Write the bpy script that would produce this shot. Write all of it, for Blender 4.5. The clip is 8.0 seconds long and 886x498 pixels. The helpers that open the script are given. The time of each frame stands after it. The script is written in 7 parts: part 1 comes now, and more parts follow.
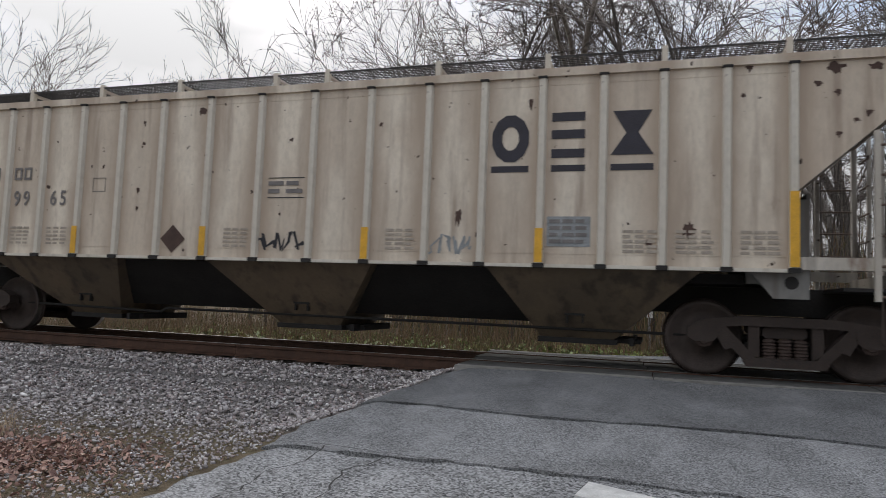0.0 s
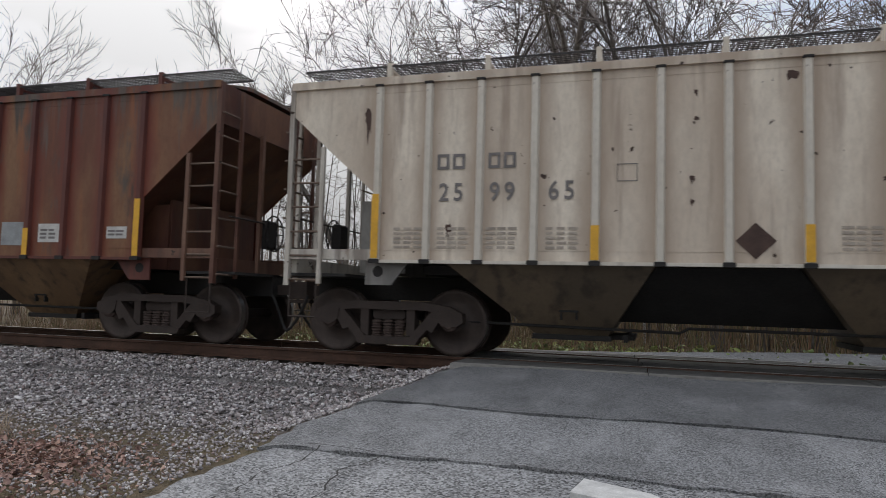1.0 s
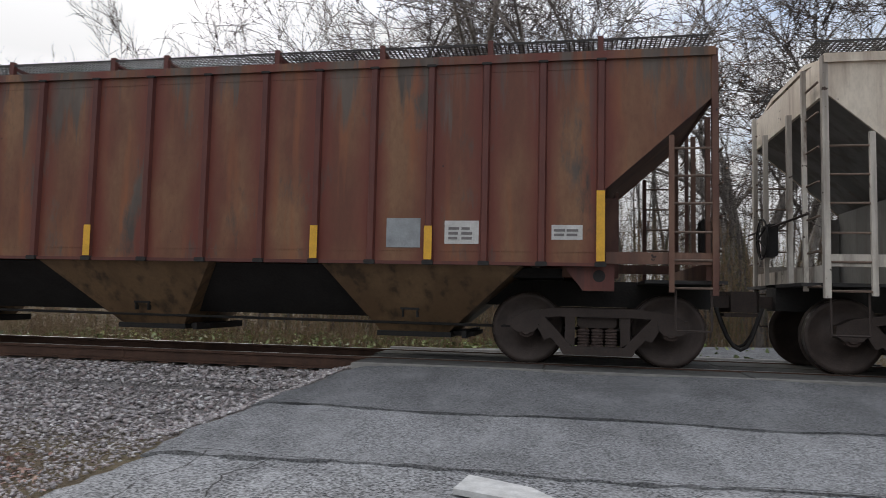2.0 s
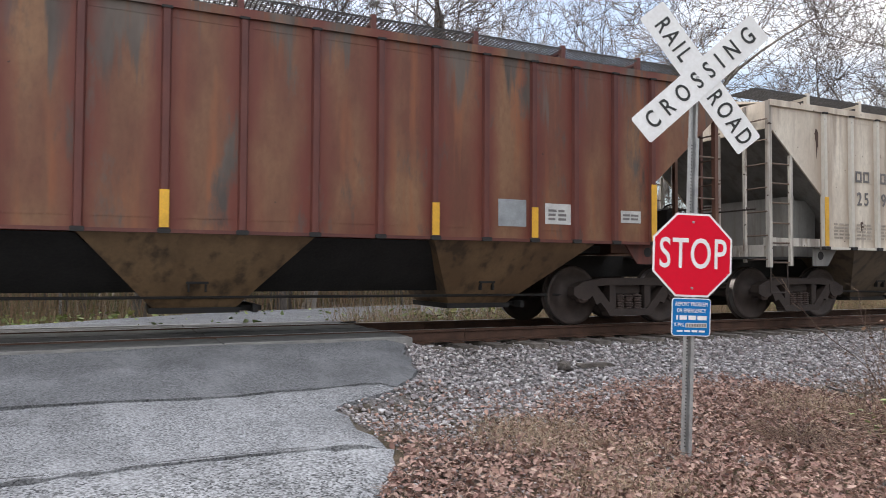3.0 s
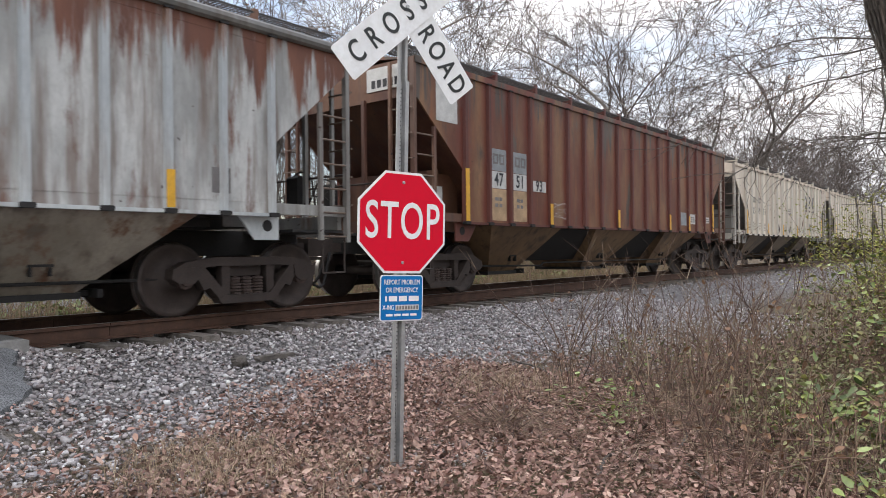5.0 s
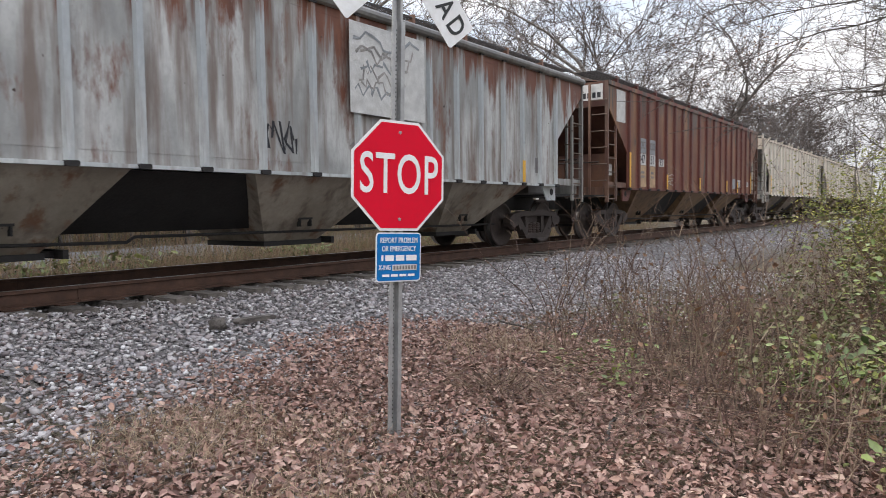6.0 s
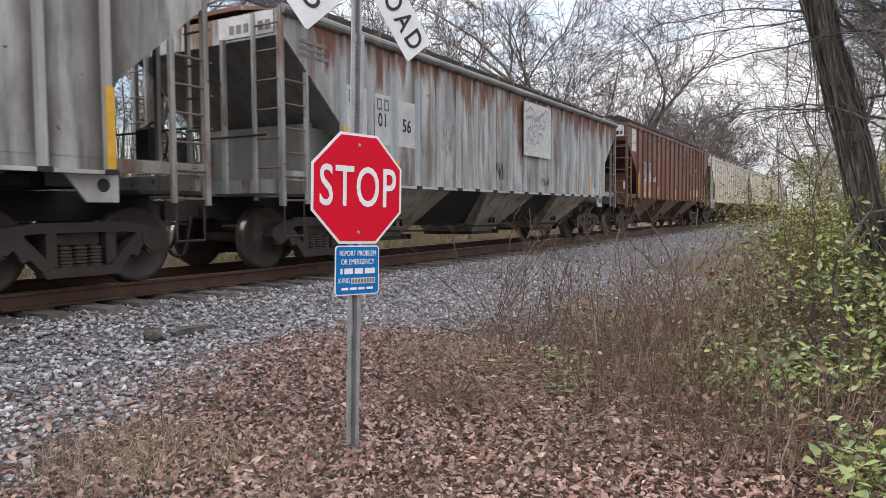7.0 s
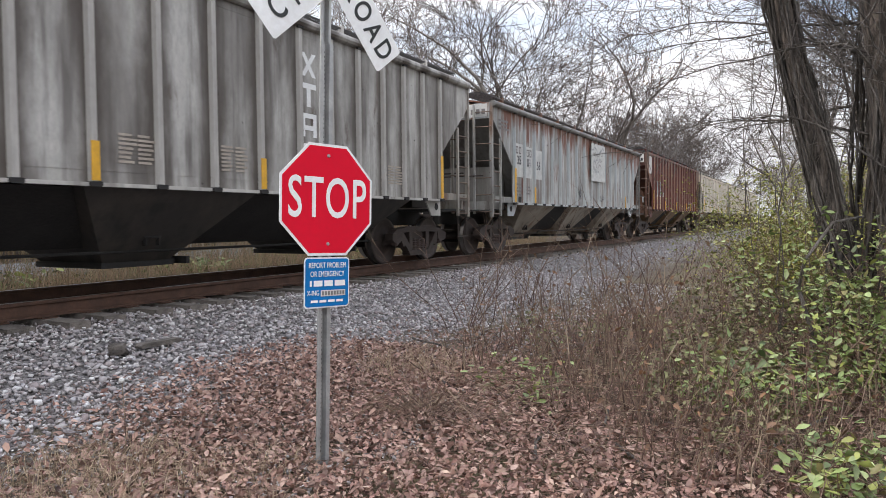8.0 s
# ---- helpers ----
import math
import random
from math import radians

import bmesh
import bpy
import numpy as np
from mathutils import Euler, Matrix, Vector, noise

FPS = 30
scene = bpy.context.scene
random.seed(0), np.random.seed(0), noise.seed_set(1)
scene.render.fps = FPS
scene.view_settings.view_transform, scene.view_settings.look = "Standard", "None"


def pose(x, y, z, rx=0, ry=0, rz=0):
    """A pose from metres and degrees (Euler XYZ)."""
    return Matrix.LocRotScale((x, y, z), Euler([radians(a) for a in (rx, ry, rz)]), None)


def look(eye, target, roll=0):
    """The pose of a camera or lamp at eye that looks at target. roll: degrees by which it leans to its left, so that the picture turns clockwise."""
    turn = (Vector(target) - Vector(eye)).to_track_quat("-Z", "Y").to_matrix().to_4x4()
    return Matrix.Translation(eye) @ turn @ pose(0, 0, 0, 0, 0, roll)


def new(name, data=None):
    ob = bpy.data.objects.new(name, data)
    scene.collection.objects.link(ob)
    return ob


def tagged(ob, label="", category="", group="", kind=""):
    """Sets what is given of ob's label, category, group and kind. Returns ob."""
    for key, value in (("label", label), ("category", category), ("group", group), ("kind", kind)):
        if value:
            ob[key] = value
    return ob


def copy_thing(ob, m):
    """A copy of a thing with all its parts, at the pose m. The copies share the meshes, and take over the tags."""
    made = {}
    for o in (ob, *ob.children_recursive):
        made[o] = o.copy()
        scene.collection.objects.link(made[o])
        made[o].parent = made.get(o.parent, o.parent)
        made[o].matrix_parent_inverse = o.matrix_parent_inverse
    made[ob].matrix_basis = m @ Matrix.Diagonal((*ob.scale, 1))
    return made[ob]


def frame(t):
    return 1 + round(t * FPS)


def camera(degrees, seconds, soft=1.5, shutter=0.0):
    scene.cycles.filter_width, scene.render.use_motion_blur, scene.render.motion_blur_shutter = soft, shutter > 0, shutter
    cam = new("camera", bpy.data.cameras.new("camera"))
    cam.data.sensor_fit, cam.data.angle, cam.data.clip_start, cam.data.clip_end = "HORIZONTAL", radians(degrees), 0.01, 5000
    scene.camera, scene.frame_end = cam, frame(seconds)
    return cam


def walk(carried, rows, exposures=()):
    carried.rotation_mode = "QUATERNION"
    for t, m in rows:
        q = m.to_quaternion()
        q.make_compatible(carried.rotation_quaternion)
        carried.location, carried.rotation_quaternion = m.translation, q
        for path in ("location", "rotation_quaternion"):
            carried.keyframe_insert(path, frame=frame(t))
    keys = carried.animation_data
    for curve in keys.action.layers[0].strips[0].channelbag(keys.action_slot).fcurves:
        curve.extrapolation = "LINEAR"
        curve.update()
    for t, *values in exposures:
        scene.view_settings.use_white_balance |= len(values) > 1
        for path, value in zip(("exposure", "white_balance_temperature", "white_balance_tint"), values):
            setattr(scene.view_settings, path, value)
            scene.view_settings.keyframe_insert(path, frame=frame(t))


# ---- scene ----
cam = camera(64.9, 8.0, soft=0.6, shutter=0.1)
PATH = [
    (0, (0.239, -10.105, 0.784), (-0.365, -8.204, 0.932), 2.2),
    (0.5, (0.243, -10.109, 0.786), (-0.349, -8.205, 0.934), 1.8),
    (1, (0.251, -10.101, 0.789), (-0.34, -8.195, 0.932), 1.6),
    (1.5, (0.239, -10.108, 0.788), (-0.347, -8.201, 0.928), 1.7),
    (1.7, (0.256, -10.104, 0.795), (-0.321, -8.195, 0.935), 1.6),
    (2.8, (1.403, -9.955, 0.857), (2.122, -8.091, 0.956), 0.45),
    (3, (1.514, -9.868, 0.842), (2.340, -8.048, 0.903), 0.30),
    (3.5, (1.742, -9.591, 0.821), (2.958, -8.005, 0.904), 1.71),
    (4, (2.026, -9.300, 0.825), (3.164, -7.657, 0.888), -1.48),
    (4.5, (2.142, -9.098, 0.828), (3.576, -7.704, 0.856), -0.71),
    (4.7, (2.142, -8.953, 0.797), (3.702, -7.702, 0.839), -0.6),
    (5.8, (2.315, -8.560, 0.782), (3.831, -7.259, 0.685), -1.07),
    (6, (2.294, -8.482, 0.768), (3.898, -7.293, 0.657), -0.69),
    (6.5, (2.236, -8.314, 0.800), (3.942, -7.277, 0.692), -0.03),
    (7, (2.176, -8.332, 0.835), (3.898, -7.321, 0.727), -0.32),
    (7.5, (2.160, -8.342, 0.831), (3.907, -7.370, 0.752), -0.20),
    (8, (2.209, -8.326, 0.843), (3.971, -7.382, 0.762), -0.50),
]
walk(cam, [(t, look(eye, target, roll)) for t, eye, target, roll in PATH],
     [(0, -0.36, 6850, 12), (1.7, -0.36, 6850, 12), (2.8, 0.65, 6850, 13), (4.7, 0.62, 6850, 13), (5.8, 0.57, 6780, 13), (8, 0.6, 6720, 13)])

# ---- light ----
world = bpy.data.worlds.new("sky")
scene.world = world
world.use_nodes = True
wn, wl = world.node_tree.nodes, world.node_tree.links
wn.clear()
SUN_EL, SUN_AZ = radians(36), radians(323)
sky = wn.new("ShaderNodeTexSky")
sky.sky_type, sky.sun_disc, sky.sun_elevation, sky.sun_rotation = "NISHITA", False, SUN_EL, SUN_AZ
sky_gain = wn.new("ShaderNodeVectorMath")
sky_gain.operation = "SCALE"
sky_gain.inputs["Scale"].default_value = 0.15
wl.new(sky.outputs["Color"], sky_gain.inputs[0])
wco = wn.new("ShaderNodeTexCoord")
wmap = wn.new("ShaderNodeMapping")
wmap.inputs["Scale"].default_value = (1.0, 1.0, 3.2)
wmap.inputs["Location"].default_value = (0.35, 0.1, 0.2)
wl.new(wco.outputs["Generated"], wmap.inputs["Vector"])
wno = wn.new("ShaderNodeTexNoise")
wno.inputs["Scale"].default_value, wno.inputs["Detail"].default_value, wno.inputs["Roughness"].default_value = 1.5, 5, 0.5
wl.new(wmap.outputs["Vector"], wno.inputs["Vector"])
wra = wn.new("ShaderNodeValToRGB")
wra.color_ramp.elements[0].position, wra.color_ramp.elements[0].color = 0.40, (0.2, 0.2, 0.2, 1)
wra.color_ramp.elements[1].position, wra.color_ramp.elements[1].color = 0.56, (1, 1, 1, 1)
wl.new(wno.outputs["Fac"], wra.inputs["Fac"])
wmix = wn.new("ShaderNodeMix")
wmix.data_type = "RGBA"
wl.new(wra.outputs["Color"], wmix.inputs["Factor"])
wl.new(sky_gain.outputs["Vector"], wmix.inputs["A"])
wmix.inputs["B"].default_value = (0.93, 0.97, 1.02, 1)
# veiled sky, about three times brighter overhead than at the horizon
wsep = wn.new("ShaderNodeSeparateXYZ")
wl.new(wco.outputs["Generated"], wsep.inputs["Vector"])
wgr = wn.new("ShaderNodeMapRange")
wgr.inputs["From Min"].default_value, wgr.inputs["From Max"].default_value = 0.0, 1.0
wgr.inputs["To Min"].default_value, wgr.inputs["To Max"].default_value = 0.37, 1.85
wl.new(wsep.outputs["Z"], wgr.inputs["Value"])
wdim = wn.new("ShaderNodeVectorMath")
wdim.operation = "SCALE"
wl.new(wmix.outputs["Result"], wdim.inputs[0])
wl.new(wgr.outputs["Result"], wdim.inputs["Scale"])
wbg = wn.new("ShaderNodeBackground")
wbg.inputs["Strength"].default_value = 1.33
wl.new(wdim.outputs["Vector"], wbg.inputs["Color"])
wl.new(wbg.outputs["Background"], wn.new("ShaderNodeOutputWorld").inputs["Surface"])
sun = new("sun", bpy.data.lights.new("sun", "SUN"))
sun.data.energy, sun.data.angle, sun.data.color = 1.5, radians(22), (1.0, 0.96, 0.9)
# a veiled sun beyond the track, ahead and to the left
sun.matrix_world = look((-12, 16, 14.5), (0, 0, 0))


# ---- materials ----
def mat_base(name, rough=0.8, metal=0.0):
    m = bpy.data.materials.new(name)
    m.use_nodes = True
    b = m.node_tree.nodes["Principled BSDF"]
    b.inputs["Roughness"].default_value, b.inputs["Metallic"].default_value = rough, metal
    return m, m.node_tree.nodes, m.node_tree.links, b


def mixrgb(n, l, fac, a, b, mode="MIX"):
    x = n.new("ShaderNodeMix")
    x.data_type, x.blend_type = "RGBA", mode
    for key, v in (("Factor", fac), ("A", a), ("B", b)):
        if isinstance(v, (int, float)):
            x.inputs[key].default_value = v
        elif isinstance(v, tuple):
            x.inputs[key].default_value = (*v, 1) if len(v) == 3 else v
        else:
            l.new(v, x.inputs[key])
    return x.outputs["Result"]


def noise_fac(n, l, co, scale, stretch=(1, 1, 1), lo=0.4, hi=0.6, detail=4, shift=(0, 0, 0), rough=0.55):
    mp = n.new("ShaderNodeMapping")
    mp.inputs["Scale"].default_value, mp.inputs["Location"].default_value = stretch, shift
    l.new(co, mp.inputs["Vector"])
    t = n.new("ShaderNodeTexNoise")
    t.inputs["Scale"].default_value, t.inputs["Detail"].default_value, t.inputs["Roughness"].default_value = scale, detail, rough
    l.new(mp.outputs["Vector"], t.inputs["Vector"])
    r = n.new("ShaderNodeMapRange")
    r.inputs["From Min"].default_value, r.inputs["From Max"].default_value = lo, hi
    l.new(t.outputs["Fac"], r.inputs["Value"])
    return r.outputs["Result"]


def bump(n, l, b, height, strength=0.3, distance=0.01):
    k = n.new("ShaderNodeBump")
    k.inputs["Strength"].default_value, k.inputs["Distance"].default_value = strength, distance
    l.new(height, k.inputs["Height"])
    l.new(k.outputs["Normal"], b.inputs["Normal"])


def coords(n, kind="Object"):
    return n.new("ShaderNodeTexCoord").outputs[kind]


def plain(name, colour, rough=0.8, metal=0.0, vary=0.25, scale=6.0, bumps=0.2, dirt=None, random_hue=0.0, gloss=0.5):
    """A surface with colour variation at two scales and a fine relief."""
    m, n, l, b = mat_base(name, rough, metal)
    b.inputs["Specular IOR Level"].default_value = gloss
    co = coords(n)
    f1 = noise_fac(n, l, co, scale, lo=0.3, hi=0.7)
    f2 = noise_fac(n, l, co, scale * 9, lo=0.3, hi=0.7)
    dark = tuple(c * (1 - vary) for c in colour)
    lite = tuple(min(1, c * (1 + vary * 0.6)) for c in colour)
    col = mixrgb(n, l, f1, dark, lite)
    col = mixrgb(n, l, mixrgb(n, l, f2, (0, 0, 0), (0.35, 0.35, 0.35)), col, dirt or tuple(c * 0.5 for c in colour))
    if random_hue:
        oi = n.new("ShaderNodeObjectInfo")
        col = mixrgb(n, l, oi.outputs["Random"], col, mixrgb(n, l, random_hue, col, (0, 0, 0)))
    l.new(col, b.inputs["Base Color"])
    if bumps:
        bump(n, l, b, f2, bumps)
    return m


def car_paint(name, colour, faded, rust, rust_hi, streak, streak_lo=0.52, rust_lo=0.62, seed=0.0, rough=0.6, spots=0.66, runs=0.0, patch=(0.44, 0.58), soot=None):
    """Weathered railcar enamel: faded areas, vertical streaks from the roof, rust blooms and spots."""
    m, n, l, b = mat_base(name, rough)
    co = coords(n)
    fade = noise_fac(n, l, co, 1.15, (1, 1, 0.4), patch[0], patch[1], shift=(seed, 0, 0))
    col = mixrgb(n, l, fade, colour, faded)
    mott = noise_fac(n, l, co, 22.0, (1, 1, 0.45), 0.42, 0.72, detail=6, shift=(seed + 6, 0, 0), rough=0.7)
    col = mixrgb(n, l, mixrgb(n, l, mott, (0, 0, 0), (0.3, 0.3, 0.3)), col, tuple(c * 0.45 for c in colour))
    fine = noise_fac(n, l, co, 3.0, (1, 1, 0.25), 0.3, 0.75, detail=8, shift=(seed + 3, 0, 0))
    col = mixrgb(n, l, mixrgb(n, l, fine, (0, 0, 0), (0.4, 0.4, 0.4)), col, tuple(c * 0.62 for c in colour))
    st = noise_fac(n, l, co, 5.0, (1, 1, 0.09), streak_lo, streak_lo + 0.16, detail=6, shift=(seed * 2, 0, 0))
    col = mixrgb(n, l, mixrgb(n, l, st, (0, 0, 0), (0.75, 0.75, 0.75)), col, streak)
    if runs:
        # rust that has run down from the roof edge
        sp_ = n.new("ShaderNodeSeparateXYZ")
        l.new(co, sp_.inputs["Vector"])
        hi = n.new("ShaderNodeMapRange")
        hi.inputs["From Min"].default_value, hi.inputs["From Max"].default_value = 2.2, 3.9
        hi.inputs["To Min"].default_value, hi.inputs["To Max"].default_value = -0.16, runs
        l.new(sp_.outputs["Z"], hi.inputs["Value"])
        rn = noise_fac(n, l, co, 4.2, (1, 1, 0.10), 0.0, 1.0, detail=7, shift=(seed * 5 + 1, 0, 0), rough=0.62)
        ad = n.new("ShaderNodeMath")
        l.new(rn, ad.inputs[0])
        l.new(hi.outputs["Result"], ad.inputs[1])
        th = n.new("ShaderNodeMapRange")
        th.inputs["From Min"].default_value, th.inputs["From Max"].default_value = 0.56, 0.66
        l.new(ad.outputs[0], th.inputs["Value"])
        col = mixrgb(n, l, th.outputs["Result"], col, mixrgb(n, l, fine, rust_hi, rust))
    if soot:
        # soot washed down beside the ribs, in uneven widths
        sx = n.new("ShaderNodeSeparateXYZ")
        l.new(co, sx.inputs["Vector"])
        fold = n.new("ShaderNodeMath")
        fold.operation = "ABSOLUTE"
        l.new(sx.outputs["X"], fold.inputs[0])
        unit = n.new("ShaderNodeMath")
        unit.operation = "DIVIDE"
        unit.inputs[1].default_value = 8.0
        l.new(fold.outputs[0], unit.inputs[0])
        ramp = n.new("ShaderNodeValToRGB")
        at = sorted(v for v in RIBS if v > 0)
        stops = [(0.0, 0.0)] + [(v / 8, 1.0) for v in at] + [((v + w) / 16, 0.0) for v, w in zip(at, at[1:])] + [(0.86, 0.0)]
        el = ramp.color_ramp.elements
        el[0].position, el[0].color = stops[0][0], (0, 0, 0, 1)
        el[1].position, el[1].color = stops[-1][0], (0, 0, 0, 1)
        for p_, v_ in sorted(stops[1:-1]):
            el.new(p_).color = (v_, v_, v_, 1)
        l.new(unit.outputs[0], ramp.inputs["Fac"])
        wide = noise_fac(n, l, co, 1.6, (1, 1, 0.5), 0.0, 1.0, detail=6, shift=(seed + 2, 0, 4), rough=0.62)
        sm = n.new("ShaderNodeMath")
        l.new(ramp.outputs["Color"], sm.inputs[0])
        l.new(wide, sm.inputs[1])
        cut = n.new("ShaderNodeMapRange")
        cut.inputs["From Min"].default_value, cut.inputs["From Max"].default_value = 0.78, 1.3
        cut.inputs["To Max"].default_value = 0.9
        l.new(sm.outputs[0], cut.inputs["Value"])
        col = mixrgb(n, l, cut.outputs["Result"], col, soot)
    ru = noise_fac(n, l, co, 2.2, (1, 1, 0.3), rust_lo, rust_lo + 0.1, detail=9, shift=(seed * 3 + 5, 1, 0), rough=0.65)
    col = mixrgb(n, l, ru, col, mixrgb(n, l, fine, rust, rust_hi))
    sp = noise_fac(n, l, co, 7.0, (1, 1, 1), spots, spots + 0.03, detail=3, shift=(seed + 9, 0, 2))
    col = mixrgb(n, l, sp, col, tuple(c * 0.4 for c in rust))
    l.new(col, b.inputs["Base Color"])
    bump(n, l, b, mixrgb(n, l, 0.5, fine, ru), 0.25, 0.004)
    return m


def ground_mat():
    """Ballast, dirt and leaf mould, told apart by where they lie beside the track."""
    m, n, l, b = mat_base("ground_soil", 0.95)
    co = coords(n)
    sep = n.new("ShaderNodeSeparateXYZ")
    l.new(co, sep.inputs["Vector"])
    fine = noise_fac(n, l, co, 38, lo=0.3, hi=0.7, detail=3)
    mid = noise_fac(n, l, co, 6, lo=0.3, hi=0.7)
    big = noise_fac(n, l, co, 0.8, lo=0.35, hi=0.65)
    gravel = mixrgb(n, l, fine, (0.04, 0.036, 0.035), (0.32, 0.30, 0.29))
    mould = mixrgb(n, l, fine, (0.012, 0.008, 0.006), (0.13, 0.08, 0.06))
    mould = mixrgb(n, l, mixrgb(n, l, mid, (0, 0, 0), (0.5, 0.5, 0.5)), mould, (0.07, 0.05, 0.035))
    grass = mixrgb(n, l, mid, (0.17, 0.125, 0.075), (0.115, 0.10, 0.05))
    far = mixrgb(n, l, big, mould, grass)
    ab = n.new("ShaderNodeMath")
    ab.operation = "ABSOLUTE"
    l.new(sep.outputs["Y"], ab.inputs[0])
    wob = n.new("ShaderNodeMath")
    wob.operation = "MULTIPLY_ADD"
    wob.inputs[1].default_value = 1.6
    l.new(mid, wob.inputs[0])
    l.new(ab.outputs[0], wob.inputs[2])
    edge = n.new("ShaderNodeMapRange")
    edge.inputs["From Min"].default_value, edge.inputs["From Max"].default_value = 4.0, 5.6
    l.new(wob.outputs[0], edge.inputs["Value"])
    l.new(mixrgb(n, l, edge.outputs["Result"], gravel, far), b.inputs["Base Color"])
    bump(n, l, b, fine, 0.6, 0.03)
    return m


def asphalt(name, dark, lite, coarse):
    m, n, l, b = mat_base(name, 0.85)
    co = coords(n)
    v = n.new("ShaderNodeTexVoronoi")
    v.inputs["Scale"].default_value = coarse
    l.new(co, v.inputs["Vector"])
    sep = n.new("ShaderNodeSeparateColor")
    l.new(v.outputs["Color"], sep.inputs["Color"])
    col = mixrgb(n, l, sep.outputs["Red"], dark, lite)
    big = noise_fac(n, l, co, 1.1, lo=0.35, hi=0.7)
    col = mixrgb(n, l, mixrgb(n, l, big, (0, 0, 0), (0.45, 0.45, 0.45)), col, tuple(c * 0.75 for c in dark))
    pale = noise_fac(n, l, co, 2.6, (1, 0.5, 1), 0.5, 0.75, shift=(4, 2, 0))
    col = mixrgb(n, l, mixrgb(n, l, pale, (0, 0, 0), (0.35, 0.35, 0.35)), col, lite)
    l.new(col, b.inputs["Base Color"])
    bump(n, l, b, sep.outputs["Red"], 0.5, 0.006)
    return m


def island_mat(name, colours, rough=0.85):
    """Each loose piece takes its own colour from the list."""
    m, n, l, b = mat_base(name, rough)
    g = n.new("ShaderNodeNewGeometry")
    r = n.new("ShaderNodeValToRGB")
    el = r.color_ramp.elements
    el[0].position, el[0].color = 0, (*colours[0], 1)
    el[1].position, el[1].color = 1, (*colours[-1], 1)
    for i, c in enumerate(colours[1:-1], 1):
        el.new(i / (len(colours) - 1)).color = (*c, 1)
    oi = n.new("ShaderNodeObjectInfo")
    s = n.new("ShaderNodeMath")
    s.operation = "ADD"
    l.new(g.outputs["Random Per Island"], s.inputs[0])
    l.new(oi.outputs["Random"], s.inputs[1])
    w = n.new("ShaderNodeMath")
    w.operation = "FRACT"
    l.new(s.outputs[0], w.inputs[0])
    l.new(w.outputs[0], r.inputs["Fac"])
    fine = noise_fac(n, l, coords(n), 30, lo=0.3, hi=0.75)
    l.new(mixrgb(n, l, mixrgb(n, l, fine, (0, 0, 0), (0.35, 0.35, 0.35)), r.outputs["Color"], (0.05, 0.04, 0.035)), b.inputs["Base Color"])
    return m


def bark(name, dark, lite, scale=14):
    m, n, l, b = mat_base(name, 0.95)
    co = coords(n)
    f = noise_fac(n, l, co, scale, (1, 1, 0.18), 0.38, 0.62, detail=7, rough=0.65)
    g = noise_fac(n, l, co, 1.3, lo=0.3, hi=0.7)
    col = mixrgb(n, l, f, dark, lite)
    col = mixrgb(n, l, mixrgb(n, l, g, (0, 0, 0), (0.5, 0.5, 0.5)), col, tuple(c * 0.6 for c in lite))
    l.new(col, b.inputs["Base Color"])
    bump(n, l, b, f, 0.8, 0.03)
    return m


M_SOIL = ground_mat()
M_ASPH_NEW = asphalt("asphalt_dark", (0.028, 0.03, 0.032), (0.27, 0.275, 0.28), 120)
M_ASPH_MID = asphalt("asphalt_worn", (0.045, 0.046, 0.048), (0.39, 0.395, 0.40), 100)
M_ASPH_OLD = asphalt("asphalt_coarse", (0.015, 0.016, 0.017), (0.44, 0.445, 0.45), 70)
M_RUBBER = plain("crossing_timber", (0.10, 0.10, 0.095), 0.9, vary=0.4, scale=5)
M_CONC = plain("crossing_edge", (0.26, 0.25, 0.235), 0.9, vary=0.3)
M_LINE = plain("road_paint", (0.62, 0.62, 0.60), 0.7, vary=0.25, scale=8, dirt=(0.2, 0.2, 0.2))
M_RAIL = plain("rail_rust", (0.10, 0.05, 0.032), 0.75, 0.2, vary=0.35, scale=4, dirt=(0.03, 0.02, 0.015))
M_RAILTOP = plain("rail_head", (0.35, 0.33, 0.31), 0.35, 0.9, vary=0.15)
M_TIE = plain("tie_wood", (0.23, 0.20, 0.175), 0.95, vary=0.45, scale=9, bumps=0.6, random_hue=0.4)
M_STONE = island_mat("ballast_stone", [(0.12, 0.105, 0.105), (0.52, 0.485, 0.47), (0.25, 0.22, 0.22), (0.82, 0.80, 0.79), (0.33, 0.27, 0.26), (0.66, 0.62, 0.61), (0.17, 0.14, 0.14), (0.46, 0.44, 0.45), (0.28, 0.21, 0.195)])
M_LEAF = island_mat("dead_leaf", [(0.12, 0.06, 0.05), (0.50, 0.33, 0.27), (0.34, 0.19, 0.155), (0.56, 0.385, 0.31), (0.22, 0.11, 0.09), (0.48, 0.30, 0.225), (0.07, 0.04, 0.035), (0.40, 0.23, 0.185), (0.60, 0.44, 0.34)])
M_DRY = island_mat("dry_grass", [(0.55, 0.43, 0.29), (0.36, 0.25, 0.16), (0.68, 0.55, 0.38), (0.27, 0.18, 0.12), (0.46, 0.33, 0.22)])
M_STALK = island_mat("dry_stalk", [(0.06, 0.036, 0.027), (0.25, 0.17, 0.115), (0.12, 0.06, 0.046), (0.38, 0.29, 0.20), (0.16, 0.09, 0.066), (0.08, 0.046, 0.036)])
M_GREEN = island_mat("bramble_leaf", [(0.11, 0.16, 0.04), (0.24, 0.32, 0.10), (0.055, 0.085, 0.025), (0.38, 0.45, 0.19), (0.17, 0.24, 0.06), (0.32, 0.35, 0.08), (0.19, 0.16, 0.06)], 0.5)
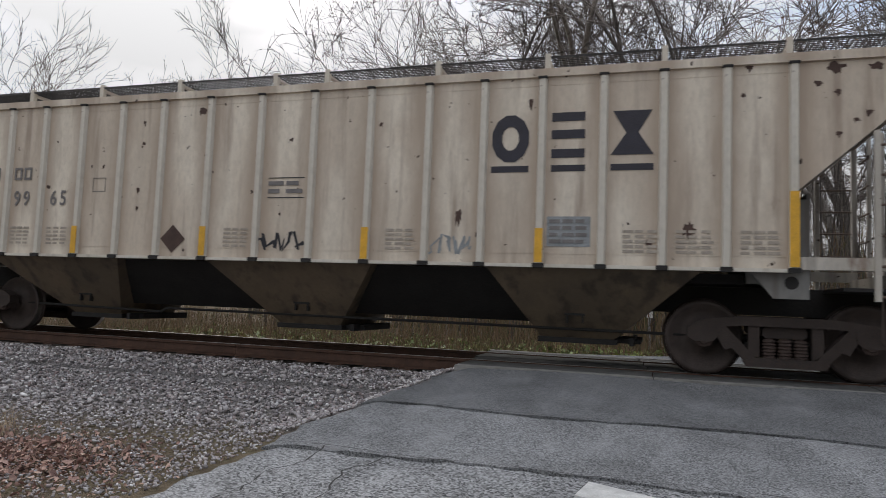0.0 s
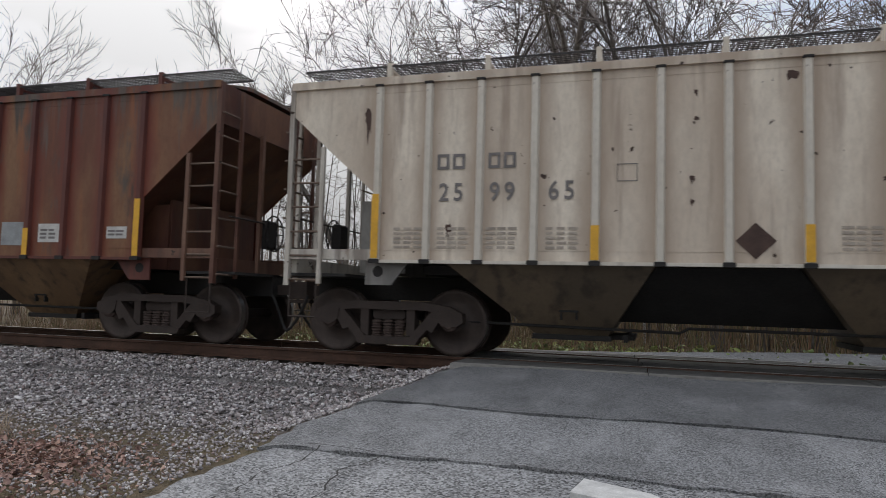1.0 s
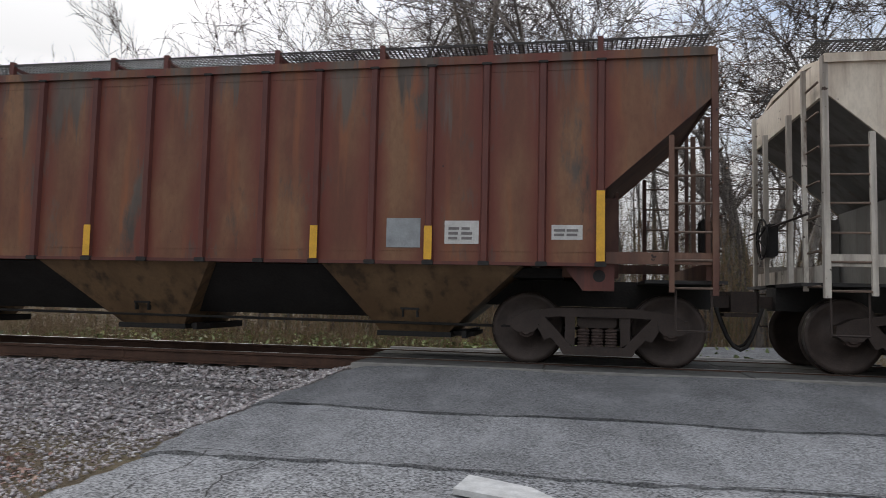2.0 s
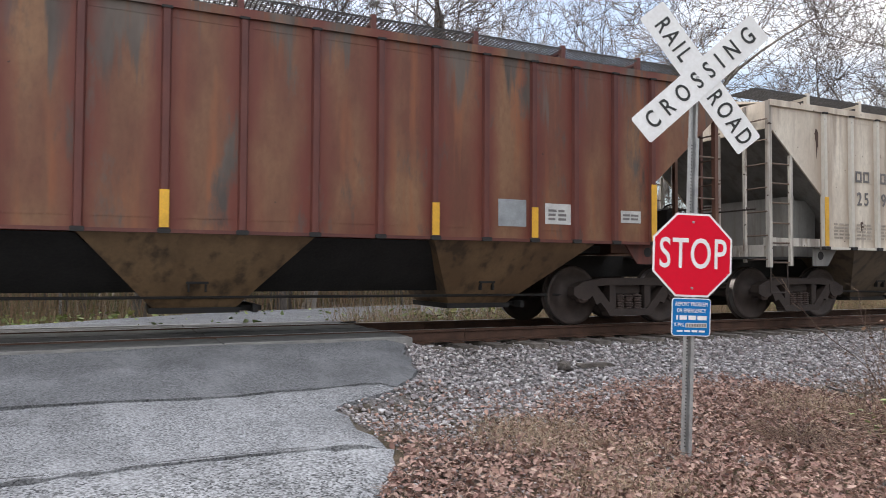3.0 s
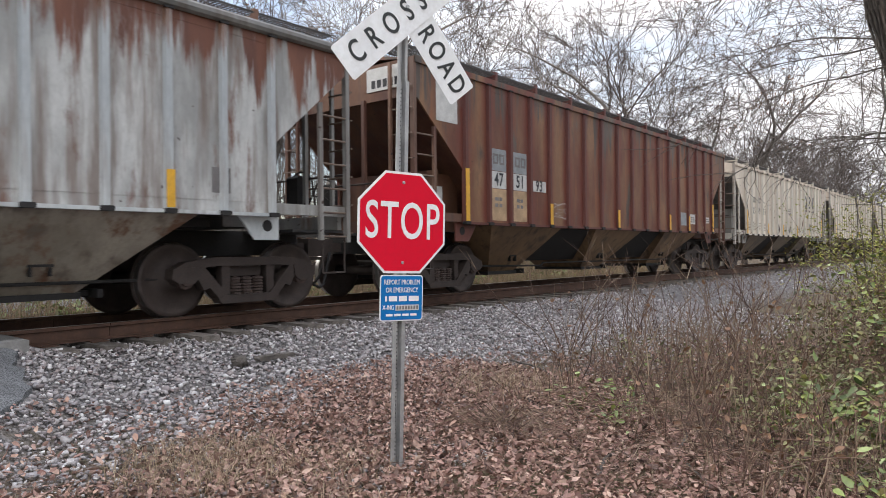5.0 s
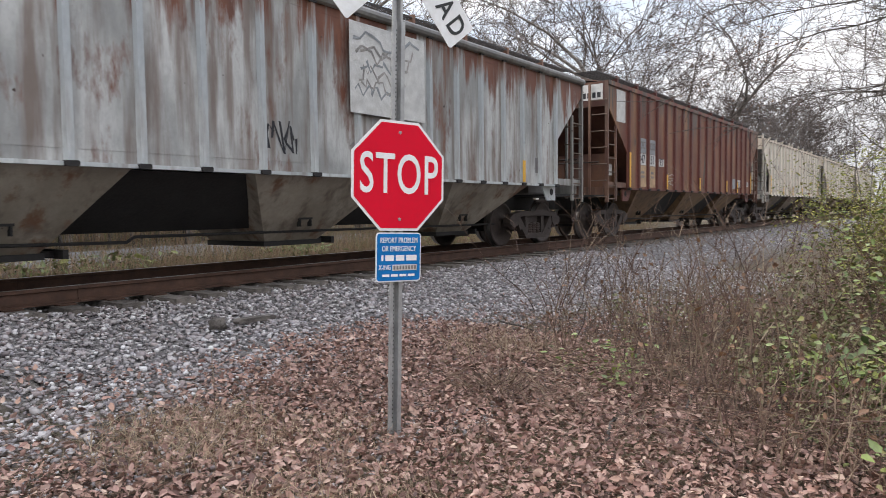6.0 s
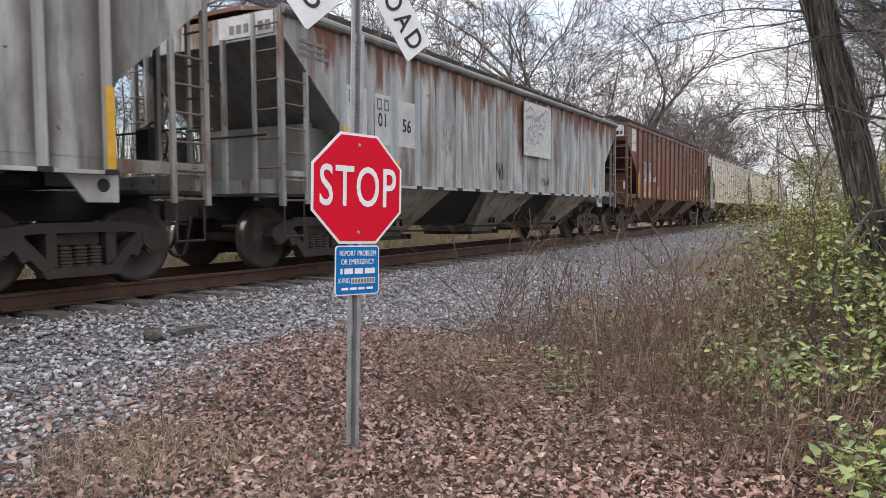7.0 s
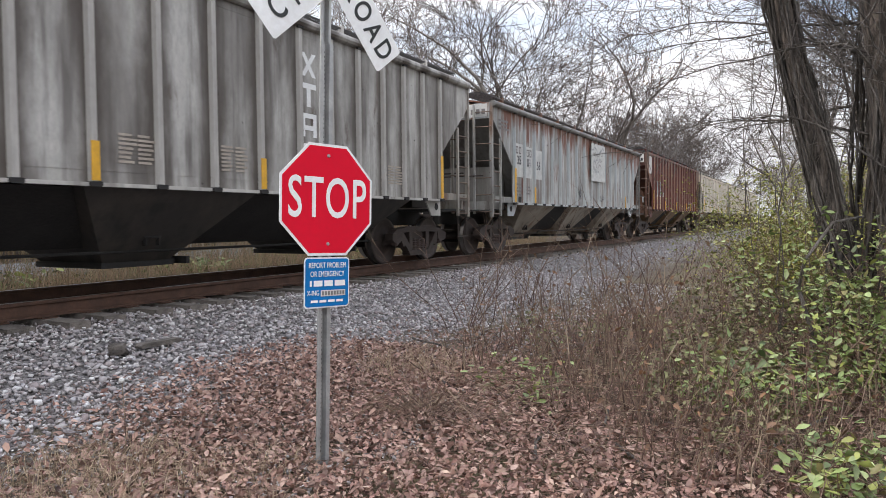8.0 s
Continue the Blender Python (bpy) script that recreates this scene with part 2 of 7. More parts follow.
M_YELLOW = island_mat("yellowing_leaf", [(0.36, 0.37, 0.05), (0.20, 0.25, 0.04), (0.50, 0.44, 0.08), (0.12, 0.165, 0.034), (0.32, 0.35, 0.06), (0.22, 0.19, 0.045)], 0.45)
M_OLIVE = island_mat("olive_leaf", [(0.128, 0.136, 0.048), (0.216, 0.216, 0.088), (0.096, 0.096, 0.040), (0.288, 0.264, 0.120), (0.160, 0.160, 0.064)], 0.6)
M_ORANGE = island_mat("autumn_leaf", [(0.25, 0.13, 0.06), (0.18, 0.1, 0.06), (0.3, 0.17, 0.1)], 0.8)
M_BARK = bark("bark_grey", (0.045, 0.039, 0.034), (0.18, 0.158, 0.14))
M_BARK_PALE = bark("bark_pale", (0.13, 0.115, 0.10), (0.38, 0.345, 0.31))
M_BARK_NEAR = bark("bark_furrowed", (0.012, 0.01, 0.009), (0.19, 0.155, 0.13), 18)
M_TWIG = plain("twig_bark", (0.10, 0.083, 0.075), 0.95, vary=0.4, scale=2, bumps=0)
M_TWIG_PALE = plain("twig_bark_pale", (0.25, 0.22, 0.20), 0.95, vary=0.4, scale=2, bumps=0)
M_STEEL = plain("running_gear_steel", (0.036, 0.029, 0.026), 0.75, 0.1, vary=0.4, scale=5, dirt=(0.09, 0.05, 0.035))
M_WHEEL = plain("wheel_steel", (0.075, 0.055, 0.048), 0.6, 0.3, vary=0.35, scale=6, dirt=(0.03, 0.025, 0.02))
M_TREAD = plain("wheel_tread", (0.45, 0.44, 0.43), 0.3, 0.95, vary=0.1)
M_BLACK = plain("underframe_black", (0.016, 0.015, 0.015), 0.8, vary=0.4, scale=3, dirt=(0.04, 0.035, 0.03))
M_GRATE = plain("grating_steel", (0.06, 0.058, 0.058), 0.7, 0.3, vary=0.3)
M_YBAR = plain("reflector_yellow", (0.78, 0.42, 0.03), 0.5, vary=0.15, dirt=(0.4, 0.22, 0.05))
M_LABEL = plain("stencil_white", (0.62, 0.62, 0.6), 0.6, vary=0.2, dirt=(0.3, 0.28, 0.25))
M_INK = plain("stencil_black", (0.02, 0.02, 0.026), 0.6, vary=0.3)
M_INKGREY = plain("stencil_grey", (0.2, 0.185, 0.18), 0.6, vary=0.3)
M_NAVY = plain("logo_navy", (0.018, 0.018, 0.032), 0.55, vary=0.3, dirt=(0.05, 0.04, 0.04))
M_RUSTBOARD = plain("placard_brown", (0.085, 0.05, 0.04), 0.8, vary=0.3)
M_EMBLEM = plain("emblem_grey", (0.36, 0.34, 0.32), 0.7, vary=0.4, scale=9)
M_WEED = island_mat("far_weed", [(0.10, 0.065, 0.04), (0.26, 0.175, 0.10), (0.09, 0.105, 0.032), (0.22, 0.12, 0.07), (0.30, 0.225, 0.125)])
M_TAN = plain("stencil_panel_tan", (0.5, 0.34, 0.2), 0.7, vary=0.35, scale=4)
M_GREYPANEL = plain("stencil_panel_grey", (0.3, 0.32, 0.33), 0.6, vary=0.25)
M_RED = plain("sign_red", (0.70, 0.006, 0.028), 0.7, vary=0.06, scale=3, bumps=0.03, dirt=(0.58, 0.012, 0.03), gloss=0.15)
M_WHITE = plain("sign_white", (0.84, 0.845, 0.84), 0.7, vary=0.08, scale=4, bumps=0.03, dirt=(0.6, 0.58, 0.55))
M_SIGNINK = plain("sign_black", (0.018, 0.02, 0.018), 0.5, vary=0.2, bumps=0)
M_BLUE = plain("sign_blue", (0.004, 0.17, 0.47), 0.7, vary=0.06, bumps=0.03, gloss=0.15)
M_GALV = plain("galvanised_post", (0.42, 0.42, 0.41), 0.5, 0.55, vary=0.25, scale=8, dirt=(0.25, 0.25, 0.25))
M_ALU = plain("sign_back", (0.45, 0.46, 0.46), 0.45, 0.7, vary=0.15)


# ---- mesh helpers ----
class Shape:
    """Collects vertices and faces of one mesh."""

    def __init__(self):
        self.v, self.f = [], []

    def add(self, verts, faces):
        k = len(self.v)
        self.v += [tuple(p) for p in verts]
        self.f += [tuple(i + k for i in f) for f in faces]
        return self

    def box(self, x0, x1, y0, y1, z0, z1):
        return self.add([(x, y, z) for z in (z0, z1) for y in (y0, y1) for x in (x0, x1)],
                        [(0, 2, 3, 1), (4, 5, 7, 6), (0, 1, 5, 4), (2, 6, 7, 3), (0, 4, 6, 2), (1, 3, 7, 5)])

    def cham(self, x0, x1, y0, y1, z0, z1, c):
        """A box with its edges along y taken off by c."""
        return self.prism([(x0 + c, z0), (x1 - c, z0), (x1, z0 + c), (x1, z1 - c), (x1 - c, z1), (x0 + c, z1), (x0, z1 - c), (x0, z0 + c)], y0, y1)

    def prism(self, outline, y0, y1):
        """An outline in x and z, drawn out along y."""
        n = len(outline)
        return self.add([(x, y0, z) for x, z in outline] + [(x, y1, z) for x, z in outline],
                        [tuple(range(n)), tuple(range(2 * n - 1, n - 1, -1))] + [(i, i + n, (i + 1) % n + n, (i + 1) % n) for i in range(n)])

    def prism_x(self, outline, x0, x1):
        """An outline in y and z, drawn out along x."""
        n = len(outline)
        return self.add([(x0, y, z) for y, z in outline] + [(x1, y, z) for y, z in outline],
                        [tuple(range(n)), tuple(range(2 * n - 1, n - 1, -1))] + [(i, i + n, (i + 1) % n + n, (i + 1) % n) for i in range(n)])

    def prism_z(self, outline, z0, z1):
        n = len(outline)
        return self.add([(x, y, z0) for x, y in outline] + [(x, y, z1) for x, y in outline],
                        [tuple(range(n - 1, -1, -1)), tuple(range(n, 2 * n))] + [(i, (i + 1) % n, (i + 1) % n + n, i + n) for i in range(n)])

    def tube(self, p, q, r0, r1=None, n=6):
        p, q = Vector(p), Vector(q)
        r1 = r0 if r1 is None else r1
        d = (q - p).normalized()
        a = d.orthogonal().normalized()
        b = d.cross(a)
        ring = [(math.cos(2 * math.pi * i / n), math.sin(2 * math.pi * i / n)) for i in range(n)]
        vs = [p + (a * c + b * s) * r0 for c, s in ring] + [q + (a * c + b * s) * r1 for c, s in ring]
        return self.add(vs, [tuple(range(n - 1, -1, -1)), tuple(range(n, 2 * n))] + [(i, (i + 1) % n, (i + 1) % n + n, i + n) for i in range(n)])

    def path(self, pts, r, n=6):
        for p, q in zip(pts, pts[1:]):
            self.tube(p, q, r, r, n)
        return self

    def sweep(self, pts, r, n=8):
        """A round bar bent along the points, in one skin."""
        pts = [Vector(p) for p in pts]
        vs = []
        for i, p in enumerate(pts):
            d = (pts[min(i + 1, len(pts) - 1)] - pts[max(i - 1, 0)]).normalized()
            a = d.cross(Vector((0, 1, 0.01))).normalized()
            b = d.cross(a)
            vs += [p + (a * math.cos(2 * math.pi * k / n) + b * math.sin(2 * math.pi * k / n)) * r for k in range(n)]
        m = len(pts)
        return self.add(vs, [(i * n + k, i * n + (k + 1) % n, (i + 1) * n + (k + 1) % n, (i + 1) * n + k) for i in range(m - 1) for k in range(n)] + [tuple(range(n)), tuple(range((m - 1) * n, m * n))])

    def lathe(self, prof, n=28, axis_y=True):
        """A profile of (radius, along) turned about the y axis."""
        k = len(prof)
        vs = []
        for i in range(n):
            a = 2 * math.pi * i / n
            for r, y in prof:
                vs.append((r * math.cos(a), y, r * math.sin(a)))
        fs = [(i * k + j, i * k + j + 1, (i + 1) % n * k + j + 1, (i + 1) % n * k + j) for i in range(n) for j in range(k - 1)]
        return self.add(vs, fs)

    def mesh(self, name, mat, smooth=False):
        me = bpy.data.meshes.new(name)
        me.from_pydata(self.v, [], self.f)
        me.materials.append(mat)
        bm = bmesh.new()
        bm.from_mesh(me)
        bmesh.ops.recalc_face_normals(bm, faces=bm.faces)
        bm.to_mesh(me)
        bm.free()
        if smooth:
            me.polygons.foreach_set("use_smooth", [True] * len(me.polygons))
        return me


def part(name, shape, mat, parent=None, label="", smooth=False):
    me = shape if isinstance(shape, bpy.types.Mesh) else shape.mesh(name, mat, smooth)
    ob = new(name, me)
    if parent:
        ob.parent = parent
    if label:
        tagged(ob, label)
    return ob


def thing(name, label, category, m=None, group="", kind=""):
    e = tagged(new(name), label, category, group, kind)
    e.empty_display_size = 0.3
    if m is not None:
        e.matrix_basis = m
    return e


def big_mesh(name, verts, faces, mat):
    """A mesh from arrays of vertices and of equal-sided faces."""
    me = bpy.data.meshes.new(name)
    k = faces.shape[1]
    me.vertices.add(len(verts))
    me.vertices.foreach_set("co", np.asarray(verts, dtype=np.float32).ravel())
    me.loops.add(faces.size)
    me.loops.foreach_set("vertex_index", faces.astype(np.int32).ravel())
    me.polygons.add(len(faces))
    me.polygons.foreach_set("loop_start", np.arange(0, faces.size, k, dtype=np.int32))
    me.materials.append(mat)
    me.update()
    me.validate()
    return me


def lettering(name, text, size, m, mat, parent, squeeze=1.0, bold=0.0, space=1.0):
    """Text as a mesh, standing upright in its parent's space, facing -y, centred on m."""
    cu = bpy.data.curves.new(name, "FONT")
    cu.body, cu.size, cu.align_x, cu.align_y, cu.extrude, cu.offset = text, size, "CENTER", "CENTER", 0.0015, bold
    cu.resolution_u, cu.space_character = 4, space
    tmp = bpy.data.objects.new(name, cu)
    me = bpy.data.meshes.new_from_object(tmp)
    bpy.data.objects.remove(tmp)
    bpy.data.curves.remove(cu)
    me.materials.clear()
    me.materials.append(mat)
    me.transform(m @ pose(0, 0, 0, 90) @ Matrix.Diagonal((squeeze, 1, 1, 1)))
    return part(name, me, mat, parent)


# ---- ground ----
def ground_z(x, y):
    """Height of the soil beside the road: a ballast shoulder falling to flat ground."""
    base = np.interp(y, [-400, -40, -10, -6, -3.6, -2.5, -1.5, -1.1, 1.1, 1.6, 2.6, 4.5, 12, 40, 400],
                     [-1.5, -1.2, -0.66, -0.56, -0.50, -0.42, -0.275, -0.25, -0.25, -0.27, -0.42, -0.5, -0.55, -0.3, 1.5])
    # on the far side of the road the stones lie up over the tie ends
    base = base + np.where((x < -2) & (y > -2.2) & (y < -1.15), 0.05, 0)
    d = np.maximum(np.maximum(road_left(y) - x, x - road_right(y)), 0)
    k = np.where((y < 0) & (y > -20), np.clip(1 - d / 0.75, 0, 1) ** 1.5, 0)
    return np.where(k > 0, np.maximum(base, base * (1 - k) + (road_z(y) - 0.045) * k), base)


def road_z(y):
    return np.interp(y, [-60, -10, -7, -5, -3.6, -1.55, 1.55, 3.5, 6, 12, 60], [-1.2, -0.63, -0.53, -0.40, -0.25, -0.03, -0.03, -0.2, -0.33, -0.45, -0.6])


def road_left(y):
    return np.interp(y, [-60, -9, -6.6, -5.1, -4.5, -3.85, -2.8, -1.5, 1.5], [-7, -3.6, -2.95, -2.8, -2.85, -2.7, -2.5, -2.25, -1.9])


def road_right(y):
    return np.interp(y, [-60, -9, -6.1, -5.3, -4.6, -4.0, -3.7, -3.2, -1.4, 1.5], [3.4, 2.75, 2.75, 3.3, 3.2, 3.15, 3.75, 4.25, 4.75, 5.3])


def build_ground():
    xs = np.unique(np.concatenate([np.linspace(-900, -40, 14), np.linspace(-40, -14, 27), np.arange(-14, 22, 0.2), np.linspace(22, 60, 39), np.linspace(60, 900, 16)]))
    ys = np.unique(np.concatenate([np.linspace(-900, -30, 10), np.linspace(-30, -14, 17), np.arange(-14, 14, 0.2), np.linspace(14, 60, 40), np.linspace(60, 900, 12)]))
    X, Y = np.meshgrid(xs, ys)
    Z = ground_z(X, Y)
    rnd = np.random.RandomState(3)
    near = (np.abs(X) < 40) & (np.abs(Y) < 30)
    Z = Z - np.where(near, rnd.uniform(0, 0.02, Z.shape) + np.where(np.abs(Y) > 6, 0.02 + 0.02 * np.sin(X * 1.3 + Y * 0.7) * np.cos(Y * 1.1), 0), 0)
    under = (X > road_left(Y) - 0.1) & (X < road_right(Y) + 0.1) & (Y < 1.6)
    Z = np.where(under, np.minimum(Z, road_z(Y) - 0.07), Z)
    Z = np.where(np.abs(Y) < 1.15, np.minimum(Z, -0.265), Z)
    n, k = Z.shape
    idx = np.arange(n * k).reshape(n, k)
    faces = np.stack([idx[:-1, :-1], idx[:-1, 1:], idx[1:, 1:], idx[1:, :-1]], -1).reshape(-1, 4)
    me = big_mesh("ground", np.stack([X, Y, Z], -1).reshape(-1, 3), faces, M_SOIL)
    return tagged(new("ground", me), "brown leaf-strewn soil and grey ballast beside the track", "ground", kind="structure")


GROUND = build_ground()


def slab(name, y0, y1, mat, label, lift=0.0, thick=0.14, wob0=0.0, wob1=0.0, left=road_left, right=road_right, seed=0):
    """A stretch of the road between two ragged cross lines."""
    rnd = random.Random(seed)
    nx, ny = 40, max(6, int(abs(y1 - y0) / 0.15))
    e0 = [rnd.uniform(-1, 1) * wob0 for _ in range(nx + 1)]
    e1 = [rnd.uniform(-1, 1) * wob1 for _ in range(nx + 1)]
    side = [(rnd.uniform(-0.05, 0.05), rnd.uniform(-0.05, 0.05)) for _ in range(ny + 1)]
    top, low = [], []
    for j in range(ny + 1):
        for i in range(nx + 1):
            u, v = i / nx, j / ny
            y = (y0 + e0[i]) * (1 - v) + (y1 + e1[i]) * v
            xl, xr = float(left(y)) + side[j][0], float(right(y)) + side[j][1]
            x = xl * (1 - u) + xr * u
            z = float(road_z(y)) + lift + 0.012 * math.sin(2.1 * x) * math.cos(1.7 * y)
            edge = min(u, 1 - u) * (xr - xl)
            z -= 0.05 * max(0.0, 1 - edge / 0.25) ** 2
            top.append((x, y, z))
            low.append((x, y, z - thick))
    s = Shape()
    w = nx + 1
    quads = [(j * w + i, j * w + i + 1, (j + 1) * w + i + 1, (j + 1) * w + i) for j in range(ny) for i in range(nx)]
    k = len(top)
    rim = [i for i in range(nx)], [ny * w + i for i in range(nx)]
    fs = list(quads)
    for i in range(nx):
        fs.append((i, i + k, i + 1 + k, i + 1))
        fs.append((ny * w + i, ny * w + i + 1, ny * w + i + 1 + k, ny * w + i + k))
    for j in range(ny):
        fs.append((j * w, (j + 1) * w, (j + 1) * w + k, j * w + k))
        fs.append((j * w + nx, j * w + nx + k, (j + 1) * w + nx + k, (j + 1) * w + nx))
    s.add(top + low, fs)
    ob = part(name, s, mat)
    return tagged(ob, label, "road", kind="structure")


def build_road():
    slab("road", -1.63, -3.58, M_ASPH_NEW, "dark grey asphalt ramp rising to the track", 0.012, wob1=0.03, seed=1)
    slab("road.001", -3.605, -5.06, M_ASPH_MID, "pale worn asphalt band with ragged edges", 0.0, wob0=0.03, wob1=0.04, seed=2)
    slab("road.002", -5.10, -40, M_ASPH_OLD, "coarse old cracked asphalt of the approach road", -0.008, wob0=0.04, seed=3)
    # far side: the road leaves the crossing towards the right
    s = Shape()
    ctr = [(1.5, 1.62), (2.2, 4.2), (5.0, 7.2), (9.5, 9.6), (18, 12.2), (32, 15)]
    rows = []
    for i, (x, y) in enumerate(ctr):
        a, b = ctr[max(0, i - 1)], ctr[min(len(ctr) - 1, i + 1)]
        d = Vector((b[0] - a[0], b[1] - a[1])).normalized()
        h = 3.6 if i == 0 else 2.7
        nx_, ny_ = (-1, 0) if i == 0 else (-d.y, d.x)
        z = float(road_z(y)) + (0.0 if y < 6 else 0.04)
        rows.append(((x + nx_ * h, y + ny_ * h, z), (x - nx_ * h, y - ny_ * h, z)))
    vs = [p for r in rows for p in r]
    vs += [(x, y, z - 0.3) for x, y, z in vs]
    k = len(rows) * 2
    fs = [(2 * i, 2 * i + 1, 2 * i + 3, 2 * i + 2) for i in range(len(rows) - 1)]
    fs += [(2 * i, 2 * i + 2, 2 * i + 2 + k, 2 * i + k) for i in range(len(rows) - 1)] + [(2 * i + 1, 2 * i + 1 + k, 2 * i + 3 + k, 2 * i + 3) for i in range(len(rows) - 1)]
    s.add(vs, fs)
    tagged(part("road.003", s, M_ASPH_NEW), "pale asphalt road leading away beyond the track", "road", kind="structure")
    # worn stop bars
    for name, pts in (("stop_line", [(-0.22, -5.22), (0.22, -5.44), (0.55, -5.9), (-0.27, -5.6)]),):
        s = Shape()
        s.prism_z([(x, y) for x, y in pts[::-1]], -0.43, -0.392)
        tagged(part(name, s, M_LINE), "worn white stop bar painted on the asphalt", "road marking", kind="structure")
    rnd = random.Random(77)
    for pts in ([(-2.9, -5.08), (-2.3, -5.04), (-1.66, -5.09), (-0.9, -5.07), (-0.3, -5.1), (0.5, -5.08), (1.4, -5.1), (3.1, -5.06)], [(-2.28, -5.05), (-2.2, -5.45), (-2.35, -5.8), (-2.3, -6.2), (-2.5, -6.8)], [(-1.66, -5.1), (-1.85, -5.6), (-1.75, -6.1), (-1.9, -6.7)],
                [(-2.6, -3.58), (-1.5, -3.6), (-0.7, -3.58), (0.4, -3.6), (0.9, -3.59), (2.2, -3.6), (3.3, -3.58)]):
        s = Shape()
        fine = []
        for p, q in zip(pts, pts[1:]):
            fine += [(p[0] + (q[0] - p[0]) * k / 5 + rnd.uniform(-.02, .02), p[1] + (q[1] - p[1]) * k / 5 + rnd.uniform(-.02, .02)) for k in range(5)]
        for p, q in zip(fine, fine[1:]):
            w = rnd.uniform(0.002, 0.009)
            d = Vector((q[0] - p[0], q[1] - p[1])).normalized()
            a, b = -d.y * w, d.x * w
            zp, zq = float(road_z(p[1])) + 0.022, float(road_z(q[1])) + 0.022
            s.add([(p[0] + a, p[1] + b, zp), (p[0] - a, p[1] - b, zp), (q[0] - a, q[1] - b, zq), (q[0] + a, q[1] + b, zq)], [(0, 1, 2, 3)])
        tagged(part("road_crack", s, M_BLACK), "dark crack running through the asphalt", "crack", kind="structure")
    s = Shape()
    s.add([(-0.6, 5.5, -0.29), (3.7, 2.75, -0.12), (3.9, 2.95, -0.13), (-0.5, 5.75, -0.3)], [(0, 1, 2, 3)])
    s.add([(-0.6, 5.5, -0.35), (3.7, 2.75, -0.2), (3.9, 2.95, -0.2), (-0.5, 5.75, -0.35)], [(0, 1, 2, 3)])
    tagged(part("stop_line.001", s, M_LINE), "white painted stop bar on the far road", "road marking", kind="structure")


build_road()


# ---- track ----
RAIL_Y = 0.7535


def build_track():
    track = thing("railway_track", "single railway track with rusty rails on weathered wooden ties", "railway track", kind="structure")
    prof = [(-0.07, -0.18), (0.07, -0.18), (0.07, -0.165), (0.012, -0.145), (0.010, -0.045), (0.036, -0.036), (0.036, -0.006), (0.028, 0.0), (-0.028, 0.0), (-0.036, -0.006), (-0.036, -0.036), (-0.010, -0.045), (-0.012, -0.145), (-0.07, -0.165)]
    for y in (-RAIL_Y, RAIL_Y):
        s = Shape()
        for a in range(-150, 330, 12):
            s.prism_x([(p + y, z) for p, z in prof], a + 0.004, a + 11.996)
        part("rail", s, M_RAIL, track, "rusty brown steel rail")
        s = Shape().box(-150, 330, y - 0.026, y + 0.026, 0.0005, 0.0025)
        part("rail_head", s, M_RAILTOP, track, "bright worn running surface")
    rnd = random.Random(5)
    shapes = []
    for k in range(5):
        s = Shape()
        a = rnd.uniform(-0.05, 0.05)
        s.add([(x, y, z) for z in (-0.17, 0.0) for x, y in ((-0.115 + rnd.uniform(-.01, .01), -1.40 + a), (0.115, -1.40 - a), (0.115 + rnd.uniform(-.01, .01), 1.3), (-0.115, 1.3))],
              [(3, 2, 1, 0), (4, 5, 6, 7), (0, 1, 5, 4), (1, 2, 6, 5), (2, 3, 7, 6), (3, 0, 4, 7)])
        shapes.append(s.mesh("tie", M_TIE))
    plate = Shape().box(-0.09, 0.09, -0.16, 0.16, 0, 0.012).mesh("tie_plate", M_RAIL)
    for i in range(-48, 200):
        x = i * 0.53
        t = part("tie", shapes[i % 5], M_TIE, track)
        t.matrix_basis = pose(x + rnd.uniform(-.04, .04), rnd.uniform(-.06, .06), -0.193 + rnd.uniform(-.008, 0.004), 0, 0, rnd.uniform(-2, 2))
        if -20 < i < 40:
            p = part("tie_plate", plate, M_RAIL, track)
            p.matrix_basis = pose(x, -RAIL_Y, -0.192)
    # crossing surface between and beside the rails
    for y0, y1, mat in ((-1.62, -1.47, M_CONC), (-1.455, -RAIL_Y - 0.075, M_RUBBER), (-RAIL_Y + 0.11, -0.01, M_RUBBER), (0.01, RAIL_Y - 0.11, M_RUBBER), (RAIL_Y + 0.075, 1.455, M_RUBBER), (1.47, 1.62, M_CONC)):
        x = -2.25 - 0.1 * (y0 + 1.6)
        while x < 4.7:
            x1 = min(x + 2.4, 4.85 + 0.1 * (y0 + 1.6))
            s = Shape().cham(x, x1 - 0.012, y0, y1, -0.16, -0.012 + rnd.uniform(-0.004, 0.004), 0.008)
            part("crossing_panel", s, mat, track, "grey weathered crossing plank")
            x = x1
            if x1 - x < 0 or x1 >= 4.6:
                break
    return track


build_track()


# ---- hopper cars ----
RIBS = [s * v for v in (0.42, 1.27, 2.1, 2.85, 3.6, 4.35, 5.05, 5.75, 6.45) for s in (-1, 1)]
HW = 1.57
WHEEL_R = 0.457
SILL = 1.27
SPEED = 7.95
MOVERS = []


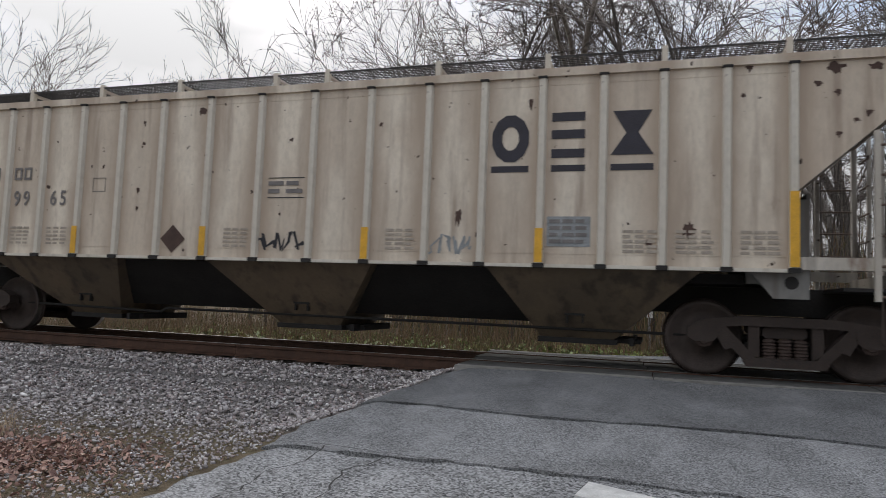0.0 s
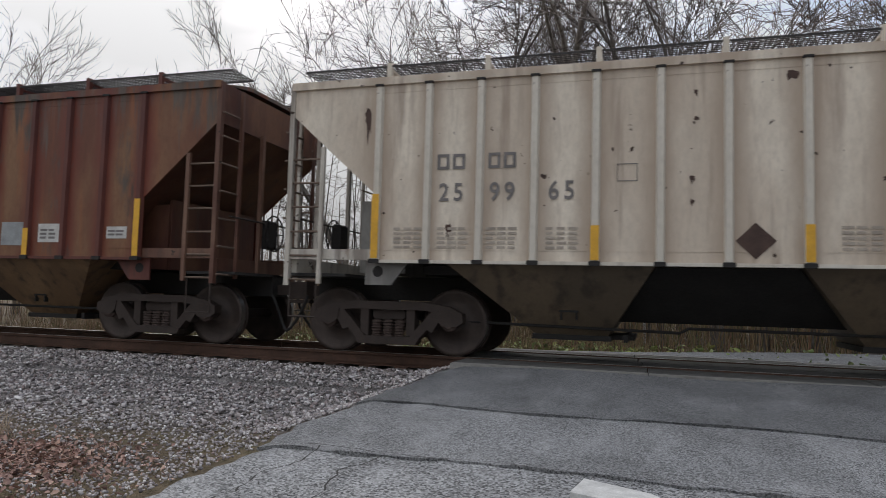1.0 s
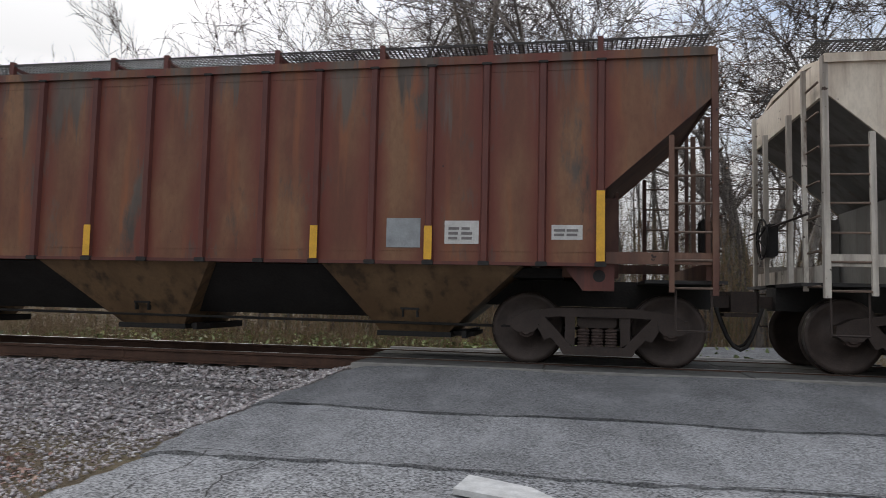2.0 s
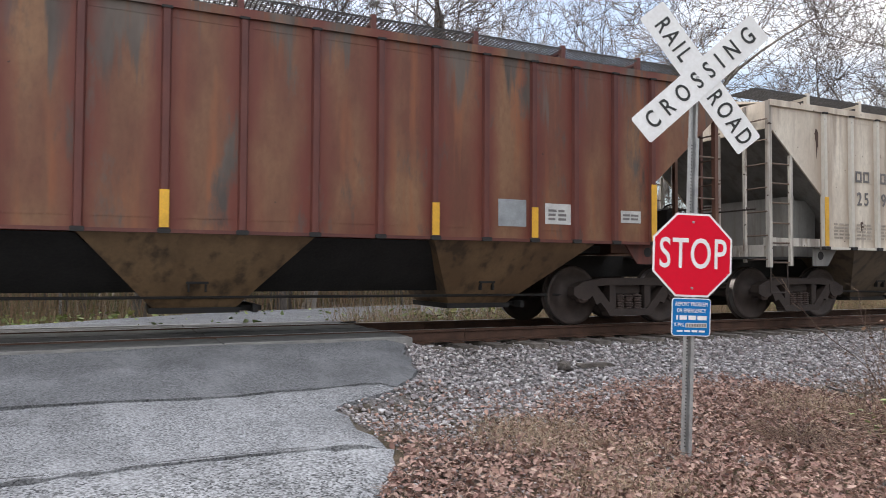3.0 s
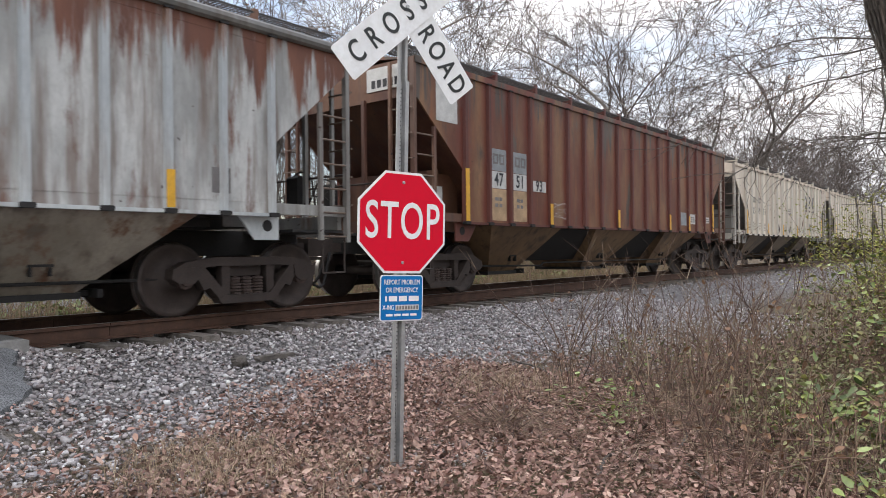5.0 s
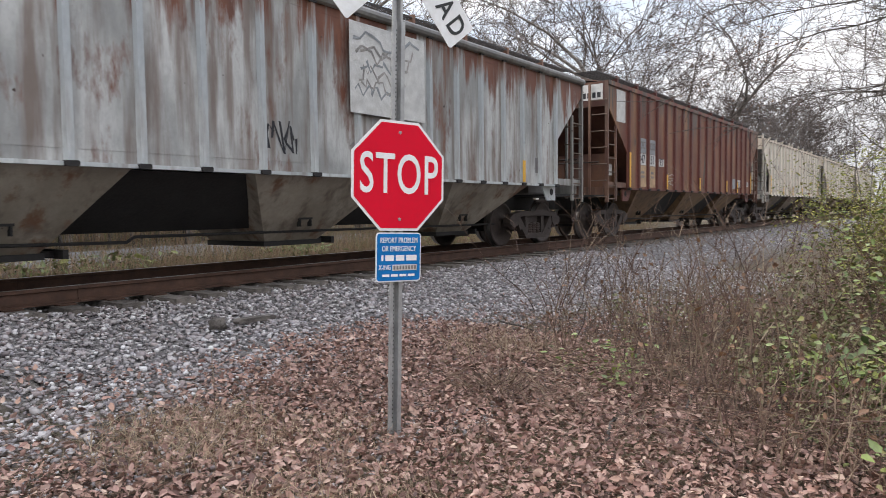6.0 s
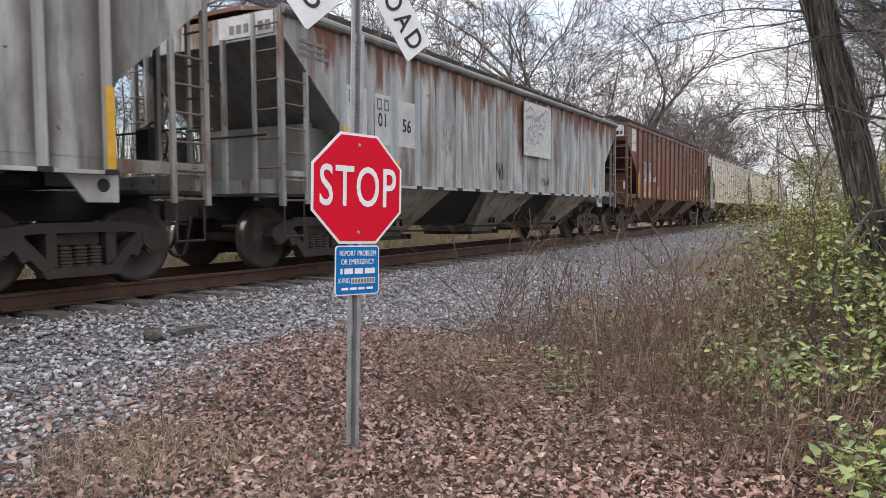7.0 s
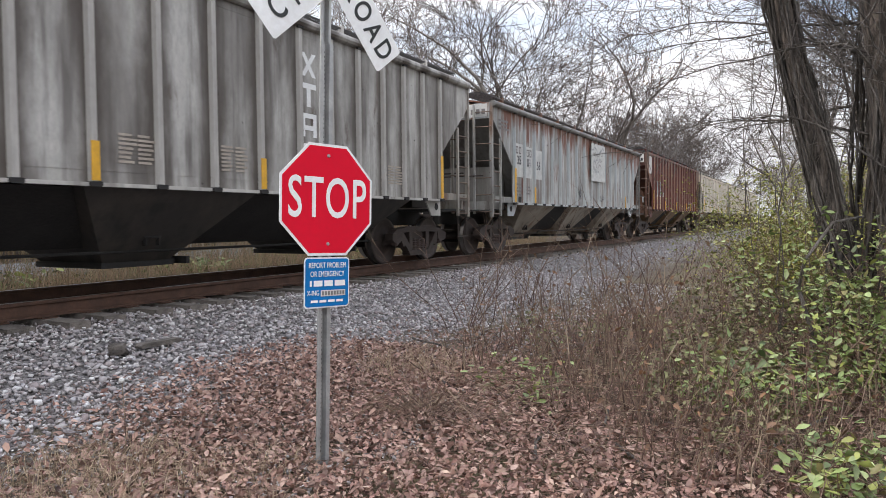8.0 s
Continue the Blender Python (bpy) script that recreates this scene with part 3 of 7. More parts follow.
def shared(cache={}):
    """Meshes that all cars have in common."""
    if cache:
        return cache
    s = Shape().lathe([(0.0, -0.06), (0.09, -0.065), (0.13, -0.05), (0.14, -0.02), (0.33, 0.0), (0.40, -0.035), (0.4565, -0.045), (0.4575, 0.06), (0.485, 0.075), (0.485, 0.095), (0.40, 0.10), (0.37, 0.05), (0.14, 0.06), (0.0, 0.07)], 32)
    cache["wheel"] = s.mesh("wheel", M_WHEEL, True)
    s = Shape().lathe([(0.4578, -0.04), (0.4582, 0.055)], 32)
    cache["tread"] = s.mesh("tread", M_TREAD, True)
    cache["axle"] = Shape().lathe([(0.0, -1.0), (0.08, -1.0), (0.085, 1.0), (0.0, 1.0)], 12).mesh("axle", M_STEEL, True)
    M_CAP = plain("bearing_brown", (0.075, 0.05, 0.042), 0.7, vary=0.4)
    cache["cap"] = Shape().lathe([(0.0, -0.05), (0.07, -0.05), (0.085, -0.03), (0.11, -0.02), (0.11, 0.05), (0.0, 0.05)], 12).mesh("bearing_cap", M_CAP)
    # cast side frame: top chord, two diagonal struts, columns and bottom chord
    s = Shape()
    t0, t1 = -0.09, 0.07
    s.prism([(-1.08, 0.50), (-1.06, 0.60), (-0.90, 0.68), (-0.5, 0.735), (0.5, 0.735), (0.90, 0.68), (1.06, 0.60), (1.08, 0.50), (0.99, 0.50), (0.95, 0.58), (0.5, 0.625), (-0.5, 0.625), (-0.95, 0.58), (-0.99, 0.50)], t0, t1)
    for k in (-1, 1):
        s.prism([(k * 0.80, 0.60), (k * 0.66, 0.62), (k * 0.27, 0.20), (k * 0.40, 0.16)], t0, t1)
        s.prism([(k * 0.40, 0.63), (k * 0.28, 0.63), (k * 0.28, 0.25), (k * 0.40, 0.32)], t0 + 0.02, t1)
        s.prism([(k * 1.08, 0.60), (k * 0.72, 0.62), (k * 0.74, 0.48), (k * 0.80, 0.42), (k * 1.0, 0.42), (k * 1.09, 0.48)], t0 - 0.015, t1)
        s.prism([(k * 0.76, 0.50), (k * 0.70, 0.52), (k * 0.58, 0.36), (k * 0.66, 0.33)], t0, t1)
    s.prism([(-0.42, 0.15), (0.42, 0.15), (0.46, 0.21), (0.36, 0.255), (-0.36, 0.255), (-0.46, 0.21)], t0 - 0.01, t1 + 0.01)
    cache["frame"] = s.mesh("side_frame", M_STEEL)
    s = Shape()
    prof = [(0.0, 0.25)]
    for i in range(6):
        z = 0.265 + i * 0.038
        prof += [(0.06, z - 0.017), (0.078, z - 0.007), (0.078, z + 0.007), (0.06, z + 0.017)]
    prof.append((0.0, 0.49))
    s.lathe(prof, 10)
    me = s.mesh("spring", M_CAP)
    me.transform(pose(0, 0, 0, 90))
    cache["springs"] = me
    s = Shape().cham(-0.24, 0.24, -1.02, 1.02, 0.49, 0.62, 0.03)
    cache["bolster"] = s.mesh("bolster", M_STEEL)
    s = Shape().box(-0.05, 0.05, -0.9, 0.9, 0.30, 0.42)
    cache["beam"] = s.mesh("brake_beam", M_BLACK)
    # coupler: shank, knuckle and lower shelf
    s = Shape().cham(0.0, 0.55, -0.07, 0.07, 0.78, 0.94, 0.02)
    s.prism_z([(0.5, -0.17), (0.82, -0.19), (0.88, -0.08), (0.72, -0.02), (0.7, 0.12), (0.5, 0.16)], 0.72, 1.0)
    s.box(0.5, 0.86, -0.16, 0.14, 0.66, 0.71)
    cache["coupler"] = s.mesh("coupler", M_STEEL)
    s = Shape()
    pts = [(0.28, -0.3, 0.78)] + [(0.28 + 0.6 * i / 8, -0.3 + 0.05 * math.sin(i), 0.78 - 0.55 * math.sin(math.pi * i / 8)) for i in range(1, 9)]
    s.sweep(pts, 0.024, 8)
    cache["hose"] = s.mesh("air_hose", M_BLACK, True)
    s = Shape()
    for i in range(20):
        a, b = 2 * math.pi * i / 20, 2 * math.pi * (i + 1) / 20
        s.tube((0, 0.28 * math.cos(a), 0.28 * math.sin(a)), (0, 0.28 * math.cos(b), 0.28 * math.sin(b)), 0.014, None, 5)
    for i in range(5):
        a = 2 * math.pi * i / 5
        s.tube((-0.05, 0, 0), (0, 0.28 * math.cos(a), 0.28 * math.sin(a)), 0.012, None, 4)
    cache["brake_wheel"] = s.mesh("brake_wheel", M_BLACK)
    s = Shape().tube((-0.24, 0, 0), (0.24, 0, 0), 0.0145, None, 6)
    cache["rung"] = s.mesh("rung", M_RUNG)
    return cache


def tapered(s, x0, x1, y0, z0, a0, a1, b0, z1):
    """A frustum: x0..x1, +-y0 at z0 above, a0..a1, +-b0 at z1 below."""
    return s.add([(x0, -y0, z0), (x1, -y0, z0), (x1, y0, z0), (x0, y0, z0), (a0, -b0, z1), (a1, -b0, z1), (a1, b0, z1), (a0, b0, z1)],
                 [(0, 1, 2, 3), (7, 6, 5, 4), (0, 4, 5, 1), (1, 5, 6, 2), (2, 6, 7, 3), (3, 7, 4, 0)])


P_RIG = car_paint("rig_pale_weathered", (0.27, 0.24, 0.205), (0.4, 0.37, 0.33), (0.1, 0.05, 0.03), (0.2, 0.1, 0.06), (0.1, 0.085, 0.075), 0.48, 0.56, 7.0, spots=0.66)
P_RIG_RUST = car_paint("rig_rusty", (0.11, 0.043, 0.029), (0.20, 0.11, 0.072), (0.06, 0.035, 0.028), (0.12, 0.06, 0.04), (0.07, 0.04, 0.03), 0.5, 0.6, 8.0, spots=0.7)
M_RUNG = plain("rung_steel", (0.17, 0.13, 0.105), 0.7, 0.2, vary=0.4, scale=8, dirt=(0.16, 0.08, 0.05))


def hopper_car(label, u, eave, paint, rib_paint, hopper_paint, slope_paint, end_paint, bars, chord_paint=None, round_chord=False, gusset=None, rig=None):
    """A three-bay covered hopper; u is where its middle stands at the start."""
    c = shared()
    car = thing("hopper_car", label, "train car", pose(u, 0, 0), group="cars of the freight train")
    E, low, high = eave, 2.17, 3.28
    rig = rig or P_RIG
    # side sheets with sloped ends, 6 mm thick
    for k in (-1, 1):
        y0, y1 = sorted((k * HW, k * (HW - 0.03)))
        s = Shape().prism([(-6.5, SILL), (6.5, SILL), (6.5, low), (7.75, high), (7.75, E), (-7.75, E), (-7.75, high), (-6.5, low)], y0, y1)
        part("side_sheet", s, paint, car)
    roof = Shape().prism_x([(-HW + 0.02, E - 0.02), (-0.75, E + 0.16), (0.75, E + 0.16), (HW - 0.02, E - 0.02), (0.7, E + 0.10), (-0.7, E + 0.10)], -7.72, 7.72)
    part("roof", roof, paint, car)
    for k in (-1, 1):
        s = Shape().box(k * 7.75 - 0.02, k * 7.75 + 0.02, -HW + 0.035, HW - 0.035, high - 0.02, E)
        part("end_sheet", s, end_paint, car)
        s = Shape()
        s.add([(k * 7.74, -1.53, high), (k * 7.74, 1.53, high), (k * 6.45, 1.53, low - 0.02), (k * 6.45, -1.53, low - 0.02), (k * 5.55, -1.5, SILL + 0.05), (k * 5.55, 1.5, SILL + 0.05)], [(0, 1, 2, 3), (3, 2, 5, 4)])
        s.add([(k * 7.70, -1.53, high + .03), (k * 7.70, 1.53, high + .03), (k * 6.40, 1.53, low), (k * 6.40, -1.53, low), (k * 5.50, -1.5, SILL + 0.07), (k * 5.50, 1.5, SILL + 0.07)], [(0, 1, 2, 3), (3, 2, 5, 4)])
        # slope paints are darker than the body, with the shade there mixed in
        part("slope_sheet", s, slope_paint, car, "sloping end sheet with the shade under the body in its colour")
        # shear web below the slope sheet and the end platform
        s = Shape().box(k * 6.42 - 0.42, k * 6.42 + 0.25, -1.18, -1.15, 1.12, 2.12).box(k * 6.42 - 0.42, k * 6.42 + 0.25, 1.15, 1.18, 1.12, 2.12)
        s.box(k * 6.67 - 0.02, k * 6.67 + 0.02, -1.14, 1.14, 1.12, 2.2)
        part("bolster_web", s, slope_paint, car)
        s = Shape().box(min(k * 6.52, k * 7.78), max(k * 6.52, k * 7.78), -1.55, -1.45, 1.28, 1.42).box(min(k * 6.52, k * 7.78), max(k * 6.52, k * 7.78), 1.45, 1.55, 1.28, 1.42)
        s.box(k * 7.72 - 0.04, k * 7.72 + 0.04, -1.44, 1.44, 1.1, 1.3)
        part("end_sill", s, rig, car)
        for q in (-1, 1):
            y0, y1 = sorted((q * 1.49, q * 1.46))
            s = Shape().prism([(k * 6.0, 1.27), (k * 6.62, 1.27), (k * 6.62, 0.95), (k * 6.25, 0.95)], y0, y1)
            g = part("gusset", s, gusset or rib_paint, car)
            if q < 0:
                s = Shape()
                s.add([(k * 6.44 + 0.075 * math.cos(a * 0.5236), -1.4945, 1.13 + 0.075 * math.sin(a * 0.5236)) for a in range(12)], [tuple(range(12))])
                s.add([(k * 6.44 + 0.075 * math.cos(a * 0.5236), -1.4925, 1.13 + 0.075 * math.sin(a * 0.5236)) for a in range(12)], [tuple(range(12))])
                part("lightening_hole", s, M_BLACK, g)
    # ribs, chord and sill
    halves = []
    for k in (-1, 1):
        r = Shape().prism_z([(-0.055, k * (HW - 0.005)), (-0.035, k * (HW + 0.055)), (0.035, k * (HW + 0.055)), (0.055, k * (HW - 0.005))], SILL + 0.01, E - 0.09)
        halves.append(r.mesh("rib", rib_paint))
    foot = [Shape().cham(-0.07, 0.07, *sorted((k * HW, k * (HW + 0.08))), SILL - 0.035, SILL + 0.02, 0.012).mesh("rib_foot", M_BLACK) for k in (-1, 1)]
    # black block at each rib's top: the cap with its dark shadow painted in
    cap = Shape().cham(-0.06, 0.06, -HW - 0.065, -HW - 0.03, E - 0.115, E - 0.085, 0.008).mesh("rib_cap", M_BLACK)
    for x in RIBS:
        for i in (0, 1):
            o = part("rib", halves[i], rib_paint, car)
            o.matrix_basis = pose(x, 0, 0)
            if i == 0:
                part("rib_foot", foot[i], rib_paint, o)
                part("rib_cap", cap, M_BLACK if chord_paint is None and not round_chord else rib_paint, o)
    for k in (-1, 1):
        if round_chord:
            s = Shape().tube((-7.77, k * (HW + 0.02), E - 0.02), (7.77, k * (HW + 0.02), E - 0.02), 0.075, None, 10)
        else:
            s = Shape().box(-7.77, 7.77, *sorted((k * (HW - 0.01), k * (HW + 0.035))), E - 0.09, E + 0.015)
        part("top_chord", s, chord_paint or paint, car)
        s = Shape().box(-6.5, 6.5, *sorted((k * (HW - 0.04), k * (HW + 0.045))), SILL - 0.03, SILL + 0.012)
        part("side_sill", s, rib_paint, car)
        for zs in (SILL + 0.14, E - 0.2):
            w = Shape().box(-6.5, 6.5, *sorted((k * (HW - 0.002), k * (HW + 0.004))), zs, zs + 0.014)
            part("weld_seam", w, paint, car)
    # roof walk of steel grating on brackets, and hatch covers
    for k in (-1, 1):
        s = Shape()
        ya, yb = k * 0.72, k * 1.28
        z = E + 0.27
        for i in range(9):
            y = ya + (yb - ya) * i / 8
            w_ = 0.014 if i in (0, 8) else 0.004
            s.box(-7.75, 7.75, y - 0.004, y + 0.004, z - w_, z + w_)
        for i in range(260):
            x = -7.75 + i * 0.0598
            s.box(x - 0.008, x + 0.008, min(ya, yb), max(ya, yb), z - 0.007, z + 0.007)
        part("running_board", s, M_GRATE, car, "open steel grating walkway")
        br = Shape().box(-0.035, 0.035, *sorted((k * 1.22, k * 1.29)), E - 0.02, z + 0.05).box(-0.03, 0.03, *sorted((k * 0.7, k * 1.22)), z - 0.055, z - 0.02).mesh("bracket", rib_paint)
        for i, x in enumerate(RIBS):
            if i % 4 in (0, 1) or abs(x) > 6:
                o = part("bracket", br, rib_paint, car)
                o.matrix_basis = pose(x, 0, 0)
    s = Shape()
    for x in (-5.6, -2.8, 0.0, 2.8, 5.6):
        part("hatch_cover", Shape().cham(x - 1.25, x + 1.25, -0.5, 0.5, E + 0.17, E + 0.27, 0.03), paint, car)
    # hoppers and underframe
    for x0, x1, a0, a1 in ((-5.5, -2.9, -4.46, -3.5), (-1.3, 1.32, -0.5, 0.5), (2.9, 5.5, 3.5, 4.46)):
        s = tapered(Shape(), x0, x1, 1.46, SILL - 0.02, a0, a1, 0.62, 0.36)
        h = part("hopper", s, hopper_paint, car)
        s = Shape().box(a0 - 0.04, a1 + 0.04, -0.66, 0.66, 0.29, 0.36).box(a1 + 0.04, a1 + 0.34, -0.5, 0.5, 0.31, 0.37).box(a1 + 0.2, a1 + 0.26, -0.72, 0.72, 0.29, 0.39)
        part("outlet_gate", s, M_BLACK, h)
        mx = (a0 + a1) / 2
        part("gate_bracket", Shape().box(mx - 0.13, mx + 0.13, -0.93, -0.86, 0.66, 0.70).box(mx - 0.11, mx - 0.09, -0.93, -0.86, 0.56, 0.66).box(mx + 0.09, mx + 0.11, -0.93, -0.86, 0.56, 0.66), M_BLACK, h)
    s = Shape()
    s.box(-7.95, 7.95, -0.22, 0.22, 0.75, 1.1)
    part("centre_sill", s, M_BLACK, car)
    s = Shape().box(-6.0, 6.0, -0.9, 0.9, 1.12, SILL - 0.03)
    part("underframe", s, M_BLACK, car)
    # black blocks stand in for the deep shade between neighbouring hoppers
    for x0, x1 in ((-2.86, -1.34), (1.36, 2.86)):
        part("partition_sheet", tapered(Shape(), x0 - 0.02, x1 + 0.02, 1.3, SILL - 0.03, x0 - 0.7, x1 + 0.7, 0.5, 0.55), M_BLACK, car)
    part("brake_pipe", Shape().path([(-6.2, -0.75, 0.5), (-2.6, -0.75, 0.44), (-2.5, -0.75, 0.5), (6.2, -0.75, 0.47)], 0.02, 6), M_BLACK, car)
    for k in (-1, 1):
        # ladders at the corners
        for q in (-1, 1):
            post = Shape().box(k * 7.76 - 0.033, k * 7.76 + 0.033, *sorted((q * (HW - 0.06), q * (HW + 0.02))), 0.92, E)
            lad = part("corner_post", post, rig, car)
            st = Shape().box(k * 7.27 - 0.03, k * 7.27 + 0.03, *sorted((q * (HW - 0.03), q * (HW + 0.02))), 0.95, 2.82)
            part("ladder_stile", st, rig, lad)
            for z in (1.0, 1.33, 1.66, 2.0, 2.33, 2.66):
                o = part("rung", c["rung"], M_RUNG, lad)
                o.matrix_basis = pose(k * 7.515, q * (HW - 0.01), z)
            es = Shape().box(k * 7.86 - 0.025, k * 7.86 + 0.025, *sorted((q * 1.12, q * 1.17)), 1.0, E - 0.05)
            part("end_ladder_stile", es, rig, lad)
            for z in (1.05, 1.45, 1.85, 2.25, 2.65, 3.05, 3.4):
                o = part("rung", c["rung"], M_RUNG, lad)
                o.matrix_basis = pose(k * 7.84, q * 1.34, z, 0, 0, 90)
            part("stirrup", Shape().path([(k * 7.72, q * 1.54, 1.0), (k * 7.72, q * 1.54, 0.5), (k * 7.32, q * 1.54, 0.5), (k * 7.32, q * 1.54, 1.0)], 0.014, 5), M_STEEL, lad)
        s = Shape()
        for y in (-0.55, 0.55):
            s.box(k * 7.86 - 0.03, k * 7.86 + 0.03, y - 0.035, y + 0.035, 1.1, high)
        part("end_post", s, rig, car)
        part("grab_bar", Shape().tube((k * 7.9, -1.4, 1.9), (k * 7.9, 1.4, 1.9), 0.016, None, 6), M_STEEL, car)
        part("end_platform", Shape().box(min(k * 7.0, k * 7.95), max(k * 7.0, k * 7.95), -1.3, 1.3, 1.06, 1.1), M_GRATE, car)
        bw = part("brake_wheel", c["brake_wheel"], M_BLACK, car)
        bw.matrix_basis = pose(k * 7.98, -0.3 * k, 1.75)
        part("brake_housing", Shape().cham(k * 7.88 - 0.08, k * 7.88 + 0.08, -0.3 * k - 0.13, -0.3 * k + 0.13, 1.5, 1.95, 0.03), M_BLACK, car)
        cp = part("coupler", c["coupler"], M_STEEL, car)
        cp.matrix_basis = pose(k * 7.72, 0, 0, 0, 0, 0 if k > 0 else 180)
        ho = part("air_hose", c["hose"], M_BLACK, car)
        ho.matrix_basis = pose(k * 7.72, 0, 0, 0, 0, 0 if k > 0 else 180)
        # truck
        tx = k * 6.44
        tr = part("truck", c["bolster"], M_STEEL, car, "cast steel two-axle truck")
        tr.matrix_basis = pose(tx, 0, 0)
        for q in (-1, 1):
            o = part("side_frame", c["frame"], M_STEEL, tr)
            o.matrix_basis = pose(0, q * 1.02, 0, 0, 0, 0 if q < 0 else 180)
            for sx in (-0.17, 0.0, 0.17):
                o = part("spring", c["springs"], M_STEEL, tr)
                o.matrix_basis = pose(sx, q * 1.03, 0)
        for e in (-1, 1):
            o = part("brake_beam", c["beam"], M_BLACK, tr)
            o.matrix_basis = pose(e * 0.36, 0, 0)
            ws = part("wheelset", c["axle"], M_STEEL, car, "steel wheels on a turning axle")
            ws.matrix_basis = pose(tx + e * 0.889, 0, WHEEL_R + 0.003)
            for q in (-1, 1):
                w = part("wheel", c["wheel"], M_WHEEL, ws)
                w.matrix_basis = pose(0, q * RAIL_Y, 0, 0, 0, 0 if q < 0 else 180)
                w2 = part("tread", c["tread"], M_TREAD, ws, "polished running tread")
                w2.matrix_basis = w.matrix_basis
                o = part("bearing_cap", c["cap"], M_STEEL, ws)
                o.matrix_basis = pose(0, q * 1.06, 0, 0, 0, 0 if q < 0 else 180)
            MOVERS.append(("wheel", ws, tx + e * 0.889))
    # yellow reflector strips on the ribs
    for x, z1 in bars:
        s = Shape().box(x - 0.05, x + 0.05, -HW - 0.066, -HW - 0.058, SILL + 0.03, z1)
        part("reflector_strip", s, M_YBAR, car, "yellow reflective strip")
    MOVERS.append(("car", car, u))
    return car


def panel(car, name, x0, x1, z0, z1, mat, label="", y=-HW - 0.006):
    return part(name, Shape().box(x0, x1, y, y + 0.004, z0, z1), mat, car, label)


def bars_text(car, name, x0, x1, z0, z1, rows, mat, y=-HW - 0.009, seed=0, label="", words=3):
    """Writing that cannot be read, as plain bars."""
    rnd = random.Random(seed)
    s = Shape()
    h = (z1 - z0) / rows
    for r in range(rows):
        x = x0
        for w in range(words):
            ln = (x1 - x0) / words * rnd.uniform(0.6, 0.95)
            s.box(x, min(x1, x + ln), y, y + 0.002, z0 + h * (r + 0.25), z0 + h * (r + 0.8))
            x += (x1 - x0) / words
    return part(name, s, mat, car, label)


def numerals(car, text, x, z, high, mat, space=1.1, y=-HW - 0.011):
    """Stencilled digits on the side of a car, centred on x and z."""
    return lettering("car_number", text, high / 0.64, pose(x, y, z), mat, car, 0.84, 0.005, space)


def mark_block(car, x0, x1, z0, z1, mat, y=-HW - 0.011):
    """A hollow block in the place of an owner's initial."""
    t = 0.24 * (x1 - x0)
    s = Shape().box(x0, x0 + t, y, y + 0.002, z0, z1).box(x1 - t, x1, y, y + 0.002, z0, z1)
    s.box(x0 + t, x1 - t, y, y + 0.002, z1 - t, z1).box(x0 + t, x1 - t, y, y + 0.002, z0, z0 + t)
    return part("owner_mark", s, mat, car)


def scrawl(car, x0, x1, z0, z1, mat, seed, r=0.02, n=22, y=-HW - 0.006, name="graffiti"):
    """Sprayed scribble: one wandering ribbon on the sheet."""
    rnd = random.Random(seed)
    pts = [Vector((x0 + (x1 - x0) * i / n + rnd.uniform(-0.07, 0.05), rnd.uniform(z0, z1))) for i in range(n + 1)]
    s = Shape()
    vs = []
    for i, p in enumerate(pts):
        d = (pts[min(i + 1, n)] - pts[max(i - 1, 0)]).normalized()
        w = r * rnd.uniform(0.6, 1.2)
        vs += [(p.x - d.y * w, y - 0.0004 * (i % 3), p.y + d.x * w), (p.x + d.y * w, y - 0.0004 * (i % 3), p.y - d.x * w)]
    s.add(vs, [(2 * i, 2 * i + 1, 2 * i + 3, 2 * i + 2) for i in range(n)])
    return part(name, s, mat, car, "sprayed scribble")


def stain(car, x, z, w, h, mat, seed, y=-HW - 0.004):
    """A ragged rust bloom with a short run below it."""
    rnd = random.Random(seed)
    n = 16
    pts = []
    for i in range(n):
        a = 2 * math.pi * i / n
        r = rnd.uniform(0.55, 1.15)
        dz = math.sin(a) * h * r
        if dz < 0 and rnd.random() < 0.3:
            dz *= 2.2
        pts.append((x + math.cos(a) * w * r, z + dz))
    return part("rust_stain", Shape().prism(pts, y, y + 0.002), mat, car)


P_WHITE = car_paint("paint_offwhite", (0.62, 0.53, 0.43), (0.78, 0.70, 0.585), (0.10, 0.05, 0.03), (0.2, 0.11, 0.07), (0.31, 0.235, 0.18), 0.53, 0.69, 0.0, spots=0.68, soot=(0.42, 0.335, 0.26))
P_WHITE_RIB = car_paint("paint_offwhite_rib", (0.62, 0.57, 0.49), (0.7, 0.66, 0.58), (0.12, 0.07, 0.04), (0.2, 0.11, 0.07), (0.3, 0.25, 0.2), 0.6, 0.76, 1.3, spots=0.74)
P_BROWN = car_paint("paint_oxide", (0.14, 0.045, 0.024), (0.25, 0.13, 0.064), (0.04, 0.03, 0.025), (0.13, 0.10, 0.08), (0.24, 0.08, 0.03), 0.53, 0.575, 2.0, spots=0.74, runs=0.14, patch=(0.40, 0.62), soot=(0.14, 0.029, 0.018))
P_BROWN_RIB = car_paint("paint_oxide_rib", (0.10, 0.026, 0.02), (0.14, 0.04, 0.028), (0.07, 0.028, 0.02), (0.16, 0.07, 0.045), (0.05, 0.026, 0.022), 0.58, 0.62, 2.6, spots=0.8)
P_GREY = car_paint("paint_grey_rusted", (0.31, 0.312, 0.30), (0.575, 0.58, 0.56), (0.085, 0.03, 0.02), (0.20, 0.075, 0.04), (0.15, 0.10, 0.075), 0.47, 0.56, 4.0, spots=0.70, runs=0.26)
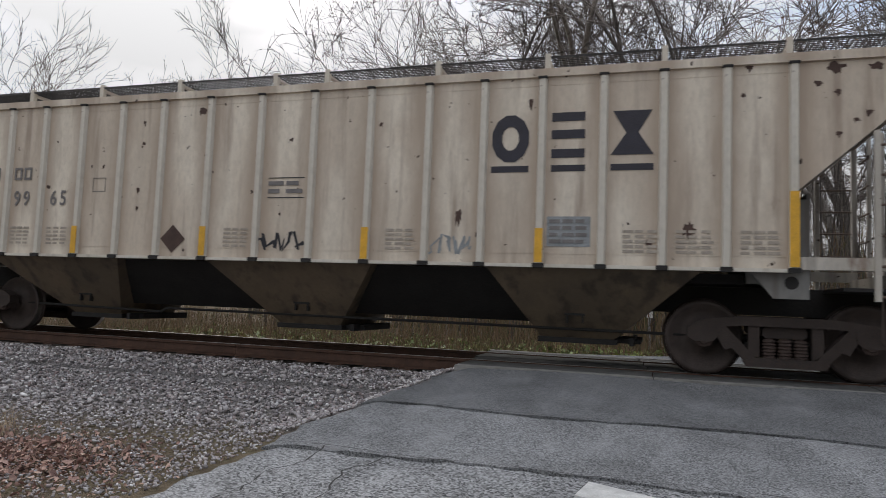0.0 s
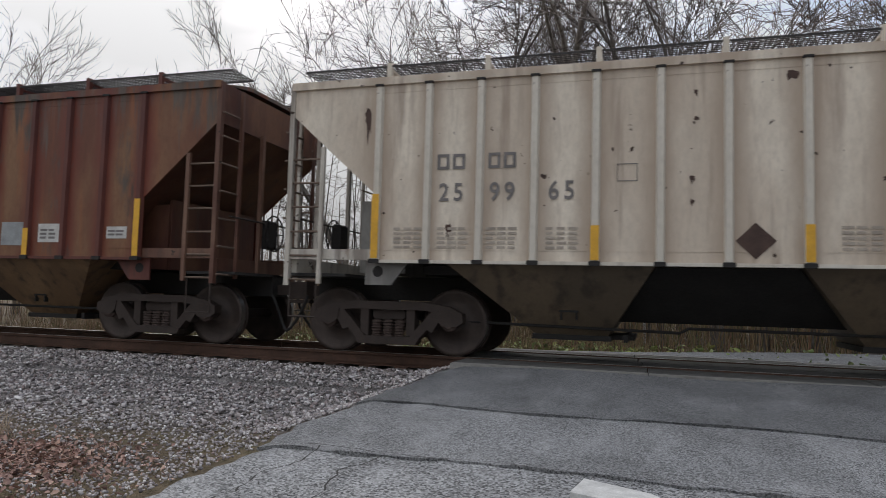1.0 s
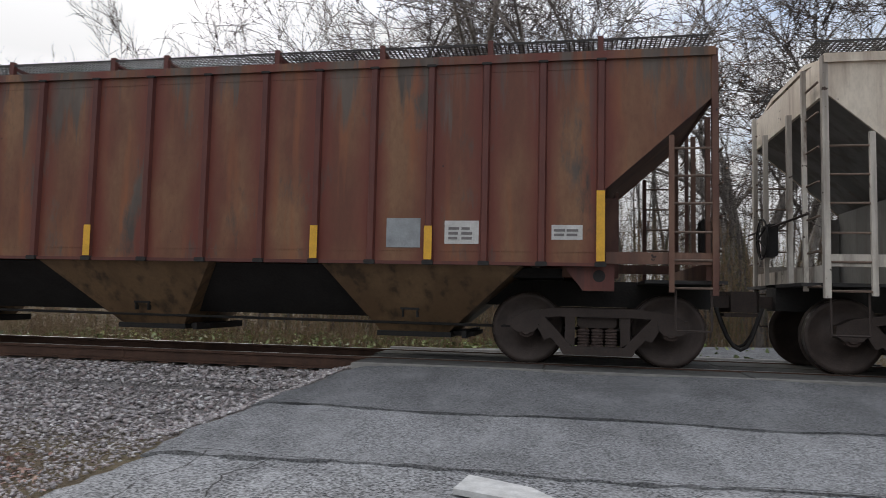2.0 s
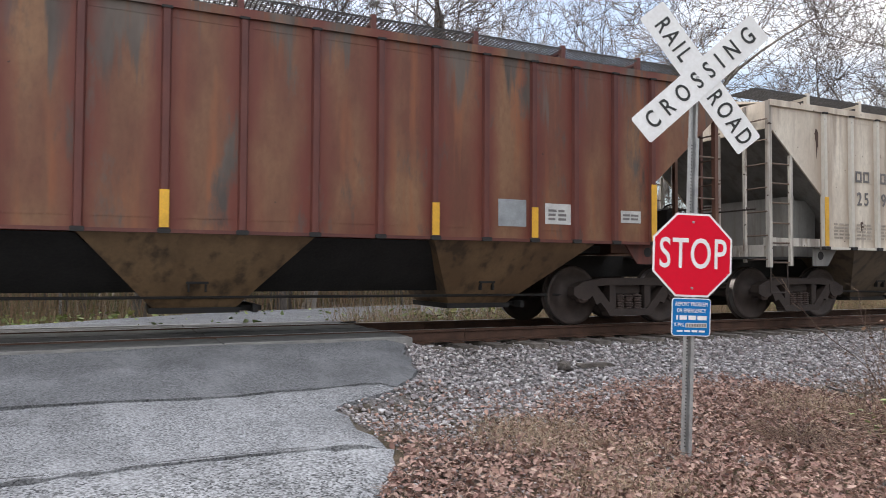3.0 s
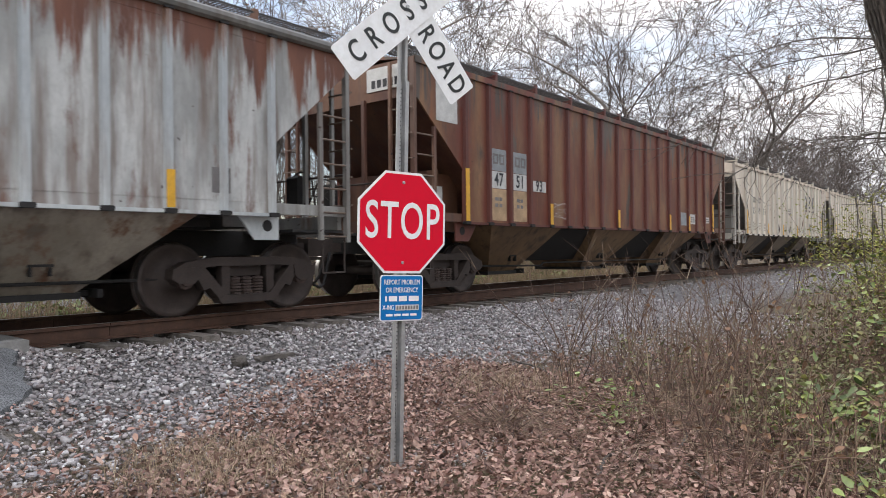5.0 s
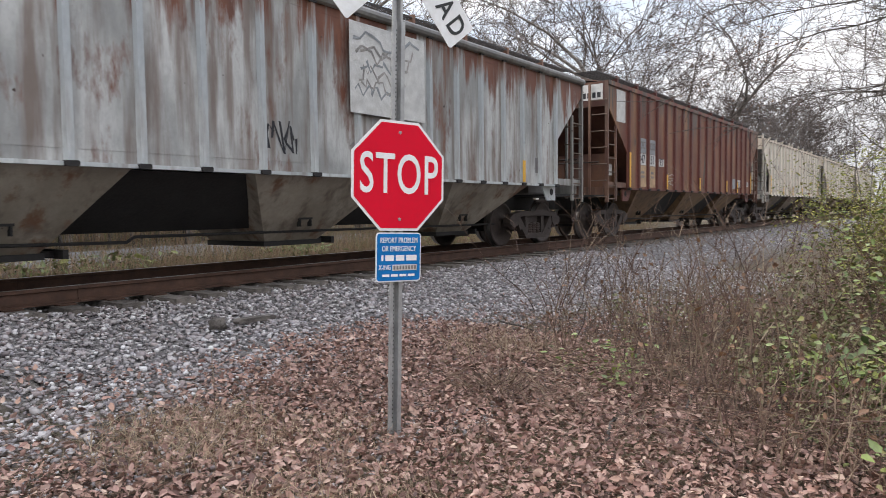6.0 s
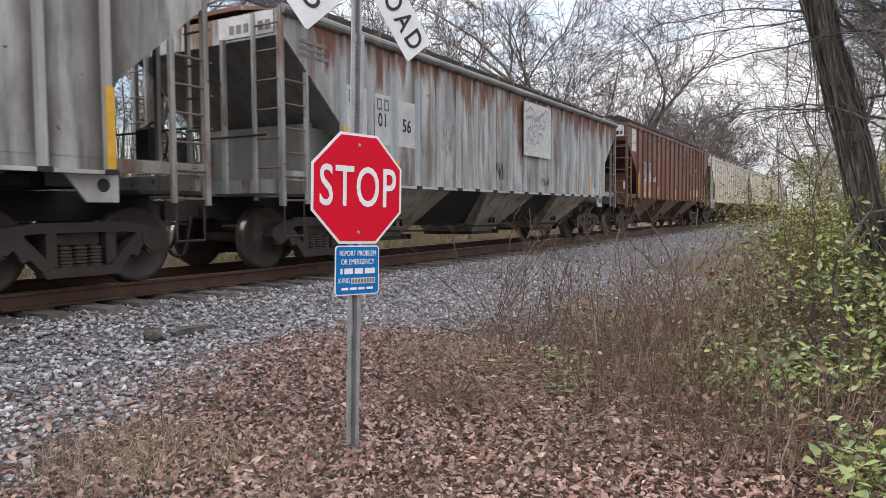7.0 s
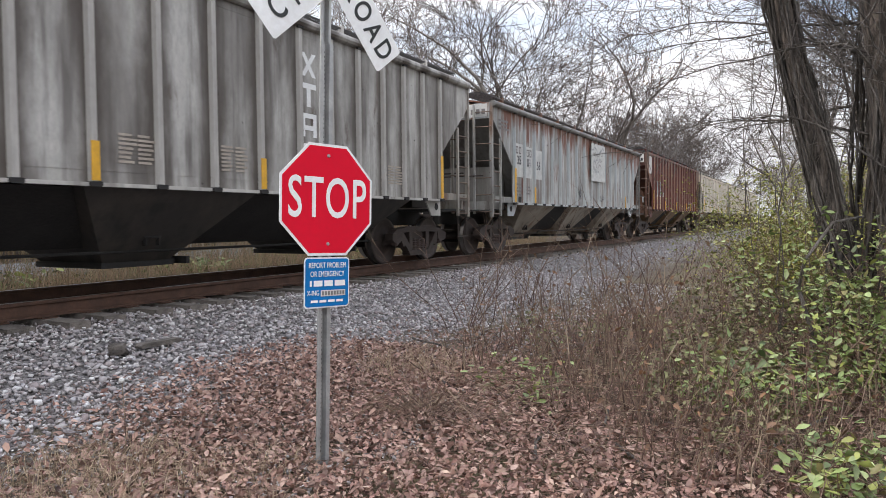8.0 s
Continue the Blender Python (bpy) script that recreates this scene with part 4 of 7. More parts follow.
P_GREY_RIB = car_paint("paint_grey_rib", (0.42, 0.45, 0.46), (0.58, 0.60, 0.59), (0.13, 0.06, 0.035), (0.22, 0.12, 0.08), (0.2, 0.17, 0.145), 0.53, 0.66, 4.7, spots=0.76, runs=0.2)
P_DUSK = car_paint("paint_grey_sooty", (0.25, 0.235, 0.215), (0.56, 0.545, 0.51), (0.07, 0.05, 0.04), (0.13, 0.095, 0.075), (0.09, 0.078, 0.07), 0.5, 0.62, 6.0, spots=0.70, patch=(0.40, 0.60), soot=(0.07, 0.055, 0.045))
P_DUSK_RIB = car_paint("paint_grey_sooty_rib", (0.42, 0.40, 0.37), (0.56, 0.54, 0.50), (0.1, 0.08, 0.06), (0.2, 0.15, 0.12), (0.18, 0.165, 0.15), 0.55, 0.75, 6.4, spots=0.78)
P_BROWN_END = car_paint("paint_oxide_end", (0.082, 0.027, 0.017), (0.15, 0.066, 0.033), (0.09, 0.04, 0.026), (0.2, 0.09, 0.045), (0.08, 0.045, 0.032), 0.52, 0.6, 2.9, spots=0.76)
P_HOP_TAN = car_paint("hopper_tan", (0.15, 0.115, 0.08), (0.2, 0.15, 0.10), (0.10, 0.055, 0.035), (0.15, 0.09, 0.05), (0.055, 0.045, 0.036), 0.5, 0.64, 1.0, spots=0.78)
P_HOP_BROWN = car_paint("hopper_grime_brown", (0.19, 0.115, 0.06), (0.27, 0.17, 0.09), (0.08, 0.035, 0.02), (0.12, 0.06, 0.03), (0.045, 0.032, 0.022), 0.5, 0.62, 2.0, spots=0.78)
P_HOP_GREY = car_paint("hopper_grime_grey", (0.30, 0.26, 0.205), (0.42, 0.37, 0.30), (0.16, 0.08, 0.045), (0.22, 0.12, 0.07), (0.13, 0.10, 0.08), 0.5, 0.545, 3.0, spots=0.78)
P_HOP_DARK = car_paint("hopper_black", (0.045, 0.04, 0.036), (0.07, 0.06, 0.05), (0.06, 0.04, 0.03), (0.08, 0.05, 0.035), (0.02, 0.02, 0.018), 0.5, 0.68, 5.0, spots=0.8)
# grime grey for gussets and chord, shade put into the colour for slope sheets
P_SLOPE_GREY = car_paint("slope_grime_shade_grey", (0.17, 0.165, 0.155), (0.25, 0.245, 0.23), (0.12, 0.07, 0.05), (0.2, 0.12, 0.08), (0.12, 0.10, 0.085), 0.5, 0.66, 5.5, spots=0.78)

P_WHITE_RIG = car_paint("rig_offwhite", (0.5, 0.46, 0.4), (0.66, 0.62, 0.55), (0.10, 0.05, 0.03), (0.2, 0.11, 0.07), (0.16, 0.13, 0.11), 0.5, 0.58, 9.0, spots=0.66)
P_GREY_RIG = car_paint("rig_grey", (0.26, 0.255, 0.24), (0.40, 0.395, 0.375), (0.10, 0.05, 0.03), (0.2, 0.11, 0.07), (0.12, 0.10, 0.085), 0.5, 0.58, 10.0, spots=0.66)

S, L = 1.72, 2.15


def build_train():
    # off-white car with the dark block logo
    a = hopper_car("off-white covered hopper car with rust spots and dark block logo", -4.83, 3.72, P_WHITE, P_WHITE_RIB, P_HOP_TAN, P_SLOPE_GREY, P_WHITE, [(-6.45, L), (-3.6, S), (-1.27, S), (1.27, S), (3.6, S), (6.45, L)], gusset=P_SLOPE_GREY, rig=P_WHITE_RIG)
    # logo: three plain dark shapes with bars below
    s = Shape()
    w = []
    for i in range(12):
        t = 2 * math.pi * (i + 0.5) / 12
        w.append((3.2 + 0.245 * math.cos(t), 2.86 + 0.31 * math.sin(t)))
    inner = [(3.2 + (x - 3.2) * 0.45, 2.86 + (z - 2.86) * 0.5) for x, z in w]
    y = -HW - 0.008
    vs = [(x, y, z) for x, z in w] + [(x, y, z) for x, z in inner]
    s.add(vs, [(i, (i + 1) % 12, (i + 1) % 12 + 12, i + 12) for i in range(12)])
    part("logo_shape", s, M_NAVY, a, "dark ring-like block")
    s = Shape()
    for z in (2.60, 2.84, 3.06):
        s.box(3.72, 4.13, y, y + 0.002, z, z + 0.11)
    part("logo_shape", s, M_NAVY, a, "dark stacked block")
    s = Shape().add([(4.46, y, 3.16), (4.92, y, 3.16), (4.76, y, 2.89), (4.94, y, 2.62), (4.44, y, 2.62), (4.62, y, 2.89)], [(0, 1, 2, 5), (5, 2, 3, 4)])
    part("logo_shape", s, M_NAVY, a, "dark hourglass block")
    for x0, x1 in ((2.96, 3.44), (3.72, 4.14), (4.44, 4.94)):
        panel(a, "logo_bar", x0, x1, 2.43, 2.51, M_NAVY)
    for x0, x1, digits in ((-5.62, -5.23, "25"), (-4.94, -4.57, "99"), (-4.21, -3.81, "65")):
        numerals(a, digits, (x0 + x1) / 2, 2.15, 0.21, M_INKGREY, 1.4)
        for k in (0, 1):
            xm = x0 + k * (x1 - x0) * 0.54
            if x0 < -4.5:
                mark_block(a, xm, xm + (x1 - x0) * 0.42, 2.46, 2.66, M_INKGREY)
    s = Shape().add([(-1.82, y, 1.75), (-1.6, y, 1.54), (-1.82, y, 1.33), (-2.03, y, 1.54)], [(0, 1, 2, 3)])
    part("placard", s, M_RUSTBOARD, a, "dark brown diamond placard")
    bars_text(a, "stencil_text", -0.26, 0.31, 2.17, 2.39, 2, M_INKGREY, seed=1, words=2)
    for z in (2.13, 2.41):
        panel(a, "stencil_line", -0.26, 0.31, z, z + 0.012, M_INK)
    panel(a, "stencil_plate", 3.69, 4.22, 1.5, 1.87, M_GREYPANEL, "teal-grey stencil plate with bars")
    bars_text(a, "stencil_text", 3.72, 4.2, 1.52, 1.85, 4, M_INKGREY, y=-HW - 0.012, seed=2)
    scrawl(a, -0.33, 0.36, 1.38, 1.68, M_INK, 3, 0.022)
    scrawl(a, 2.2, 2.75, 1.36, 1.66, M_GREYPANEL, 4)
    for x in (-6.2, -5.6, -4.95, -4.2, -0.95, 1.55, 4.6, 5.2, 5.9):
        bars_text(a, "stencil_text", x, x + 0.42, 1.42, 1.72, 5, M_SOOT, seed=int(x * 10), words=3)
    s = Shape()
    for x, z in ((-3.35, 2.26), (-3.12, 2.26)):
        s.box(x, x + 0.008, y, y + 0.002, 2.26, 2.47)
    s.box(-3.35, -3.11, y, y + 0.002, 2.46, 2.47).box(-3.35, -3.11, y, y + 0.002, 2.255, 2.265)
    part("stencil_box", s, M_INKGREY, a)
    for i, (x, z, w, h) in enumerate(STAINS):
        stain(a, x, z, w, h, M_RUSTBOARD, i)
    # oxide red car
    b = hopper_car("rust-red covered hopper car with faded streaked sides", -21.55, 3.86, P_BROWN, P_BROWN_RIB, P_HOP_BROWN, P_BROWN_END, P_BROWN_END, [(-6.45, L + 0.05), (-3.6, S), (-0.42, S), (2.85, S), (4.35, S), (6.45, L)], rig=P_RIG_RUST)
    panel(b, "patch", -7.22, -6.66, 2.93, 3.72, M_LABEL, "plain white painted patch")
    for x0, x1, digits in ((-5.68, -5.18, "47"), (-4.95, -4.47, "51")):
        numerals(b, digits, (x0 + x1) / 2, 2.075, 0.21, M_INK)
        panel(b, "stencil_panel", x0, x1, 2.24, 2.64, M_GREYPANEL, "grey panel with dark marks")
        panel(b, "stencil_panel", x0, x1, 1.92, 2.23, M_LABEL, "white panel with number bars")
        panel(b, "stencil_panel", x0, x1, 1.33, 1.91, M_TAN, "tan stencil panel")
        for k in (0, 1):
            xm = x0 + 0.07 + 0.2 * k
            mark_block(b, xm, xm + 0.16, 2.36, 2.55, M_INKGREY)
        bars_text(b, "stencil_text", x0 + 0.12, x1 - 0.1, 1.55, 1.78, 2, M_INKGREY, y=-HW - 0.012, seed=7, words=2)
    panel(b, "stencil_panel", -4.28, -3.74, 1.94, 2.15, M_LABEL, "white panel with number bars")
    numerals(b, "93", -4.01, 2.045, 0.19, M_INK)
    for k in range(4):
        scrawl(b, -3.38, -2.86, 1.42 + 0.09 * k, 1.5 + 0.09 * k, M_LABEL, 80 + k, 0.006, 14, name="chalk_mark")
    panel(b, "label_plate", 3.8, 4.24, 1.45, 1.82, M_GREYPANEL, "blue-grey plate")
    panel(b, "label_plate", 4.55, 4.98, 1.5, 1.79, M_LABEL, "white label plate")
    bars_text(b, "stencil_text", 4.6, 4.93, 1.54, 1.72, 3, M_INKGREY, y=-HW - 0.012, seed=3, words=2)
    panel(b, "label_plate", 5.87, 6.24, 1.56, 1.74, M_LABEL, "white label plate")
    bars_text(b, "stencil_text", 5.9, 6.2, 1.59, 1.7, 2, M_INKGREY, y=-HW - 0.012, seed=5, words=2)
    part("end_label", Shape().box(-7.785, -7.775, -1.45, -0.55, 3.42, 3.8), M_LABEL, b, "white board with number bars on the end")
    for i in range(6):
        part("number_bar", Shape().box(-7.79, -7.786, -1.4 + 0.13 * i, -1.31 + 0.13 * i, 3.47, 3.6), M_INK, b)
    panel(b, "label_plate", -6.95, -6.62, 1.62, 1.9, M_LABEL, "small white plate", y=-1.2)
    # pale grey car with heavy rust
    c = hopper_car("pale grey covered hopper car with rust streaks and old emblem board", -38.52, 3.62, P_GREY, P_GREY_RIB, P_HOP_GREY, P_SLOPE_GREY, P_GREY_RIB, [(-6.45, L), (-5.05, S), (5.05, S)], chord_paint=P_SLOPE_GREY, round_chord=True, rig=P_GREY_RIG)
    for x0, x1, z0, z1, digits in ((-6.36, -5.83, 1.95, 2.8, "35"), (-5.62, -5.18, 1.95, 2.77, "01"), (-4.96, -4.40, 1.95, 2.74, "56")):
        numerals(c, digits, (x0 + x1) / 2, z1 - 0.43, 0.20, M_INK)
        panel(c, "stencil_panel", x0, x1, z0, z1, M_LABEL, "white panel with number bars")
        for k in (0, 1):
            xm = x0 + 0.06 + 0.2 * k
            if x0 < -5.5:
                mark_block(c, xm, xm + 0.14, z1 - 0.26, z1 - 0.07, M_INKGREY)
    panel(c, "emblem_board", 0.22, 1.9, 2.15, 3.42, M_LABEL, "weathered white emblem board", y=-HW - 0.075)
    for k in range(7):
        scrawl(c, 0.35 + 0.1 * (k % 2), 1.2 + 0.09 * k, 2.3 + 0.13 * k, 2.62 + 0.12 * k, M_EMBLEM if k % 3 else M_GREYPANEL, 60 + k, 0.022, 12, -HW - 0.0765 - 0.001 * k, "emblem_mark")
    scrawl(c, -1.2, -0.7, 1.5, 1.95, M_INK, 12, 0.018)
    scrawl(c, 0.3, 0.8, 1.42, 1.8, M_INKGREY, 13, 0.018)
    scrawl(c, 1.4, 2.0, 1.4, 1.75, M_INK, 14, 0.015)
    bars_text(c, "stencil_text", -6.3, -5.9, 1.45, 1.8, 4, M_INKGREY, seed=21, words=2)
    bars_text(c, "stencil_text", -5.7, -5.25, 1.5, 1.75, 3, M_INKGREY, seed=22, words=2)
    panel(c, "label_plate", -6.15, -5.95, 1.3, 1.45, M_BLACK, "small black plate", y=-HW - 0.012)
    panel(c, "label_plate", 5.6, 5.85, 1.5, 1.8, M_INKGREY, "dark plate")
    part("end_label", Shape().box(-7.785, -7.775, -1.45, -0.4, 3.3, 3.6), M_LABEL, c, "white board with number bars on the end")
    for i in range(6):
        part("number_bar", Shape().box(-7.79, -7.786, -1.4 + 0.14 * i, -1.31 + 0.14 * i, 3.36, 3.48), M_INKGREY, c)
    bars_text(c, "stencil_text", -7.4, -6.75, 3.02, 3.3, 3, M_INKGREY, seed=25, words=2)
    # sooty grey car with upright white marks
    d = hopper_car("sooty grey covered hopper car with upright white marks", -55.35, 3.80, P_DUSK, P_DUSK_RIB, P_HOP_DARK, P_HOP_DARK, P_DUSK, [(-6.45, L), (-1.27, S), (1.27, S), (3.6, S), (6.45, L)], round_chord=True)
    for i, z0 in enumerate((3.02, 2.57, 2.12, 1.67)):
        s = Shape()
        x0, x1, z1, m_ = 2.15, 2.50, z0 + 0.35, 2.325
        if i == 0:
            s.add([(x0, y, z1), (x0 + 0.09, y, z1), (x1, y, z0), (x1 - 0.09, y, z0)], [(0, 1, 2, 3)])
            s.add([(x1 - 0.09, y - 0.001, z1), (x1, y - 0.001, z1), (x0 + 0.09, y - 0.001, z0), (x0, y - 0.001, z0)], [(0, 1, 2, 3)])
        elif i == 1:
            s.box(x0, x1, y, y + 0.002, z1 - 0.08, z1).box(m_ - 0.045, m_ + 0.045, y, y + 0.002, z0, z1 - 0.08)
        else:
            s.box(x0, x0 + 0.08, y, y + 0.002, z0, z1).box(x1 - 0.08, x1, y, y + 0.002, z0, z1).box(x0 + 0.08, x1 - 0.08, y, y + 0.002, z1 - 0.07, z1).box(x0 + 0.08, x1 - 0.08, y, y + 0.002, z0 + 0.1, z0 + 0.17)
        part("reporting_mark", s, M_WHITE, d, "white block mark")
    for x in (-0.95, 0.55, 3.0, 4.5):
        bars_text(d, "stencil_text", x, x + 0.5, 1.5, 1.85, 7, M_SOOT, seed=int(31 + x), words=2)
    # cars ahead, seen far off
    hopper_car("off-white covered hopper car far along the track", 12.0, 3.72, P_WHITE, P_WHITE_RIB, P_HOP_TAN, P_SLOPE_GREY, P_WHITE, [(-6.45, L), (-1.27, S), (1.27, S), (6.45, L)])
    hopper_car("pale covered hopper car at the far end of the train", 28.8, 3.72, P_WHITE, P_WHITE_RIB, P_HOP_TAN, P_SLOPE_GREY, P_WHITE, [(-6.45, L), (6.45, L)])


STAINS = [(-1.43, 3.44, 0.07, 0.06), (5.98, 3.6, 0.05, 0.03), (6.87, 3.55, 0.10, 0.07), (7.27, 3.54, 0.09, 0.05), (6.70, 3.38, 0.05, 0.035), (6.89, 3.27, 0.04, 0.03), (6.9, 2.8, 0.035, 0.03), (7.07, 2.95, 0.04, 0.025), (7.2, 3.03, 0.045, 0.03), (5.92, 3.28, 0.03, 0.03),
          (-2.45, 2.98, 0.035, 0.03), (1.42, 3.12, 0.03, 0.03), (3.45, 3.33, 0.03, 0.05), (5.72, 3.62, 0.04, 0.02), (2.55, 1.88, 0.05, 0.09), (5.35, 1.72, 0.07, 0.09), (-6.62, 3.2, 0.06, 0.16), (-2.46, 3.3, 0.03, 0.03), (-2.5, 2.28, 0.04, 0.035), (-2.5, 2.0, 0.03, 0.03), (-5.45, 1.68, 0.045, 0.08), (4.9, 1.55, 0.05, 0.05)]
M_SOOT = plain("soot_smudge", (0.43, 0.375, 0.315), 0.8, vary=0.3)
build_train()


# ---- crossing signs ----
def blade(s, length, width, angle, y0, y1):
    ca, sa = math.cos(radians(angle)), math.sin(radians(angle))
    h, w, c = length / 2, width / 2, 0.012
    pts = [(-h, -w + c), (-h + c, -w), (h - c, -w), (h, -w + c), (h, w - c), (h - c, w), (-h + c, w), (-h, w - c)]
    return s.prism([(x * ca - z * sa, x * sa + z * ca) for x, z in pts], y0, y1)


def crossing_sign(label, m, height, blades=True, stop=True):
    sign = thing("crossing_sign", label, "road sign", m)
    s = Shape()
    # channel post with flanges, and the row of holes on its web
    for z0, z1, dy in ((-0.1, height - 0.45, 0.0), (height - 0.62, height + 0.08, 0.012)):
        w = 0.043 if dy == 0 else 0.034
        s.prism_z([(-w, 0.02 + dy), (-w, 0.028 + dy), (-0.022, 0.028 + dy), (-0.014, 0.058 + dy), (0.014, 0.058 + dy), (0.022, 0.028 + dy), (w, 0.028 + dy), (w, 0.02 + dy), (0.018, 0.02 + dy), (0.010, 0.05 + dy), (-0.010, 0.05 + dy), (-0.018, 0.02 + dy)], z0, z1)
    part("post", s, M_GALV, sign, "galvanised steel channel post")
    s = Shape()
    z = 0.1
    while z < height - 0.5:
        s.box(-0.004, 0.004, 0.047, 0.0495, z, z + 0.009)
        z += 0.025
    part("post_hole", s, M_BLACK, sign.children[0])
    if blades:
        cz = height
        for ang, txts, dy in ((42.9, (("CROSSING", 0.0),), 0.0), (-50.4, (("RAIL", -0.355), ("ROAD", 0.37)), 0.006)):
            s = blade(Shape(), 1.26, 0.232, ang, -0.012 + dy, -0.009 + dy)
            b = part("blade", s.add([], []), M_WHITE, sign, "white crossbuck blade with black letters")
            b.location = (0.03, 0, cz)
            for txt, off in txts:
                mm = pose(off * math.cos(radians(ang)), -0.0145 + dy, off * math.sin(radians(ang)), 0, -ang, 0)
                lettering("letters", txt, 0.185, mm, M_SIGNINK, b, 0.74, 0.002, 1.92 if txt == "CROSSING" else 1.36)
        part("bolt", Shape().lathe([(0, -0.02), (0.012, -0.02), (0.012, -0.008)], 8), M_GALV, sign).location = (0, 0, cz)
    return sign


SIGN_M = pose(5.294, -5.907, -0.56, 0, 1.8, -17.0)


def build_signs():
    sg = crossing_sign("white crossbuck over red stop sign on a steel post", SIGN_M, 2.853)
    # stop sign: white octagon with the red one inside its rim
    def octagon(r, y0, y1):
        k = r / math.cos(math.pi / 8)
        return Shape().prism([(k * math.cos(math.pi / 8 + i * math.pi / 4), k * math.sin(math.pi / 8 + i * math.pi / 4)) for i in range(8)], y0, y1)
    plate = part("stop_plate", octagon(0.31, 0.0, 0.003), M_WHITE, sg, "red octagonal stop sign with white rim")
    plate.location = (0, -0.004, 1.525)
    part("red_face", octagon(0.295, -0.002, -0.0005), M_RED, plate)
    lettering("letters", "STOP", 0.32, pose(0, -0.0042, 0.0), M_WHITE, plate, 0.66, 0.002, 1.08)
    for z in (0.245, -0.245):
        o = part("bolt", Shape().lathe([(0, -0.008), (0.008, -0.008), (0.011, -0.001)], 8), M_GALV, plate)
        o.location = (0, 0, z)
    # blue notice below
    w, h, r = 0.152, 0.14, 0.022
    def rounded(w, h, r):
        pts = []
        for cx, cz, a0 in ((w - r, h - r, 0), (-w + r, h - r, 90), (-w + r, -h + r, 180), (w - r, -h + r, 270)):
            for i in range(4):
                a = radians(a0 + i * 30)
                pts.append((cx + r * math.cos(a), cz + r * math.sin(a)))
        return pts
    n = part("notice_plate", Shape().prism(rounded(w, h, r), 0.0, 0.003), M_WHITE, sg, "blue emergency notice with white border and letters")
    n.location = (0, -0.004, 1.065)
    part("blue_face", Shape().prism(rounded(w - 0.007, h - 0.007, r - 0.006), -0.002, -0.0005), M_BLUE, n)
    lettering("letters", "REPORT PROBLEM", 0.043, pose(0, -0.004, 0.095), M_WHITE, n, 0.72)
    lettering("letters", "OR EMERGENCY", 0.043, pose(0, -0.004, 0.047), M_WHITE, n, 0.72)
    lettering("letters", "X-ING", 0.040, pose(-0.095, -0.004, -0.058), M_WHITE, n, 0.72)
    for x0, x1 in ((-0.118, -0.105), (-0.092, -0.035), (-0.022, 0.035), (0.048, 0.12)):
        part("number_bar", Shape().box(x0, x1, -0.005, -0.0035, -0.02, 0.012), M_WHITE, n)
    part("number_field", Shape().box(-0.045, 0.122, -0.005, -0.0035, -0.076, -0.042), M_LABEL, n, "white field with worn marks")
    for i in range(8):
        part("number_bar", Shape().box(-0.038 + i * 0.02, -0.026 + i * 0.02, -0.007, -0.0055, -0.07, -0.048), M_INKGREY, n)
    s = Shape()
    for i in range(4):
        s.box(-0.11 + i * 0.057, -0.065 + i * 0.057, -0.005, -0.0035, -0.11, -0.096)
    part("notice_line", s, M_WHITE, n)
    far = crossing_sign("white crossbuck on a steel post beyond the track", pose(-0.15, 12.2, -0.5, 0, 0, -4), 3.5)
    s = Shape().box(-0.1, 0.1, -0.004, 0.0, 1.0, 1.25)
    part("notice_plate", s, M_WHITE, far, "small plate below the crossbuck")


build_signs()


